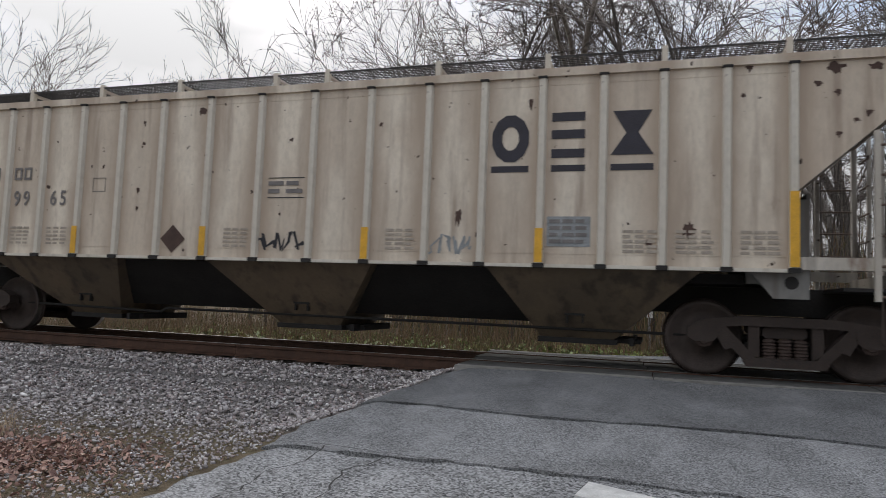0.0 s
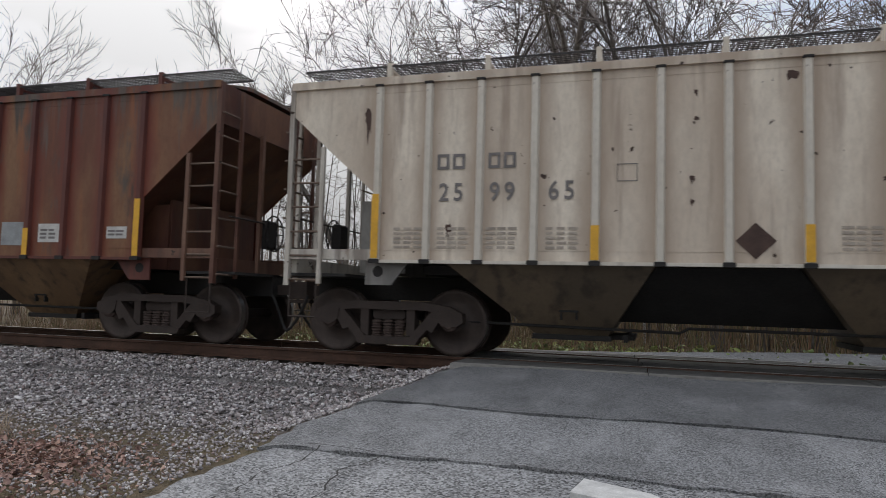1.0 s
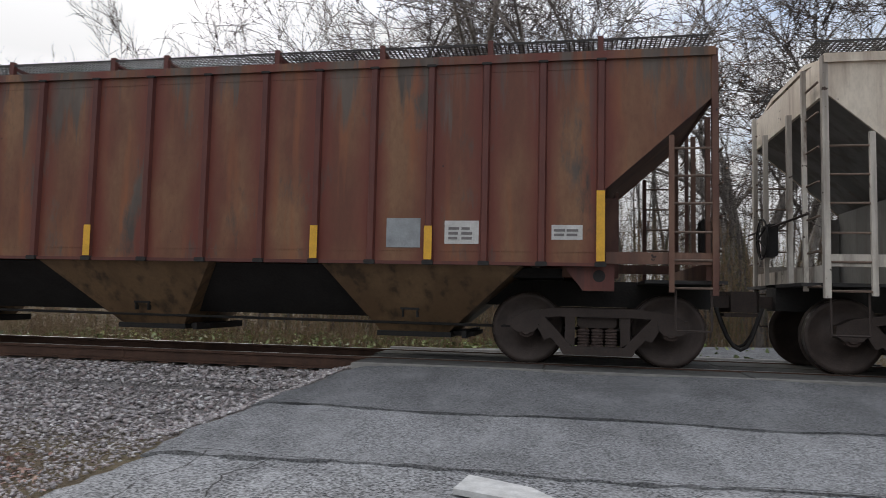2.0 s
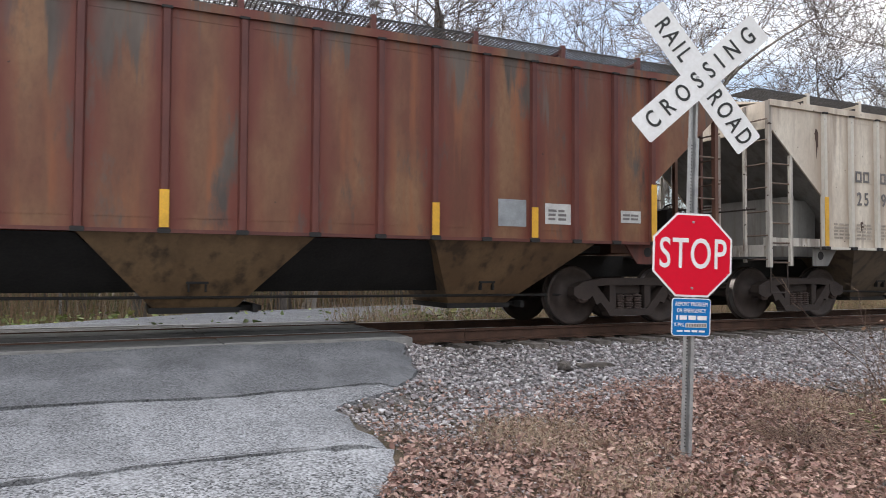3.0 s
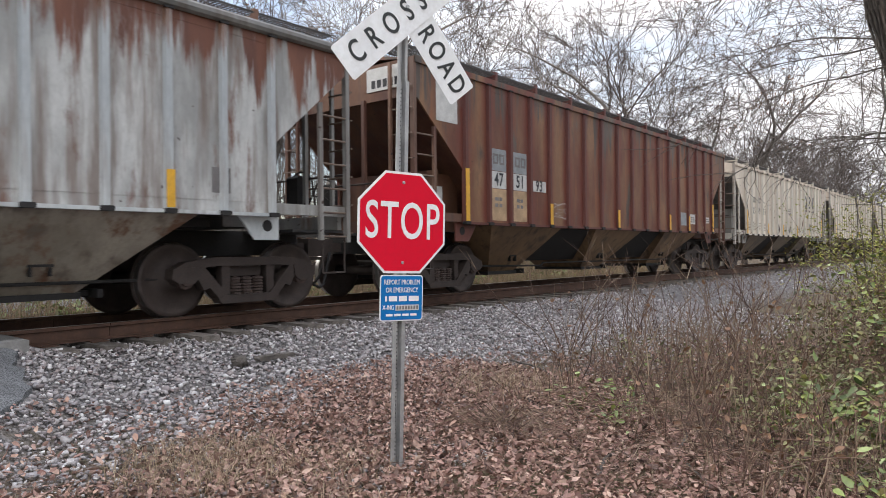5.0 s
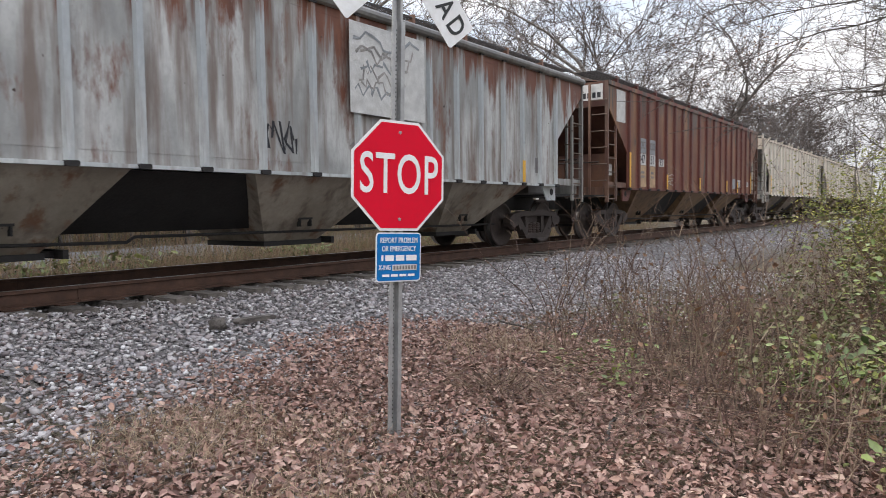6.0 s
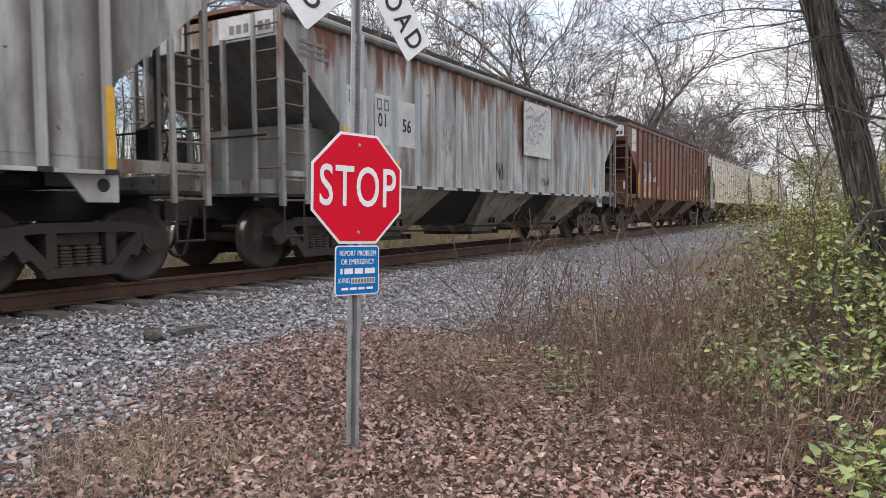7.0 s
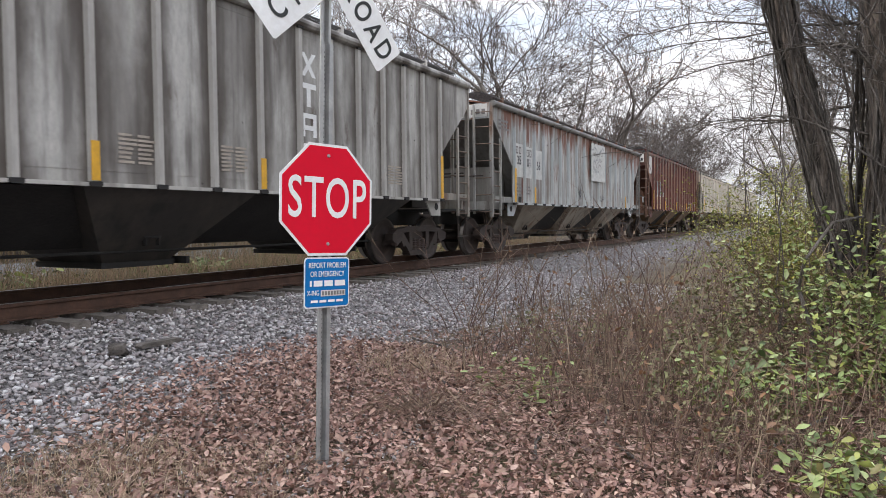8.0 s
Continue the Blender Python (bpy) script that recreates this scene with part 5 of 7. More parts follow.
# ---- trees ----
def grow(seed, height, r0, depth=5, spread=0.55, first=0.3, wander=0.12, lean=0.0, kids=1.0, sprays=3, fork=2, sway=0.05):
    """Branches of a bare tree as rows: start, end, start radius, end radius, level.

    Limbs bow, rise again towards their ends and part at open angles; the last level ends in bent twigs."""
    rnd = random.Random(seed)
    segs = []

    def aside(d, angle):
        a = d.orthogonal().normalized()
        b = d.cross(a)
        t = rnd.uniform(0, 2 * math.pi)
        return (d * math.cos(angle) + (a * math.cos(t) + b * math.sin(t)) * math.sin(angle)).normalized()

    def twig(p, d, length, r):
        e = (d + Vector((rnd.gauss(0, 0.25), rnd.gauss(0, 0.25), rnd.gauss(0.12, 0.2)))).normalized()
        m = p + d * length * 0.5
        segs.append((p, m, r, r * 0.7, depth))
        segs.append((m, m + e * length * 0.5, r * 0.7, 0.0005, depth))

    def limb(p, d, length, r, level):
        steps = (6, 6, 5, 4, 2)[level]
        bow = Vector((rnd.gauss(0, 1), rnd.gauss(0, 1), rnd.gauss(0, 0.5))) * (sway if level == 0 else 0.11)
        q, dirn, rr = p, d, r
        for i in range(steps):
            rise = 0.0 if level == 0 else 0.10 * (i / steps) + (0.05 if dirn.z < 0.1 else 0.0)
            k = wander * (0.5 if level == 0 else 1.0)
            dirn = (dirn + bow + Vector((rnd.gauss(0, k), rnd.gauss(0, k), rnd.gauss(0, k * 0.7) + rise))).normalized()
            nq = q + dirn * (length / steps)
            nr = rr * (0.93 if level == 0 else 0.84)
            segs.append((q, nq, rr, nr, level))
            if level < depth and (i >= steps // 2 if level == 0 else i > 0) and rnd.random() < 0.8 * kids:
                limb(nq, aside(dirn, spread * rnd.uniform(0.7, 1.5)), length * rnd.uniform(0.42, 0.72), nr * rnd.uniform(0.42, 0.62), level + 1)
            if level >= depth - 1:
                for _ in range(sprays):
                    at = q + (nq - q) * rnd.random()
                    twig(at, aside(dirn, rnd.uniform(0.35, 0.9)), length * rnd.uniform(0.3, 0.75), max(nr * 0.5, 0.003))
            q, rr = nq, nr
        if level < depth:
            for n_ in range(fork):
                limb(q, aside(dirn, spread * rnd.uniform(0.3, 0.8)), length * rnd.uniform(0.62, 0.85), rr * rnd.uniform(0.62, 0.8), level + 1)

    limb(Vector((0, 0, -0.15)), Vector((lean, 0, 1)).normalized(), height * first, r0, 0)
    return segs


def tubes(segs, floor=0.006):
    """All segments as one array mesh: 3 to 7 sides by thickness."""
    vs, fs = [], []
    tips = [s for s in segs if s[3] < s[2] * 0.3]
    segs = [s for s in segs if s[3] >= s[2] * 0.3]
    for k, pick in ((7, lambda r: r > 0.06), (4, lambda r: 0.02 < r <= 0.06), (3, lambda r: r <= 0.02)):
        rows = [s for s in segs if pick(s[2])]
        if not rows:
            continue
        P = np.array([s[0] for s in rows])
        Q = np.array([s[1] for s in rows])
        R0 = np.maximum(np.array([s[2] for s in rows]), floor)
        R1 = np.maximum(np.array([s[3] for s in rows]), floor * 0.7)
        D = Q - P
        D /= np.linalg.norm(D, axis=1, keepdims=True) + 1e-9
        up = np.where(np.abs(D[:, 2:3]) > 0.9, np.array([[1.0, 0, 0]]), np.array([[0, 0, 1.0]]))
        A = np.cross(D, up)
        A /= np.linalg.norm(A, axis=1, keepdims=True) + 1e-9
        B = np.cross(D, A)
        ang = 2 * np.pi * np.arange(k) / k
        c, s_ = np.cos(ang), np.sin(ang)
        dirs = A[:, None, :] * c[None, :, None] + B[:, None, :] * s_[None, :, None]
        lo = P[:, None, :] + dirs * R0[:, None, None]
        hi = Q[:, None, :] + dirs * R1[:, None, None]
        n = len(rows)
        base = sum(len(v) for v in vs)
        V = np.concatenate([lo, hi], 1).reshape(-1, 3)
        i = np.arange(k)
        quad = np.stack([i, (i + 1) % k, (i + 1) % k + k, i + k], -1)
        F = (np.arange(n)[:, None, None] * 2 * k + quad[None]).reshape(-1, 4) + base
        vs.append(V)
        fs.append(np.concatenate([F[:, [0, 1, 2]], F[:, [0, 2, 3]]]))
    if tips:
        # finest twigs end in a point
        P, Q = np.array([s[0] for s in tips]), np.array([s[1] for s in tips])
        R = np.maximum(np.array([s[2] for s in tips]), floor)
        n = len(tips)
        A = np.cross(Q - P, np.array([[0.3, 0.9, 0.31]]))
        A /= np.linalg.norm(A, axis=1, keepdims=True) + 1e-9
        B = np.cross(Q - P, A)
        B /= np.linalg.norm(B, axis=1, keepdims=True) + 1e-9
        base = sum(len(v) for v in vs)
        ring = [P + (A * math.cos(k * 2.0944) + B * math.sin(k * 2.0944)) * R[:, None] for k in range(3)]
        vs.append(np.stack([*ring, Q], 1).reshape(-1, 3))
        fs.append((np.arange(n)[:, None, None] * 4 + np.array([[0, 1, 3], [1, 2, 3], [2, 0, 3]])[None]).reshape(-1, 3) + base)
    return np.concatenate(vs), np.concatenate(fs)


def tree(name, label, segs, m, trunk_mat, twig_mat, cut=1, floor=0.006, group="bare trees"):
    t = thing(name, label, "tree", m, group)
    low = [s for s in segs if s[4] <= cut]
    top = [s for s in segs if s[4] > cut]
    part("trunk", big_mesh("trunk", *tubes(low, floor), trunk_mat), None, t)
    part("crown", big_mesh("crown", *tubes(top, floor), twig_mat), None, t, "bare branches and twigs")
    return t


def leaf_cloud(centres, size, rnd, droop=0.4):
    """Small folded leaves at the given places."""
    n = len(centres)
    C = np.asarray(centres)
    yaw, tilt = rnd.uniform(0, 2 * np.pi, n), rnd.normal(0, droop, n)
    sz = size * rnd.uniform(0.6, 1.3, n)
    base = np.array([[-0.5, 0, 0.02], [-0.22, -0.27, 0.08], [0.2, -0.22, 0.05], [0.58, 0, 0.0], [0.2, 0.22, 0.05], [-0.22, 0.27, 0.08], [0.0, 0, -0.04]])
    V = base[None] * sz[:, None, None] * np.concatenate([rnd.uniform(0.75, 1.2, (n, 7, 2)), rnd.uniform(0.2, 2.2, (n, 7, 1))], -1)
    ct, st = np.cos(tilt)[:, None], np.sin(tilt)[:, None]
    x, z = V[..., 0] * ct - V[..., 2] * st, V[..., 0] * st + V[..., 2] * ct
    roll = rnd.normal(0, droop, n)
    cr, sr = np.cos(roll)[:, None], np.sin(roll)[:, None]
    y, z = V[..., 1] * cr - z * sr, V[..., 1] * sr + z * cr
    cy, sy = np.cos(yaw)[:, None], np.sin(yaw)[:, None]
    W = np.stack([x * cy - y * sy, x * sy + y * cy, z], -1) + C[:, None, :]
    tri = np.array([[i, (i + 1) % 6, 6] for i in range(6)])
    F = (np.arange(n)[:, None, None] * 7 + tri[None]).reshape(-1, 3)
    return W.reshape(-1, 3), F


def gz(x, y):
    return float(ground_z(np.array(x), np.array(y)))


def build_trees():
    rnd = random.Random(17)
    protos, tall = [], []
    kinds = [(1, 15, 0.17, 0.62, 0.32), (2, 17, 0.19, 0.55, 0.36), (3, 13, 0.13, 0.68, 0.30), (4, 16, 0.18, 0.58, 0.38), (5, 12, 0.13, 0.66, 0.30), (6, 15, 0.15, 0.5, 0.34)]
    for i, (seed, h, r, sp, first) in enumerate(kinds):
        segs = grow(seed, h, r, depth=4, spread=sp, first=first, kids=0.64, sprays=1, wander=0.11)
        tall.append(max(sg[1].z for sg in segs))
        pale = i % 2
        protos.append(tree("bare_tree", "tall bare grey-brown deciduous tree behind the track" if not pale else "tall pale-barked bare tree behind the track", segs,
                           pose(0, 0, 0), M_BARK_PALE if pale else M_BARK, M_TWIG_PALE if pale else M_TWIG, floor=0.0085))
    # place and height; first single trees at the left, then the woods
    places = [(-4.2, 11.5, 18), (-5.6, 14.5, 20), (-6.4, 18.5, 21), (-7.8, 16.5, 19), (-3.2, 13.8, 19), (-2.2, 16.5, 21), (-23.8, 13.9, 14.0), (-29.7, 16.4, 14.6), (-32.2, 17.5, 14.4), (-36.5, 19, 15), (-28.4, 24.6, 16), (-22.2, 25.4, 16.8), (-12.1, 17.2, 16.5), (-33, 26, 13), (-41, 24, 13.5), (-46, 28, 14), (-9.5, 21, 17)]
    def on_road(x, y):
        return -1 < x < 24 and abs(y - (6.2 + 0.36 * x)) < 3.4
    while len(places) < 44:
        x = rnd.uniform(-9, 55)
        y = rnd.uniform(9.5, 34) if x < 24 else rnd.uniform(6.0, 26)
        if on_road(x, y) or (x < -3 and y < 15):
            continue
        places.append((x, y, rnd.uniform(17, 26)))
    # close wood edge behind the far road
    for _ in range(10):
        x = rnd.uniform(-6, 24)
        y = 6.2 + 0.36 * max(x, -1) + rnd.uniform(3.8, 13)
        places.append((x, y, rnd.uniform(15, 22)))
    # the near side far along the track
    for x, y, k in ((30, -9.6, 12), (36, -8, 12), (44, -8, 14), (52, -7, 13), (60, -7, 14), (72, -6, 14), (85, -6, 15), (40, -14, 15), (26, -12, 13), (100, -5, 15), (105, 6, 16), (112, 4, 16), (95, 9, 16), (84, 8, 16), (18, -11.5, 11), (15.5, -10.5, 9), (92, 5, 15)):
        places.append((x, y, k))
    # trees that have kept part of their brown leaves
    places += [(80, 7.6, 23), (12.5, 15.5, 15), (19.5, 17.5, 16)]
    # brown leaves that still cling to a few of them
    rl = np.random.RandomState(12)
    for i in (4,):
        ends = [sg for sg in grow(kinds[i][0], kinds[i][1], kinds[i][2], depth=4, spread=kinds[i][3], first=kinds[i][4], kids=0.64, sprays=1, wander=0.11) if sg[4] == 4 and sg[1].z > 4]
        pts = [tuple(sg[1] + Vector(rl.normal(0, 0.08, 3))) for sg in ends if rl.uniform() < 0.5]
        tagged(part("dead_foliage", big_mesh("dead_foliage", *leaf_cloud(pts, 0.06, rl, 0.9), M_ORANGE), None, protos[i], "few clinging brown leaves"), kind="stuff")
    for seed in (23, 27):
        segs = grow(seed, 11, 0.13, depth=4, spread=0.55, first=0.3, kids=0.55, sprays=2, wander=0.1)
        tall.append(max(sg[1].z for sg in segs))
        protos.append(tree("bare_tree", "finely branched bare tree standing apart beyond the track", segs, pose(0, 0, 0), M_BARK, M_TWIG, floor=0.007))
    order = []
    for i, (x, y, h) in enumerate(places):
        kind = i % 6 if x > 2 and y > 0 else (0, 1, 2, 3, 5)[i % 5]
        if x < -11.5:
            kind = 6 + i % 2
        if (x, y) in ((80, 7.6), (12.5, 15.5), (19.5, 17.5)):
            kind = 4
        first = kind not in order
        order.append(kind)
        p = protos[kind]
        m = pose(x, y, gz(x, y), 0, 0, rnd.uniform(0, 360)) @ Matrix.Scale(h / tall[kind], 4)
        if first:
            p.matrix_basis = m
        else:
            copy_thing(p, m).matrix_basis = m
    # slim saplings between them
    segs = grow(9, 7, 0.05, depth=2, spread=0.6, first=0.5, kids=0.9, sprays=3)
    h0 = max(sg[1].z for sg in segs)
    sap = tree("sapling", "slim grey sapling in the woods behind the track", segs, pose(-4, 17, 0), M_BARK, M_TWIG, cut=0, floor=0.005, group="saplings")
    for i in range(50):
        x, y = (rnd.uniform(-9, 50), rnd.uniform(10, 28)) if i % 5 else (rnd.uniform(-11, 14), rnd.uniform(13.5, 22))
        if on_road(x, y):
            continue
        m = pose(x, y, gz(x, y), 0, 0, rnd.uniform(0, 360)) @ Matrix.Scale(rnd.uniform(5, 10) / h0, 4)
        copy_thing(sap, m)
    # woods too dense and far to count, band by band
    for seed, x0, x1, y0, y1, n, lo, hi, fine in ((50, -120, -20, 50, 70, 16, 9, 13, 0.02), (51, -10, 130, 30, 46, 26, 15, 21, 0.02), (52, 30, 78, 6.5, 26, 24, 14, 19, 0.017), (54, 78, 140, 4.5, 32, 38, 15, 21, 0.03), (53, 100, 140, -26, 4, 26, 11, 15, 0.03)):
        r2 = random.Random(seed)
        segs = []
        for i in range(n):
            x, y = r2.uniform(x0, x1), r2.uniform(y0, y1)
            g = grow(seed * 100 + i, r2.uniform(lo, hi), 0.17, depth=3, spread=0.6, first=0.34, kids=0.62, sprays=1, wander=0.13)
            o = Vector((x, y, gz(x, y)))
            segs += [(a + o, b + o, c, d, e) for a, b, c, d, e in g]
        ob = new("far_woods", big_mesh("far_woods", *tubes(segs, fine), M_TWIG))
        tagged(ob, "distant band of bare grey-brown woods", "woods", kind="stuff")
    # slim poles standing close behind the far road
    r2 = random.Random(61)
    segs = []
    for i in range(460):
        x = r2.uniform(-16, 40)
        y = max(12.5, 6.2 + 0.36 * x + 4.2) + r2.uniform(0, 15)
        o = Vector((x, y, gz(x, y) - 0.1))
        h, r = r2.uniform(4, 10), r2.uniform(0.03, 0.09)
        d = Vector((r2.gauss(0, 0.05), r2.gauss(0, 0.05), 1))
        p = o
        for k in range(3):
            q = o + d * h * (k + 1) / 3 + Vector((r2.gauss(0, 0.12), r2.gauss(0, 0.12), 0))
            segs.append((p, q, r * (1 - 0.28 * k), r * (0.72 - 0.26 * k), 3))
            for _ in range(7):
                a = p + (q - p) * r2.random()
                e = a + Vector((r2.gauss(0, 0.6), r2.gauss(0, 0.6), r2.uniform(0.0, 0.7))) * r2.uniform(0.5, 1.2)
                segs.append((a, e, 0.012, 0.008, 3))
                for _ in range(2):
                    segs.append((e, e + Vector((r2.gauss(0, 0.4), r2.gauss(0, 0.4), r2.uniform(0.0, 0.6))), 0.008, 0.001, 3))
            p = q
    tagged(new("pole_woods", big_mesh("pole_woods", *tubes(segs, 0.007), M_BARK)), "crowded slim grey-brown trunks behind the far road", "woods", kind="stuff")
    # understory brush behind the track
    r3 = np.random.RandomState(8)
    segs = []
    for i in range(3600):
        x, y = r3.uniform(-30, 60), r3.uniform(8.5, 26)
        if -1 < x < 24 and abs(y - (6.2 + 0.36 * x)) < 3.2:
            continue
        h = r3.uniform(0.6, 4.0) * r3.uniform(0.5, 1.2)
        p = Vector((x, y, gz(x, y)))
        d = Vector((r3.uniform(-.3, .3), r3.uniform(-.3, .3), 1))
        q = p + d * h
        segs.append((p, q, 0.012, 0.006, 3))
        for k in range(4):
            a = p + d * h * r3.uniform(0.3, 0.9)
            segs.append((a, a + Vector((r3.uniform(-.5, .5), r3.uniform(-.5, .5), r3.uniform(0.2, .7))), 0.008, 0.005, 3))
    for i in range(1500):
        x = r3.uniform(-8, 24)
        y = 6.2 + 0.36 * max(x, -1) + r3.uniform(3.4, 10)
        p = Vector((x, y, gz(x, y)))
        d = Vector((r3.uniform(-.2, .2), r3.uniform(-.2, .2), 1))
        h = r3.uniform(1.0, 4.5)
        segs.append((p, p + d * h, 0.014, 0.007, 3))
        for k in range(3):
            a = p + d * h * r3.uniform(0.3, 0.95)
            segs.append((a, a + Vector((r3.uniform(-.5, .5), r3.uniform(-.5, .5), r3.uniform(0.2, .8))), 0.009, 0.001, 3))
    tagged(new("understory_brush", big_mesh("understory_brush", *tubes(segs, 0.006), M_WEED)), "thicket of bare brown stems behind the track", "brush", kind="stuff")


build_trees()


# ---- ballast ----
def stone_mesh(name, P, R, rnd, mat):
    """Angular stones at the places P with the sizes R."""
    bv = np.array([(x, y, z) for z in (-1, 1) for y in (-1, 1) for x in (-1, 1)]) * 0.72
    bf = np.array([(0, 2, 3), (0, 3, 1), (4, 5, 7), (4, 7, 6), (0, 1, 5), (0, 5, 4), (2, 6, 7), (2, 7, 3), (0, 4, 6), (0, 6, 2), (1, 3, 7), (1, 7, 5)])
    n = len(P)
    V = bv[None] * rnd.uniform(0.5, 1.3, (n, 8, 3)) * np.stack([rnd.uniform(0.8, 1.35, n), rnd.uniform(0.7, 1.1, n), rnd.uniform(0.45, 0.8, n)], -1)[:, None, :]
    a, b = rnd.uniform(0, 2 * np.pi, n), rnd.normal(0, 0.4, n)
    ca, sa, cb, sb = np.cos(a)[:, None], np.sin(a)[:, None], np.cos(b)[:, None], np.sin(b)[:, None]
    x, z = V[..., 0] * cb - V[..., 2] * sb, V[..., 0] * sb + V[..., 2] * cb
    y = V[..., 1]
    W = np.stack([x * ca - y * sa, x * sa + y * ca, z], -1) * R[:, None, None] + P[:, None, :]
    F = (np.arange(n)[:, None, None] * 8 + bf[None]).reshape(-1, 3)
    return big_mesh(name, W.reshape(-1, 3), F, mat)


def off_road(x, y):
    return (x < road_left(y) - 0.02) | (x > road_right(y) + 0.02)


def build_ballast():
    rnd = np.random.RandomState(21)
    n = 52000
    x = np.concatenate([rnd.uniform(-16, 18, n), rnd.uniform(18, 60, 9000), rnd.uniform(-40, -16, 4000)])
    y = -1.05 - 3.6 * rnd.uniform(0, 1, len(x)) ** 1.15
    # between and beyond the rails
    x2 = rnd.uniform(-16, 24, 9000)
    y2 = rnd.uniform(-1.1, 2.6, 9000)
    x, y = np.concatenate([x, x2]), np.concatenate([y, y2])
    keep = off_road(x, np.clip(y, -60, 1.5))
    fade = rnd.uniform(0, 1, len(x)) < np.interp(y, [-4.7, -4.0, -3.3], [0.12, 0.6, 1.0])
    keep &= fade
    x, y = x[keep], y[keep]
    r = rnd.uniform(0.011, 0.026, len(x)) * np.where(rnd.uniform(0, 1, len(x)) < 0.06, 1.6, 1)
    z = ground_z(x, y) + r * 0.25 + 0.02 * rnd.uniform(0, 1, len(x))
    z = np.where(np.abs(y) < 1.15, np.minimum(z, -0.235), z)
    bal = tagged(new("ballast", stone_mesh("ballast", np.stack([x, y, z], -1), r, rnd, M_STONE)), "crushed grey ballast stones beside the track", "ballast", kind="stuff")
    # scattered gravel over the dirt at the road's left shoulder
    n = 24000
    x = rnd.uniform(-13, -2.6, n)
    y = rnd.uniform(-8.5, -3.8, n)
    keep = off_road(x, y) & (rnd.uniform(0, 1, n) < np.interp(x, [-9, -5, -3], [0.4, 0.85, 1.0]))
    x, y = x[keep], y[keep]
    # and over the verge between the ballast and the fallen leaves
    xv, yv = rnd.uniform(2.9, 17, 17000), rnd.uniform(-6.2, -3.4, 17000)
    kv = off_road(xv, yv) & (rnd.uniform(0, 1, 17000) < np.interp(xv + 0.8 * (yv + 4.4), [3, 4.5, 7, 10], [1, 0.9, 0.5, 0.7]))
    x, y = np.concatenate([x, xv[kv]]), np.concatenate([y, yv[kv]])
    r = rnd.uniform(0.007, 0.019, len(x))
    tagged(new("gravel", stone_mesh("gravel", np.stack([x, y, ground_z(x, y) + r * 0.2 + 0.015], -1), r, rnd, M_STONE)), "loose grey gravel on dirt by the road", "gravel", kind="stuff")
    # single stones that stand out
    forms = [stone_mesh("stone", np.zeros((1, 3)), np.ones(1), rnd, M_STONE) for _ in range(8)]
    holder = thing("ballast_stones", "larger loose ballast stones, each lying apart", "ballast", kind="structure")
    for i in range(280):
        x, y = rnd.uniform(3.6, 11), rnd.uniform(-4.4, -1.7)
        if not off_road(x, y):
            continue
        r = rnd.uniform(0.026, 0.042)
        o = part("stone", forms[i % 8], M_STONE, holder)
        o.matrix_basis = pose(x, y, gz(x, y) + r * 0.4, rnd.uniform(-20, 20), rnd.uniform(-20, 20), rnd.uniform(0, 360)) @ Matrix.Scale(r, 4)
    # old chunk of wood and its splinter by the ties
    o = part("wood_chunk", forms[0].copy(), M_TIE)
    o.data.materials.clear()
    o.data.materials.append(M_TIE)
    o.matrix_basis = pose(6.53, -2.52, -0.35, 0, 0, 20) @ Matrix.Scale(0.095, 4)
    tagged(o, "weathered round chunk of wood on the ballast", "debris")
    s = Shape().cham(-0.3, 0.3, -0.04, 0.04, 0, 0.05, 0.02)
    o = part("tie_splinter", s, M_TIE)
    o.matrix_basis = pose(7.0, -2.5, -0.385, 4, 3, 12)
    tagged(o, "split piece of old wooden tie on the ballast", "debris")


build_ballast()


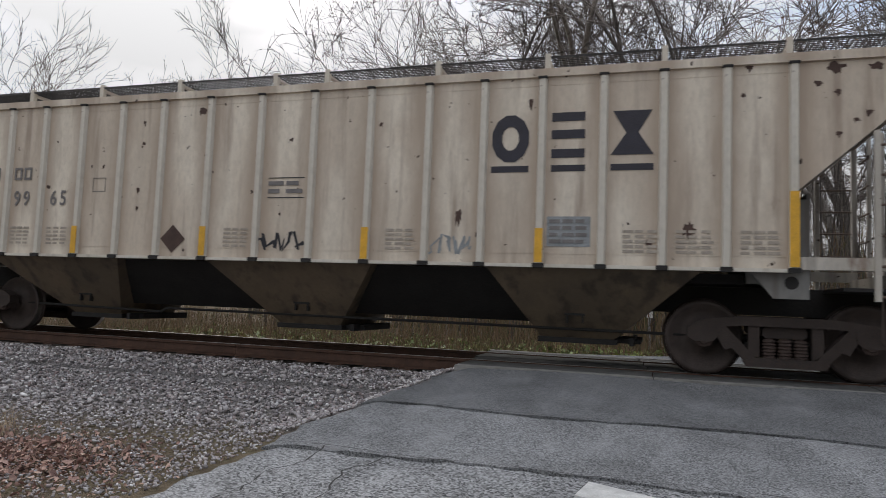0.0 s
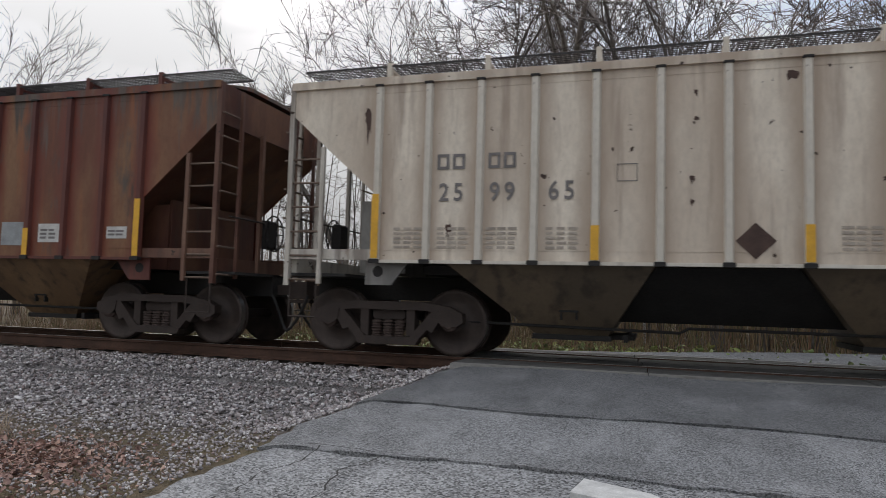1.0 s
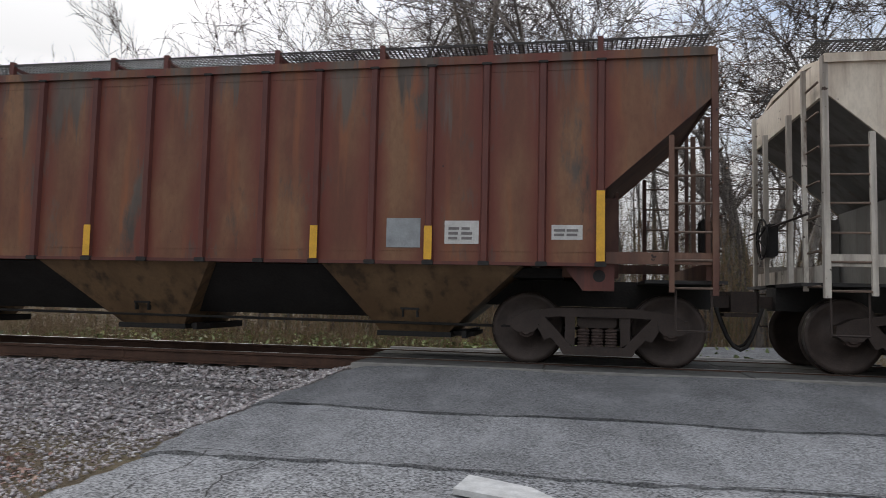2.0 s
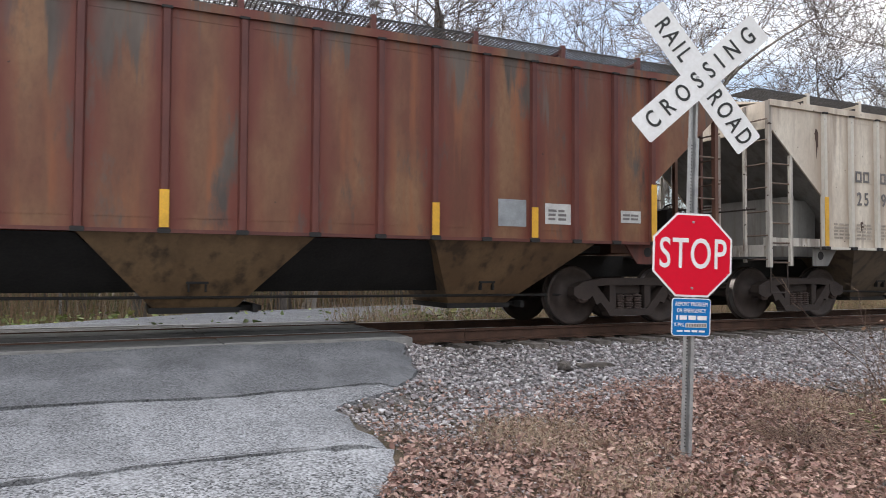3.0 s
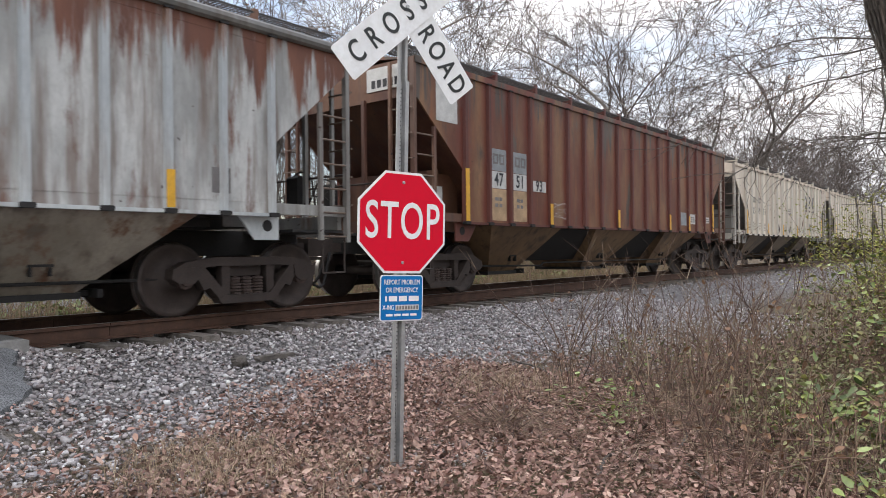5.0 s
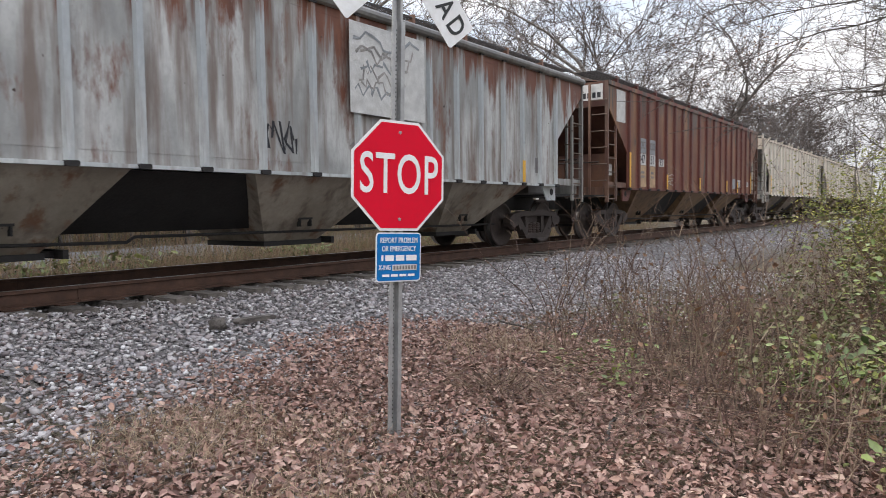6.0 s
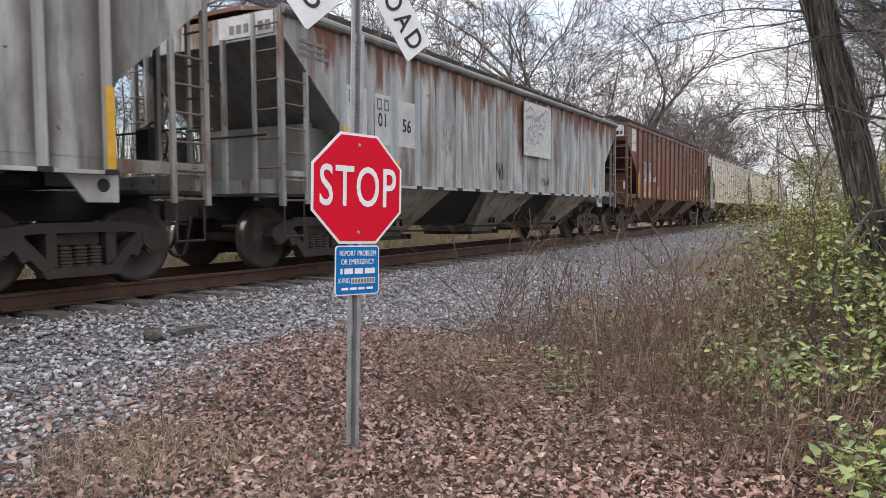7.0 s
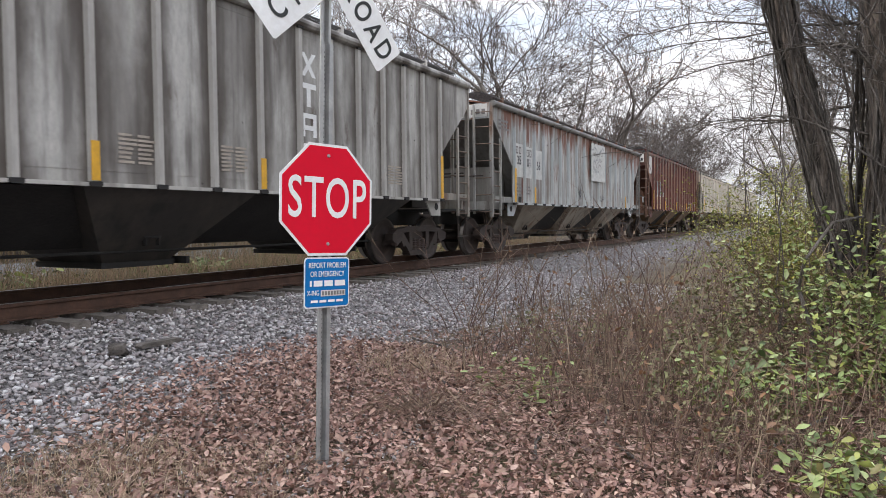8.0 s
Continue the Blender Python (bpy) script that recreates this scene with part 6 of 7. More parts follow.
# ---- leaves, grass and brush on the near side ----
def build_litter():
    rnd = np.random.RandomState(33)
    n = 92000
    x = np.concatenate([np.where(rnd.uniform(0, 1, n) < 0.7, rnd.uniform(2.9, 8.6, n), rnd.uniform(2.7, 13, n)), rnd.uniform(-12, -3.0, 9000), rnd.uniform(-30, 40, 6000)])
    y = np.concatenate([rnd.uniform(-9.8, -3.2, n), rnd.uniform(-9.5, -5.4, 9000), rnd.uniform(5, 16, 6000)])
    edge = np.interp(x, [2.7, 4.2, 5.4, 7.2, 8.5, 10.2, 13], [-4.6, -4.5, -3.7, -3.0, -3.3, -4.6, -5.5])
    p = np.where(x > 0, np.clip((edge - y) / 1.3 + 0.12, 0.09, 1), np.clip((-5.6 - y) / 1.2 + 0.1, 0.05, 1))
    # leaves blown together beside the near road edge
    x = np.concatenate([x, rnd.normal(-4.5, 0.5, 2600)])
    y = np.concatenate([y, rnd.normal(-5.85, 0.35, 2600)])
    p = np.concatenate([p, np.ones(2600)])
    # the leaves thin out behind the verge
    x = np.concatenate([x, rnd.uniform(2.9, 16, 14000)])
    y = np.concatenate([y, -9.7 - rnd.exponential(1.6, 14000)])
    p = np.concatenate([p, np.ones(14000)])
    p = np.where(y > 0, 1, p) * np.where((x > 6.3 + 0.6 * np.maximum(y + 8.6, 0)) & (y < -6.2) & (y > -30), 0.3, 1)
    keep = (off_road(x, np.clip(y, -60, 1.5)) | (rnd.uniform(0, 1, len(x)) < 0.004)) & (rnd.uniform(0, 1, len(x)) < p)
    x, y = x[keep], y[keep]
    on = ~off_road(x, np.clip(y, -60, 1.5))
    z = np.where(on, road_z(y) + 0.015, ground_z(x, y) + rnd.uniform(0.012, 0.06, len(x)))
    V, F = leaf_cloud(np.stack([x, y, z], -1), rnd.choice([0.028, 0.036, 0.044, 0.056], len(x)), rnd, 0.6)
    tagged(new("leaf_litter", big_mesh("leaf_litter", V, F, M_LEAF)), "fallen reddish-brown leaves covering the ground", "leaves", kind="stuff")
    forms = []
    for i in range(8):
        V, F = leaf_cloud([(0, 0, 0)], 0.06, rnd, 0.5)
        forms.append(big_mesh("leaf", V, F, M_LEAF))
    holder = thing("leaf_scatter", "single fallen brown leaves around the sign post", "leaves", kind="structure")
    for i in range(280):
        x, y = rnd.uniform(3.4, 7.5), rnd.uniform(-8, -4.2)
        if off_road(x, y):
            o = part("leaf", forms[i % 8], M_LEAF, holder)
            o.matrix_basis = pose(x, y, gz(x, y) + rnd.uniform(0.04, 0.08), rnd.uniform(-30, 30), rnd.uniform(-30, 30), rnd.uniform(0, 360))
    # straw and broken stems lying among the leaves
    segs = []
    for _ in range(15000):
        x, y = rnd.uniform(2.9, 10), rnd.uniform(-9.6, -4.0)
        if not off_road(x, y) or rnd.uniform() > np.clip((-3.9 - y) / 1.2, 0, 1):
            continue
        a, ln = rnd.uniform(0, 2 * np.pi), rnd.uniform(0.04, 0.2)
        p = Vector((x, y, gz(x, y) + rnd.uniform(0.03, 0.07)))
        segs.append((p, p + Vector((math.cos(a) * ln, math.sin(a) * ln, rnd.normal(0.01, 0.03))), 0.0018, 0.0003, 9))
    # long bent stems fallen across each other under the brambles
    for _ in range(1500):
        x, y = rnd.uniform(6.0, 10.5), rnd.uniform(-9.4, -6.0)
        p = Vector((x, y, gz(x, y) + rnd.uniform(0.02, 0.28)))
        a = rnd.uniform(0, 2 * np.pi)
        d = Vector((math.cos(a), math.sin(a), rnd.normal(0.15, 0.3)))
        r = rnd.uniform(0.0014, 0.0035)
        for k in range(5):
            q = p + d * rnd.uniform(0.05, 0.15)
            segs.append((p, q, r, r * (0.9 if k < 4 else 0.1), 9))
            d = (d + Vector((rnd.normal(0, 0.2), rnd.normal(0, 0.2), -0.09))).normalized()
            p = q
    tagged(new("straw_litter", big_mesh("straw_litter", *tubes(segs, 0.0013), M_STALK)), "dry straw and broken stems lying among fallen leaves", "straw", kind="stuff")
    # dry grass
    segs = []
    for cx, cy, rad, cnt, h in ((4.55, -5.0, 0.55, 700, 0.17), (5.0, -5.6, 0.4, 260, 0.13), (4.4, -6.3, 0.5, 420, 0.14), (-5.9, -6.3, 0.9, 900, 0.35), (-7.5, -5.8, 0.8, 500, 0.3), (-5.5, -5.4, 0.4, 200, 0.25), (7.6, -5.2, 0.6, 250, 0.3)):
        for _ in range(cnt):
            a, q = rnd.uniform(0, 2 * np.pi), rad * rnd.uniform(0, 1) ** 0.6
            x, y = cx + q * math.cos(a), cy + q * math.sin(a)
            p = Vector((x, y, gz(x, y)))
            d = Vector((rnd.normal(0, 0.3), rnd.normal(0, 0.3), 1)) * h * rnd.uniform(0.4, 1.1)
            mid = p + d * 0.6
            segs.append((p, mid, 0.0022, 0.0018, 9))
            segs.append((mid, mid + Vector((d.x * 1.2, d.y * 1.2, d.z * 0.3)), 0.0018, 0.0004, 9))
    tagged(new("dry_grass", big_mesh("dry_grass", *tubes(segs, 0.0014), M_DRY)), "tufts of dry straw-coloured grass", "grass", kind="stuff")
    # far side grass and weeds
    segs = []
    for _ in range(15000):
        x, y = rnd.uniform(-18, 28), rnd.uniform(3.4, 10.5)
        if off_road(x, 1.5) or y > 6:
            if 0 < x < 22 and abs(y - (5.6 + 0.4 * x)) < 3:
                continue
            p = Vector((x, y, gz(x, y)))
            d = Vector((rnd.normal(0, 0.3), rnd.normal(0, 0.3), 1)) * rnd.uniform(0.15, 0.85)
            segs.append((p, p + d, 0.006, 0.003, 9))
    for _ in range(11000):
        x, y = rnd.uniform(5.5, 34), rnd.uniform(2.5, 4.9)
        p = Vector((x, y, gz(x, y)))
        d = Vector((rnd.normal(0, 0.3), rnd.normal(0, 0.3), 1)) * rnd.uniform(0.15, 0.8)
        segs.append((p, p + d, 0.007, 0.001, 9))
    tagged(new("trackside_weeds", big_mesh("trackside_weeds", *tubes(segs, 0.004), M_WEED)), "dry tan weeds along the far side of the track", "weeds", kind="stuff")
    pts = []
    for _ in range(2600):
        x, y = rnd.uniform(-14, 0) + rnd.uniform(0, 9) * (rnd.uniform() < 0.4), rnd.uniform(4.2, 11)
        pts.append((x, y, gz(x, y) + rnd.uniform(0.02, 0.25)))
    for cx in (7.5, 9.0, 13.5, 19, 24):
        for _ in range(150):
            x, y = cx + rnd.normal(0, 0.5), 4.0 + rnd.normal(0, 0.4)
            pts.append((x, y, gz(x, y) + rnd.uniform(0.05, 0.5)))
    V, F = leaf_cloud(pts, 0.16, rnd, 0.7)
    tagged(new("green_groundcover", big_mesh("green_groundcover", V, F, M_GREEN)), "low green groundcover beyond the track", "groundcover", kind="stuff")


build_litter()


def stem(rnd, p, h, lean, segs, r=0.005, kinks=4, twigs=2):
    """One wandering dry stem with a few side twigs."""
    d = Vector((rnd.normal(0, lean), rnd.normal(0, lean), 1)).normalized()
    q = p
    tips = []
    for i in range(kinks):
        d = (d + Vector((rnd.normal(0, 0.14), rnd.normal(0, 0.14), rnd.normal(0, 0.06)))).normalized()
        nq = q + d * h / kinks
        rr = r * (1 - 0.6 * i / kinks)
        segs.append((q, nq, rr, rr * 0.85, 9))
        if i > 0:
            for _ in range(twigs):
                if rnd.uniform() < 0.6:
                    t = (d + Vector((rnd.normal(0, 0.8), rnd.normal(0, 0.8), rnd.uniform(-0.1, 0.5)))).normalized()
                    e = nq + t * h * rnd.uniform(0.1, 0.3)
                    segs.append((nq, e, rr * 0.6, rr * 0.35, 9))
                    tips.append(e)
        q = nq
    tips.append(q)
    return tips


def build_brush():
    rnd = np.random.RandomState(44)
    # dry stalks, clump by clump
    for cx, cy, rad, cnt, h, lab in ((8.2, -6.1, 0.8, 60, 0.95, "reddish"), (9.7, -6.0, 0.9, 60, 1.0, "brown"), (7.4, -7.1, 0.7, 90, 0.8, "tan"), (9.0, -7.2, 0.9, 72, 0.95, "brown"), (10.8, -7.0, 0.9, 80, 1.1, "reddish"), (6.6, -7.9, 0.6, 150, 0.5, "tan"), (12.4, -7.2, 0.8, 44, 1.1, "brown"), (7.6, -8.5, 0.7, 100, 0.5, "brown"), (8.7, -8.6, 0.7, 80, 0.7, "brown"), (7.0, -9.2, 0.6, 110, 0.4, "tan")):
        segs, leaves = [], []
        for _ in range(cnt):
            a, q = rnd.uniform(0, 2 * np.pi), rad * rnd.uniform(0, 1) ** 0.5
            x, y = cx + q * math.cos(a), cy + q * math.sin(a)
            tips = stem(rnd, Vector((x, y, gz(x, y) - 0.02)), h * rnd.uniform(0.3, 1.2), 0.2, segs, rnd.uniform(0.003, 0.008), 4, 1)
            leaves += [t for t in tips if rnd.uniform() < 0.22]
        b = thing("dry_weed_clump", lab + " dry weed stalks standing in leaf litter", "weeds", group="weed clumps by the track")
        tagged(part("dry_growth", big_mesh("dry_growth", *tubes(segs, 0.0022), M_STALK), None, b), kind="stuff")
        if leaves:
            tagged(part("seed_growth", big_mesh("seed_growth", *leaf_cloud([tuple(t) for t in leaves], 0.05, rnd, 0.8), M_ORANGE), None, b), kind="stuff")
    # bramble bushes with green leaves
    for cx, cy, rad, cnt, h, mat, ls, lab in ((7.5, -7.85, 0.3, 18, 0.42, M_GREEN, 0.066, "low green bramble with broad leaves"), (6.75, -8.42, 0.2, 4, 0.22, M_GREEN, 0.06, "low green bramble with broad leaves"), (8.1, -8.35, 0.5, 20, 0.45, M_GREEN, 0.065, "low green bramble with broad leaves"), (9.1, -8.7, 0.55, 84, 1.3, M_GREEN, 0.06, "leggy green bramble under the tree"), (8.2, -8.75, 0.4, 34, 0.8, M_GREEN, 0.06, "leggy green bramble under the tree"),
                                           (11.6, -8.1, 0.6, 70, 1.5, M_YELLOW, 0.034, "yellow-green bush with small turning leaves"), (12.9, -8.1, 0.75, 110, 1.9, M_YELLOW, 0.034, "yellow-green bush with small turning leaves"),
                                           (13.6, -9.2, 1.0, 110, 2.1, M_YELLOW, 0.034, "yellow-green bush with small turning leaves"), (16.5, -8.6, 1.0, 90, 1.9, M_YELLOW, 0.034, "yellow-green bush with small turning leaves"), (10.4, -9.4, 1.0, 90, 2.0, M_YELLOW, 0.034, "tall yellow-green shrub beside the tree"), (7.9, -7.5, 0.5, 16, 0.4, M_OLIVE, 0.05, "low olive-green weed among dry stalks"), (8.9, -7.8, 0.6, 26, 0.5, M_OLIVE, 0.05, "low olive-green weed among dry stalks"), (9.0, -6.6, 0.7, 12, 0.45, M_OLIVE, 0.045, "low olive-green weed among dry stalks"), (10.6, -7.7, 0.7, 34, 0.8, M_OLIVE, 0.055, "low olive-green weed among dry stalks"), (6.9, -7.9, 0.5, 12, 0.28, M_OLIVE, 0.045, "low olive-green weed among dry stalks"), (6.0, -8.6, 0.4, 20, 0.3, M_GREEN, 0.06, "small green weed in leaf litter"), (7.3, -6.4, 0.4, 8, 0.3, M_GREEN, 0.05, "small green weed in leaf litter")):
        segs, leaves = [], []
        for _ in range(cnt):
            a, q = rnd.uniform(0, 2 * np.pi), rad * rnd.uniform(0, 1) ** 0.5
            x, y = cx + q * math.cos(a), cy + q * math.sin(a)
            n0 = len(segs)
            tips = stem(rnd, Vector((x, y, gz(x, y) - 0.02)), h * rnd.uniform(0.5, 1.15), 0.35, segs, rnd.uniform(0.003, 0.007), 5, 2)
            for t in tips:
                for _ in range(17 if mat is M_YELLOW else 4):
                    leaves.append((t.x + rnd.normal(0, 0.085), t.y + rnd.normal(0, 0.085), t.z + rnd.normal(0, 0.075)))
            for s in segs[n0:]:
                if rnd.uniform() < (0.18 if mat is M_GREEN else 0.5):
                    leaves.append(tuple(s[1] + Vector((rnd.normal(0, 0.05), rnd.normal(0, 0.05), rnd.normal(0, 0.04)))))
        b = thing("bush", lab, "bush", group="bushes by the track")
        tagged(part("stem_tangle", big_mesh("stem_tangle", *tubes(segs, 0.0025), M_STALK), None, b), kind="stuff")
        tagged(part("leaves", big_mesh("leaves", *leaf_cloud(leaves, ls, rnd, 0.5), mat), None, b), kind="stuff")
    # bare twiggy shrubs in front of the far cars
    for cx, cy, h, cnt in ((10.5, -4.6, 1.5, 10), (12.5, -4.4, 1.6, 12), (9.2, -6.6, 1.7, 7), (15.0, -5.0, 1.8, 12)):
        segs = []
        for _ in range(cnt):
            stem(rnd, Vector((cx + rnd.normal(0, 0.25), cy + rnd.normal(0, 0.25), gz(cx, cy) - 0.02)), h * rnd.uniform(0.6, 1.1), 0.4, segs, 0.008, 6, 3)
        b = thing("bare_shrub", "leafless brown twiggy shrub by the track", "shrub")
        tagged(part("twig_tangle", big_mesh("twig_tangle", *tubes(segs, 0.0028), M_STALK), None, b), kind="stuff")


build_brush()


def build_near_tree():
    rnd = np.random.RandomState(55)
    bx, by = 9.8, -9.05
    segs = grow(71, 13, 0.20, depth=4, spread=0.7, first=0.6, wander=0.06, kids=0.6, sprays=2, sway=0.008)
    t = tree("vine_covered_tree", "large dark furrowed tree wrapped in hanging vines", segs, pose(bx, by, gz(bx, by), 0, 0, 40), M_BARK_NEAR, M_TWIG, floor=0.005, group="near trees")
    # furrowed bark shell round the lower trunk, flaring at the root
    na, nz = 44, 60
    vs, fs = [], []
    for j in range(nz + 1):
        z = -0.25 + 7.6 * j / nz
        for i in range(na):
            a = 2 * math.pi * i / na
            ridge = noise.noise(Vector((math.cos(a) * 4.5, math.sin(a) * 4.5, z * 0.9))) * 0.07 + noise.noise(Vector((math.cos(a) * 11, math.sin(a) * 11, z * 2.2))) * 0.045
            r = 0.29 - 0.010 * z + 0.16 * max(0.0, 0.5 - z) ** 1.6 + ridge
            bend = 0.04 * math.sin(z * 0.9)
            vs.append((r * math.cos(a) + bend, r * math.sin(a), z))
    for j in range(nz):
        for i in range(na):
            fs.append((j * na + i, j * na + (i + 1) % na, (j + 1) * na + (i + 1) % na, (j + 1) * na + i))
    part("bark", Shape().add(vs, fs), M_BARK_NEAR, t, "deeply furrowed bark", smooth=True)
    # second stem, leaning out over the track side
    lean_ = [(a + Vector((0.32, 0.0, 0.0)), b + Vector((0.32, 0.0, 0.0)), c, d, e) for a, b, c, d, e in grow(74, 12, 0.115, depth=4, spread=0.65, first=0.55, wander=0.07, lean=0.17, kids=0.55, sprays=2, sway=0.01)]
    turn = pose(0, 0, 0, 0, 0, 78)
    for name_, rows_, mat_ in (("side_stem", [g for g in lean_ if g[4] <= 1], M_BARK_NEAR), ("side_crown", [g for g in lean_ if g[4] > 1], M_TWIG)):
        me = big_mesh(name_, *tubes(rows_, 0.004), mat_)
        me.transform(turn)
        part(name_, me, None, t)
    vines = []
    stem_rows = [g for g in lean_ if g[4] == 0]
    for _ in range(34):
        a, r = rnd.uniform(0, 2 * np.pi), rnd.uniform(0.004, 0.013)
        q = None
        for p0_, p1_, r0_, r1_, lv in stem_rows:
            for f_ in (0.0, 0.33, 0.66):
                a += rnd.normal(0, 0.22)
                o_ = r0_ + rnd.uniform(0.005, 0.05)
                nq = turn @ (p0_ + (p1_ - p0_) * f_ + Vector((o_ * math.cos(a), o_ * math.sin(a), rnd.normal(0, 0.03))))
                if q is not None:
                    vines.append((q, nq, r, r * 0.97, 9))
                    if rnd.uniform() < 0.4:
                        e_ = nq + Vector((rnd.normal(0, 0.16), rnd.normal(0, 0.16), rnd.normal(0, 0.12)))
                        vines.append((nq, e_, 0.004, 0.003, 9))
                        vines.append((e_, e_ + Vector((rnd.normal(0, 0.12), rnd.normal(0, 0.12), rnd.normal(-0.05, 0.1))), 0.003, 0.0004, 9))
                q = nq
    for _ in range(46):
        a = rnd.uniform(0, 2 * np.pi)
        q = Vector((0.46 * math.cos(a), 0.46 * math.sin(a), 0))
        r = rnd.uniform(0.004, 0.016)
        z, turn_, out = 0.0, 0.0, 0.1
        while z < 7.2:
            nz_ = z + 0.12
            turn_ = 0.7 * turn_ + rnd.normal(0, 0.035)
            a += turn_
            out = 0.85 * out + 0.15 * rnd.uniform(0, 0.2)
            rad = 0.31 - 0.010 * nz_ + out
            nq = Vector((rad * math.cos(a) + 0.07 * math.sin(nz_ * 0.9), rad * math.sin(a), nz_))
            vines.append((q, nq, r, r * 0.98, 9))
            q, z = nq, nz_
    # boughs that arch out and droop, with bent fine twigs along them
    for _ in range(44):
        a = rnd.uniform(0, 2 * np.pi) if rnd.uniform() < 0.35 else rnd.normal(1.9, 0.6)
        q = Vector((0.2 * math.cos(a), 0.2 * math.sin(a), rnd.uniform(1.7, 6.2)))
        d = Vector((math.cos(a), math.sin(a), rnd.uniform(0.2, 1.0))).normalized()
        r = rnd.uniform(0.01, 0.026)
        for k in range(14):
            d = (d + Vector((rnd.normal(0, 0.13), rnd.normal(0, 0.13), rnd.normal(-0.05, 0.1)))).normalized()
            nq = q + d * rnd.uniform(0.14, 0.26)
            vines.append((q, nq, r, r * 0.9, 9))
            for _ in range(2):
                e = (d * 0.7 + Vector((rnd.normal(0, 0.5), rnd.normal(0, 0.5), rnd.normal(-0.05, 0.4)))).normalized()
                p_, w_ = nq, 0.0055
                for _ in range(4):
                    e = (e + Vector((rnd.normal(0, 0.22), rnd.normal(0, 0.22), rnd.normal(-0.03, 0.18)))).normalized()
                    m_ = p_ + e * rnd.uniform(0.07, 0.16)
                    vines.append((p_, m_, w_, w_ * 0.75, 9))
                    if rnd.uniform() < 0.6:
                        g_ = (e + Vector((rnd.normal(0, 0.6), rnd.normal(0, 0.6), rnd.normal(0, 0.4)))).normalized()
                        vines.append((m_, m_ + g_ * rnd.uniform(0.06, 0.16), w_ * 0.5, 0.0004, 9))
                    p_, w_ = m_, w_ * 0.75
            q, r = nq, r * 0.88
    for _ in range(40):
        a, ra = rnd.uniform(0, 2 * np.pi), rnd.uniform(0.35, 1.3)
        q = Vector((ra * math.cos(a), ra * math.sin(a), 5.2))
        stop = rnd.uniform(-0.2, 2.2)
        r = rnd.uniform(0.003, 0.008)
        while q.z > stop:
            nq = q + Vector((rnd.normal(0, 0.05), rnd.normal(0, 0.05), -rnd.uniform(0.15, 0.35)))
            vines.append((q, nq, r, r, 9))
            if rnd.uniform() < 0.25:
                vines.append((nq, nq + Vector((rnd.normal(0, 0.3), rnd.normal(0, 0.3), rnd.normal(0, 0.15))), r * 0.6, r * 0.4, 9))
            q = nq
    tagged(part("vines", big_mesh("vines", *tubes(vines, 0.0026), M_BARK), None, t, "hanging woody vines"), kind="stuff")
    for k, (x, y, h, r, ln) in enumerate(((12.4, -9.8, 7.5, 0.09, 0.0), (14.2, -9.8, 8.5, 0.11, 0.05), (17.0, -10.2, 9.5, 0.12, 0.0), (21.0, -9.8, 10, 0.12, 0.0), (25.0, -9.6, 11, 0.14, 0.0), (10.9, -10.1, 7, 0.08, 0.1), (13.0, -10.8, 10, 0.1, 0.0), (15.4, -11.2, 11, 0.12, 0.0), (18.5, -11.0, 11, 0.12, 0.0), (11.6, -11.4, 10, 0.1, 0.0), (29, -9.4, 12, 0.13, 0.0), (34, -8.8, 12, 0.13, 0.0))):
        segs = grow(90 + k, h, r, depth=3, spread=0.62, first=0.36, wander=0.13, lean=ln, kids=0.78, sprays=3)
        tree("thicket_tree", "scrubby dark bare tree in the trackside thicket", segs, pose(x, y, gz(x, y), 0, 0, 50 * k), M_BARK, M_TWIG, floor=0.004, group="thicket trees")
    # crooked fallen branch in the bushes
    pts = [(8.9, -8.35, -0.55), (8.75, -8.3, -0.1), (8.8, -8.2, 0.25), (8.6, -8.25, 0.5), (9.0, -8.45, 0.8), (9.5, -8.7, 0.85)]
    s = Shape()
    for i, (p, q) in enumerate(zip(pts, pts[1:])):
        s.tube(p, q, 0.02 - 0.002 * i, 0.018 - 0.002 * i, 7)
    tagged(part("crooked_branch", s, M_BARK), "crooked pale branch caught in the brambles", "branch")


build_near_tree()


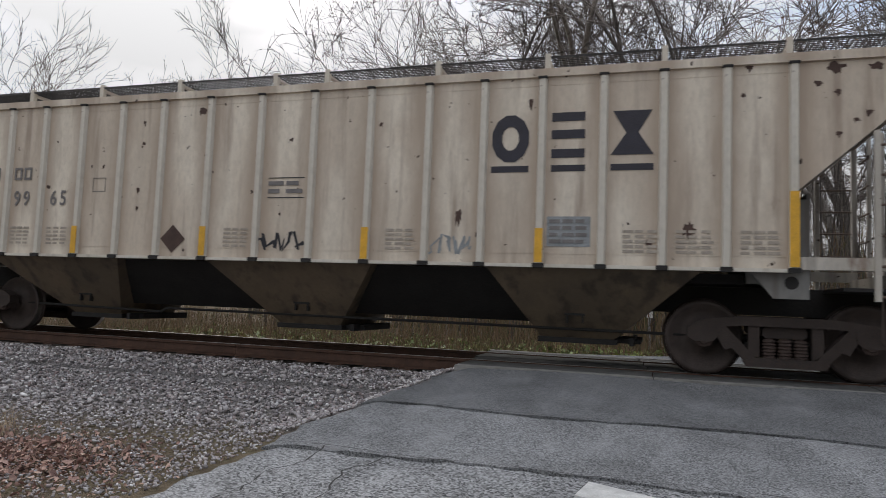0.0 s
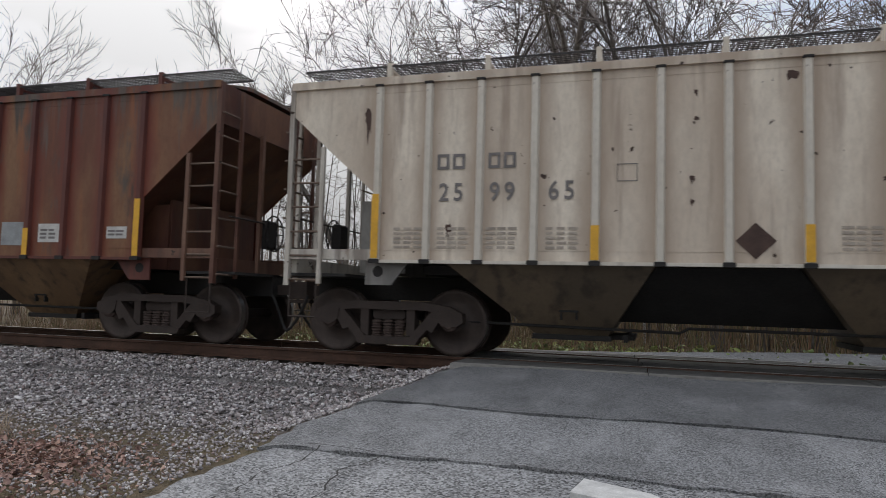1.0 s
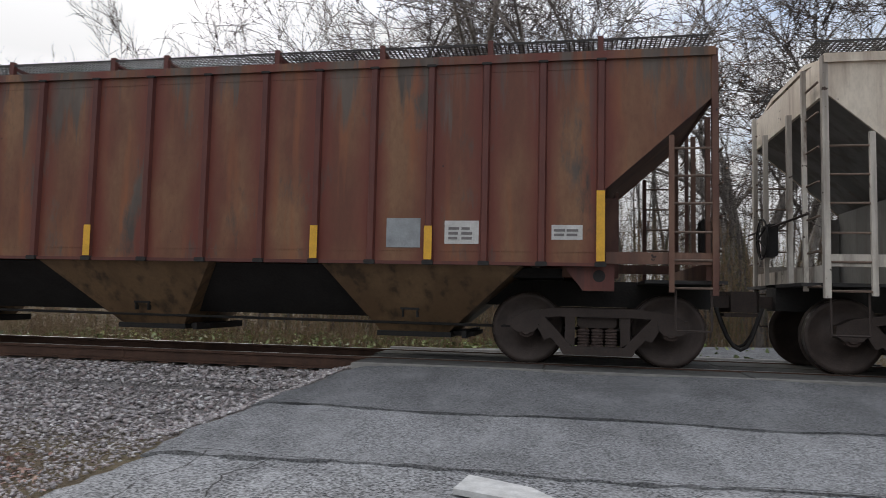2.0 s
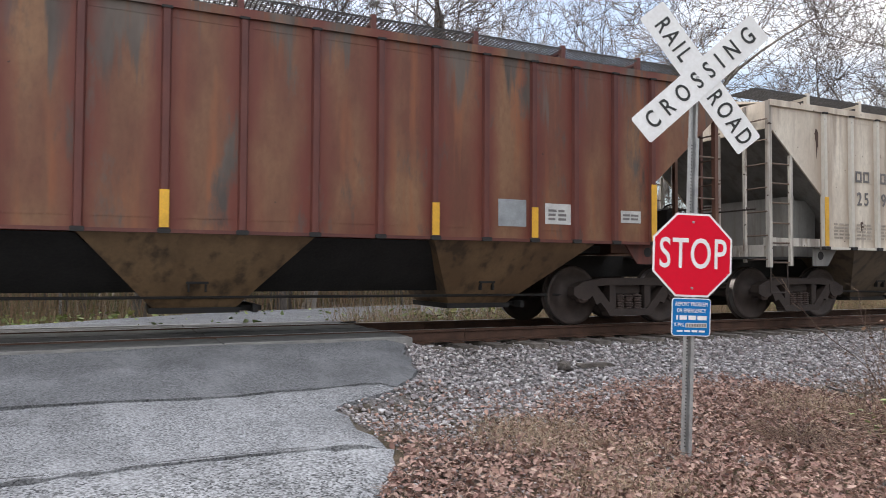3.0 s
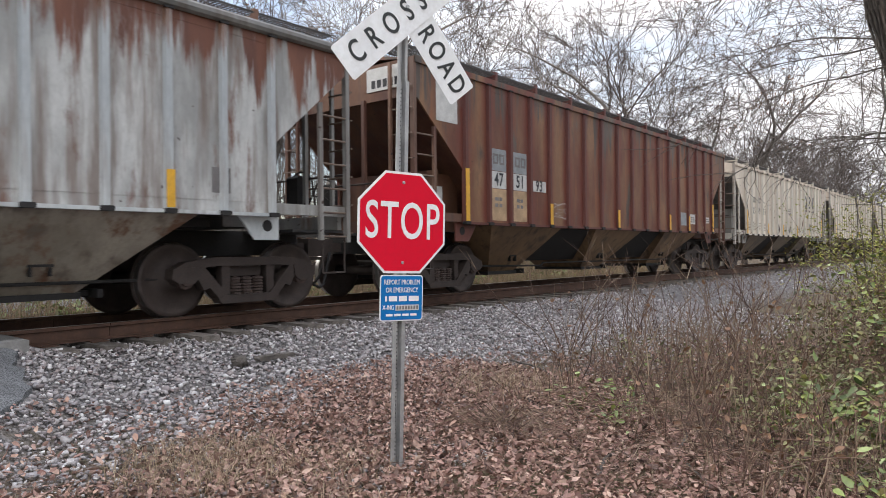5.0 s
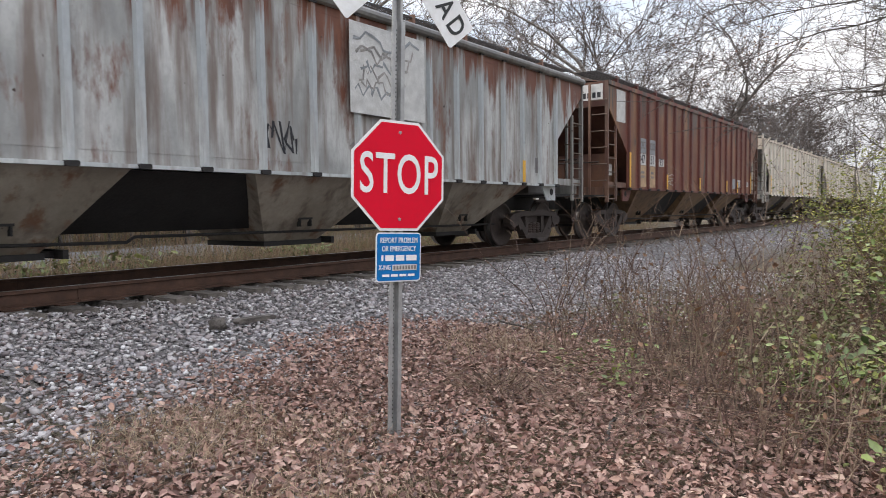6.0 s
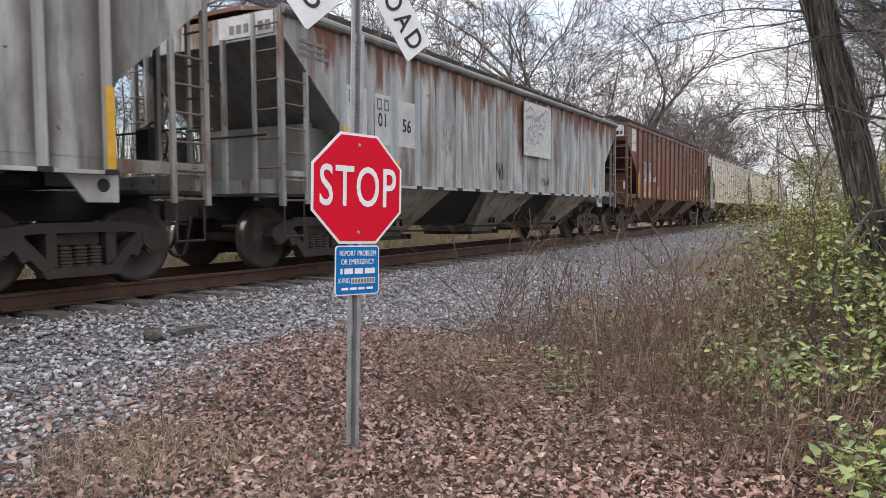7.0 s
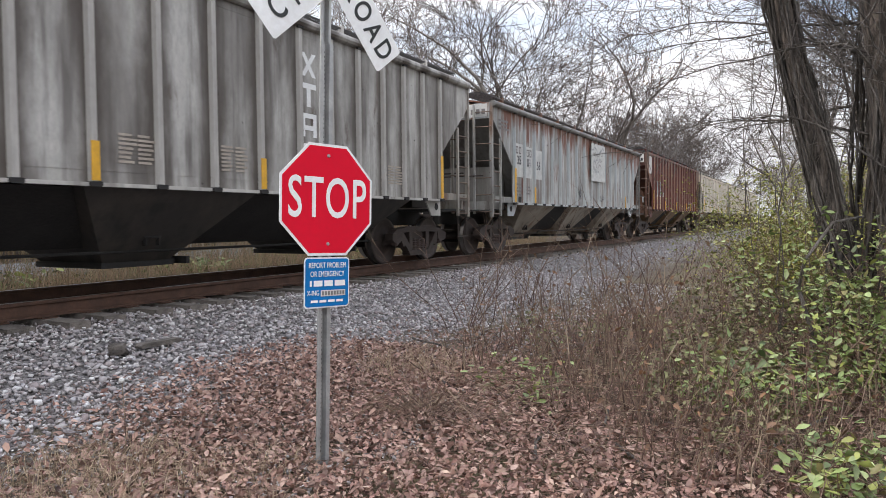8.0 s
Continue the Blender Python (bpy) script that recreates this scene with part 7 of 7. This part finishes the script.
def build_ground_details():
    rnd = np.random.RandomState(66)
    for x, y, rz, ln in ((6.1, -7.5, 25, 1.1), (6.7, -8.0, -35, 0.9), (7.0, -6.2, 60, 0.7), (5.9, -6.9, 5, 0.6), (8.3, -5.3, 40, 1.0)):
        pts, d = [Vector((0, 0, 0.03))], Vector((1, 0, 0.06))
        for i in range(6):
            pts.append(pts[-1] + d * ln / 6)
            d = (d + Vector((0, rnd.normal(0, 0.2), rnd.normal(0, 0.05)))).normalized()
        o = new("fallen_branch", Shape().sweep([tuple(p) for p in pts], 0.011, 6).mesh("fallen_branch", M_BARK, True))
        o.matrix_basis = pose(x, y, gz(x, y), 0, 0, rz)
        tagged(o, "thin fallen branch lying in the leaves", "branch")
    # flattened dead tuft
    segs = []
    for _ in range(160):
        a = rnd.uniform(0, 2 * np.pi)
        p = Vector((rnd.normal(0, 0.08), rnd.normal(0, 0.08), 0))
        d = Vector((math.cos(a), math.sin(a), rnd.uniform(0.2, 0.9))) * rnd.uniform(0.1, 0.28)
        segs.append((p, p + d, 0.004, 0.003, 1))
        segs.append((p + d, p + d + Vector((d.x, d.y, -d.z * 0.6)), 0.003, 0.0015, 1))
    o = new("dead_tuft", big_mesh("dead_tuft", *tubes(segs, 0.0022), M_STALK))
    o.matrix_basis = pose(6.5, -5.85, gz(6.5, -5.85))
    tagged(o, "matted dead brown tuft among fallen leaves", "weeds", kind="stuff")
    # thin stalk with a pale seed head
    segs = [(Vector((0, 0, 0)), Vector((0.02, 0.03, 0.22)), 0.004, 0.0035, 1), (Vector((0.02, 0.03, 0.22)), Vector((0.0, 0.02, 0.44)), 0.0035, 0.003, 1)]
    f = thing("seed_stalk", "thin dry stalk with a pale seed head", "weeds", pose(4.9, -4.75, gz(4.9, -4.75)))
    part("stalk", big_mesh("stalk", *tubes(segs, 0.003), M_STALK), None, f)
    part("seed_head", Shape().lathe([(0, -0.02), (0.015, -0.01), (0.018, 0.005), (0, 0.02)], 8), M_LABEL, f).location = (0.0, 0.02, 0.45)


build_ground_details()


# ---- movement ----
def motions():
    for kind, ob, at in MOVERS:
        if kind == "car":
            walk(ob, [(t, pose(at + SPEED * t, 0, 0)) for t in (0, 2, 4, 6, 8)])
        else:
            turn = math.degrees(SPEED / WHEEL_R)
            step = 1 / 15
            walk(ob, [(i * step, pose(at, 0, WHEEL_R + 0.003, 0, turn * i * step, 0)) for i in range(121)])


motions()
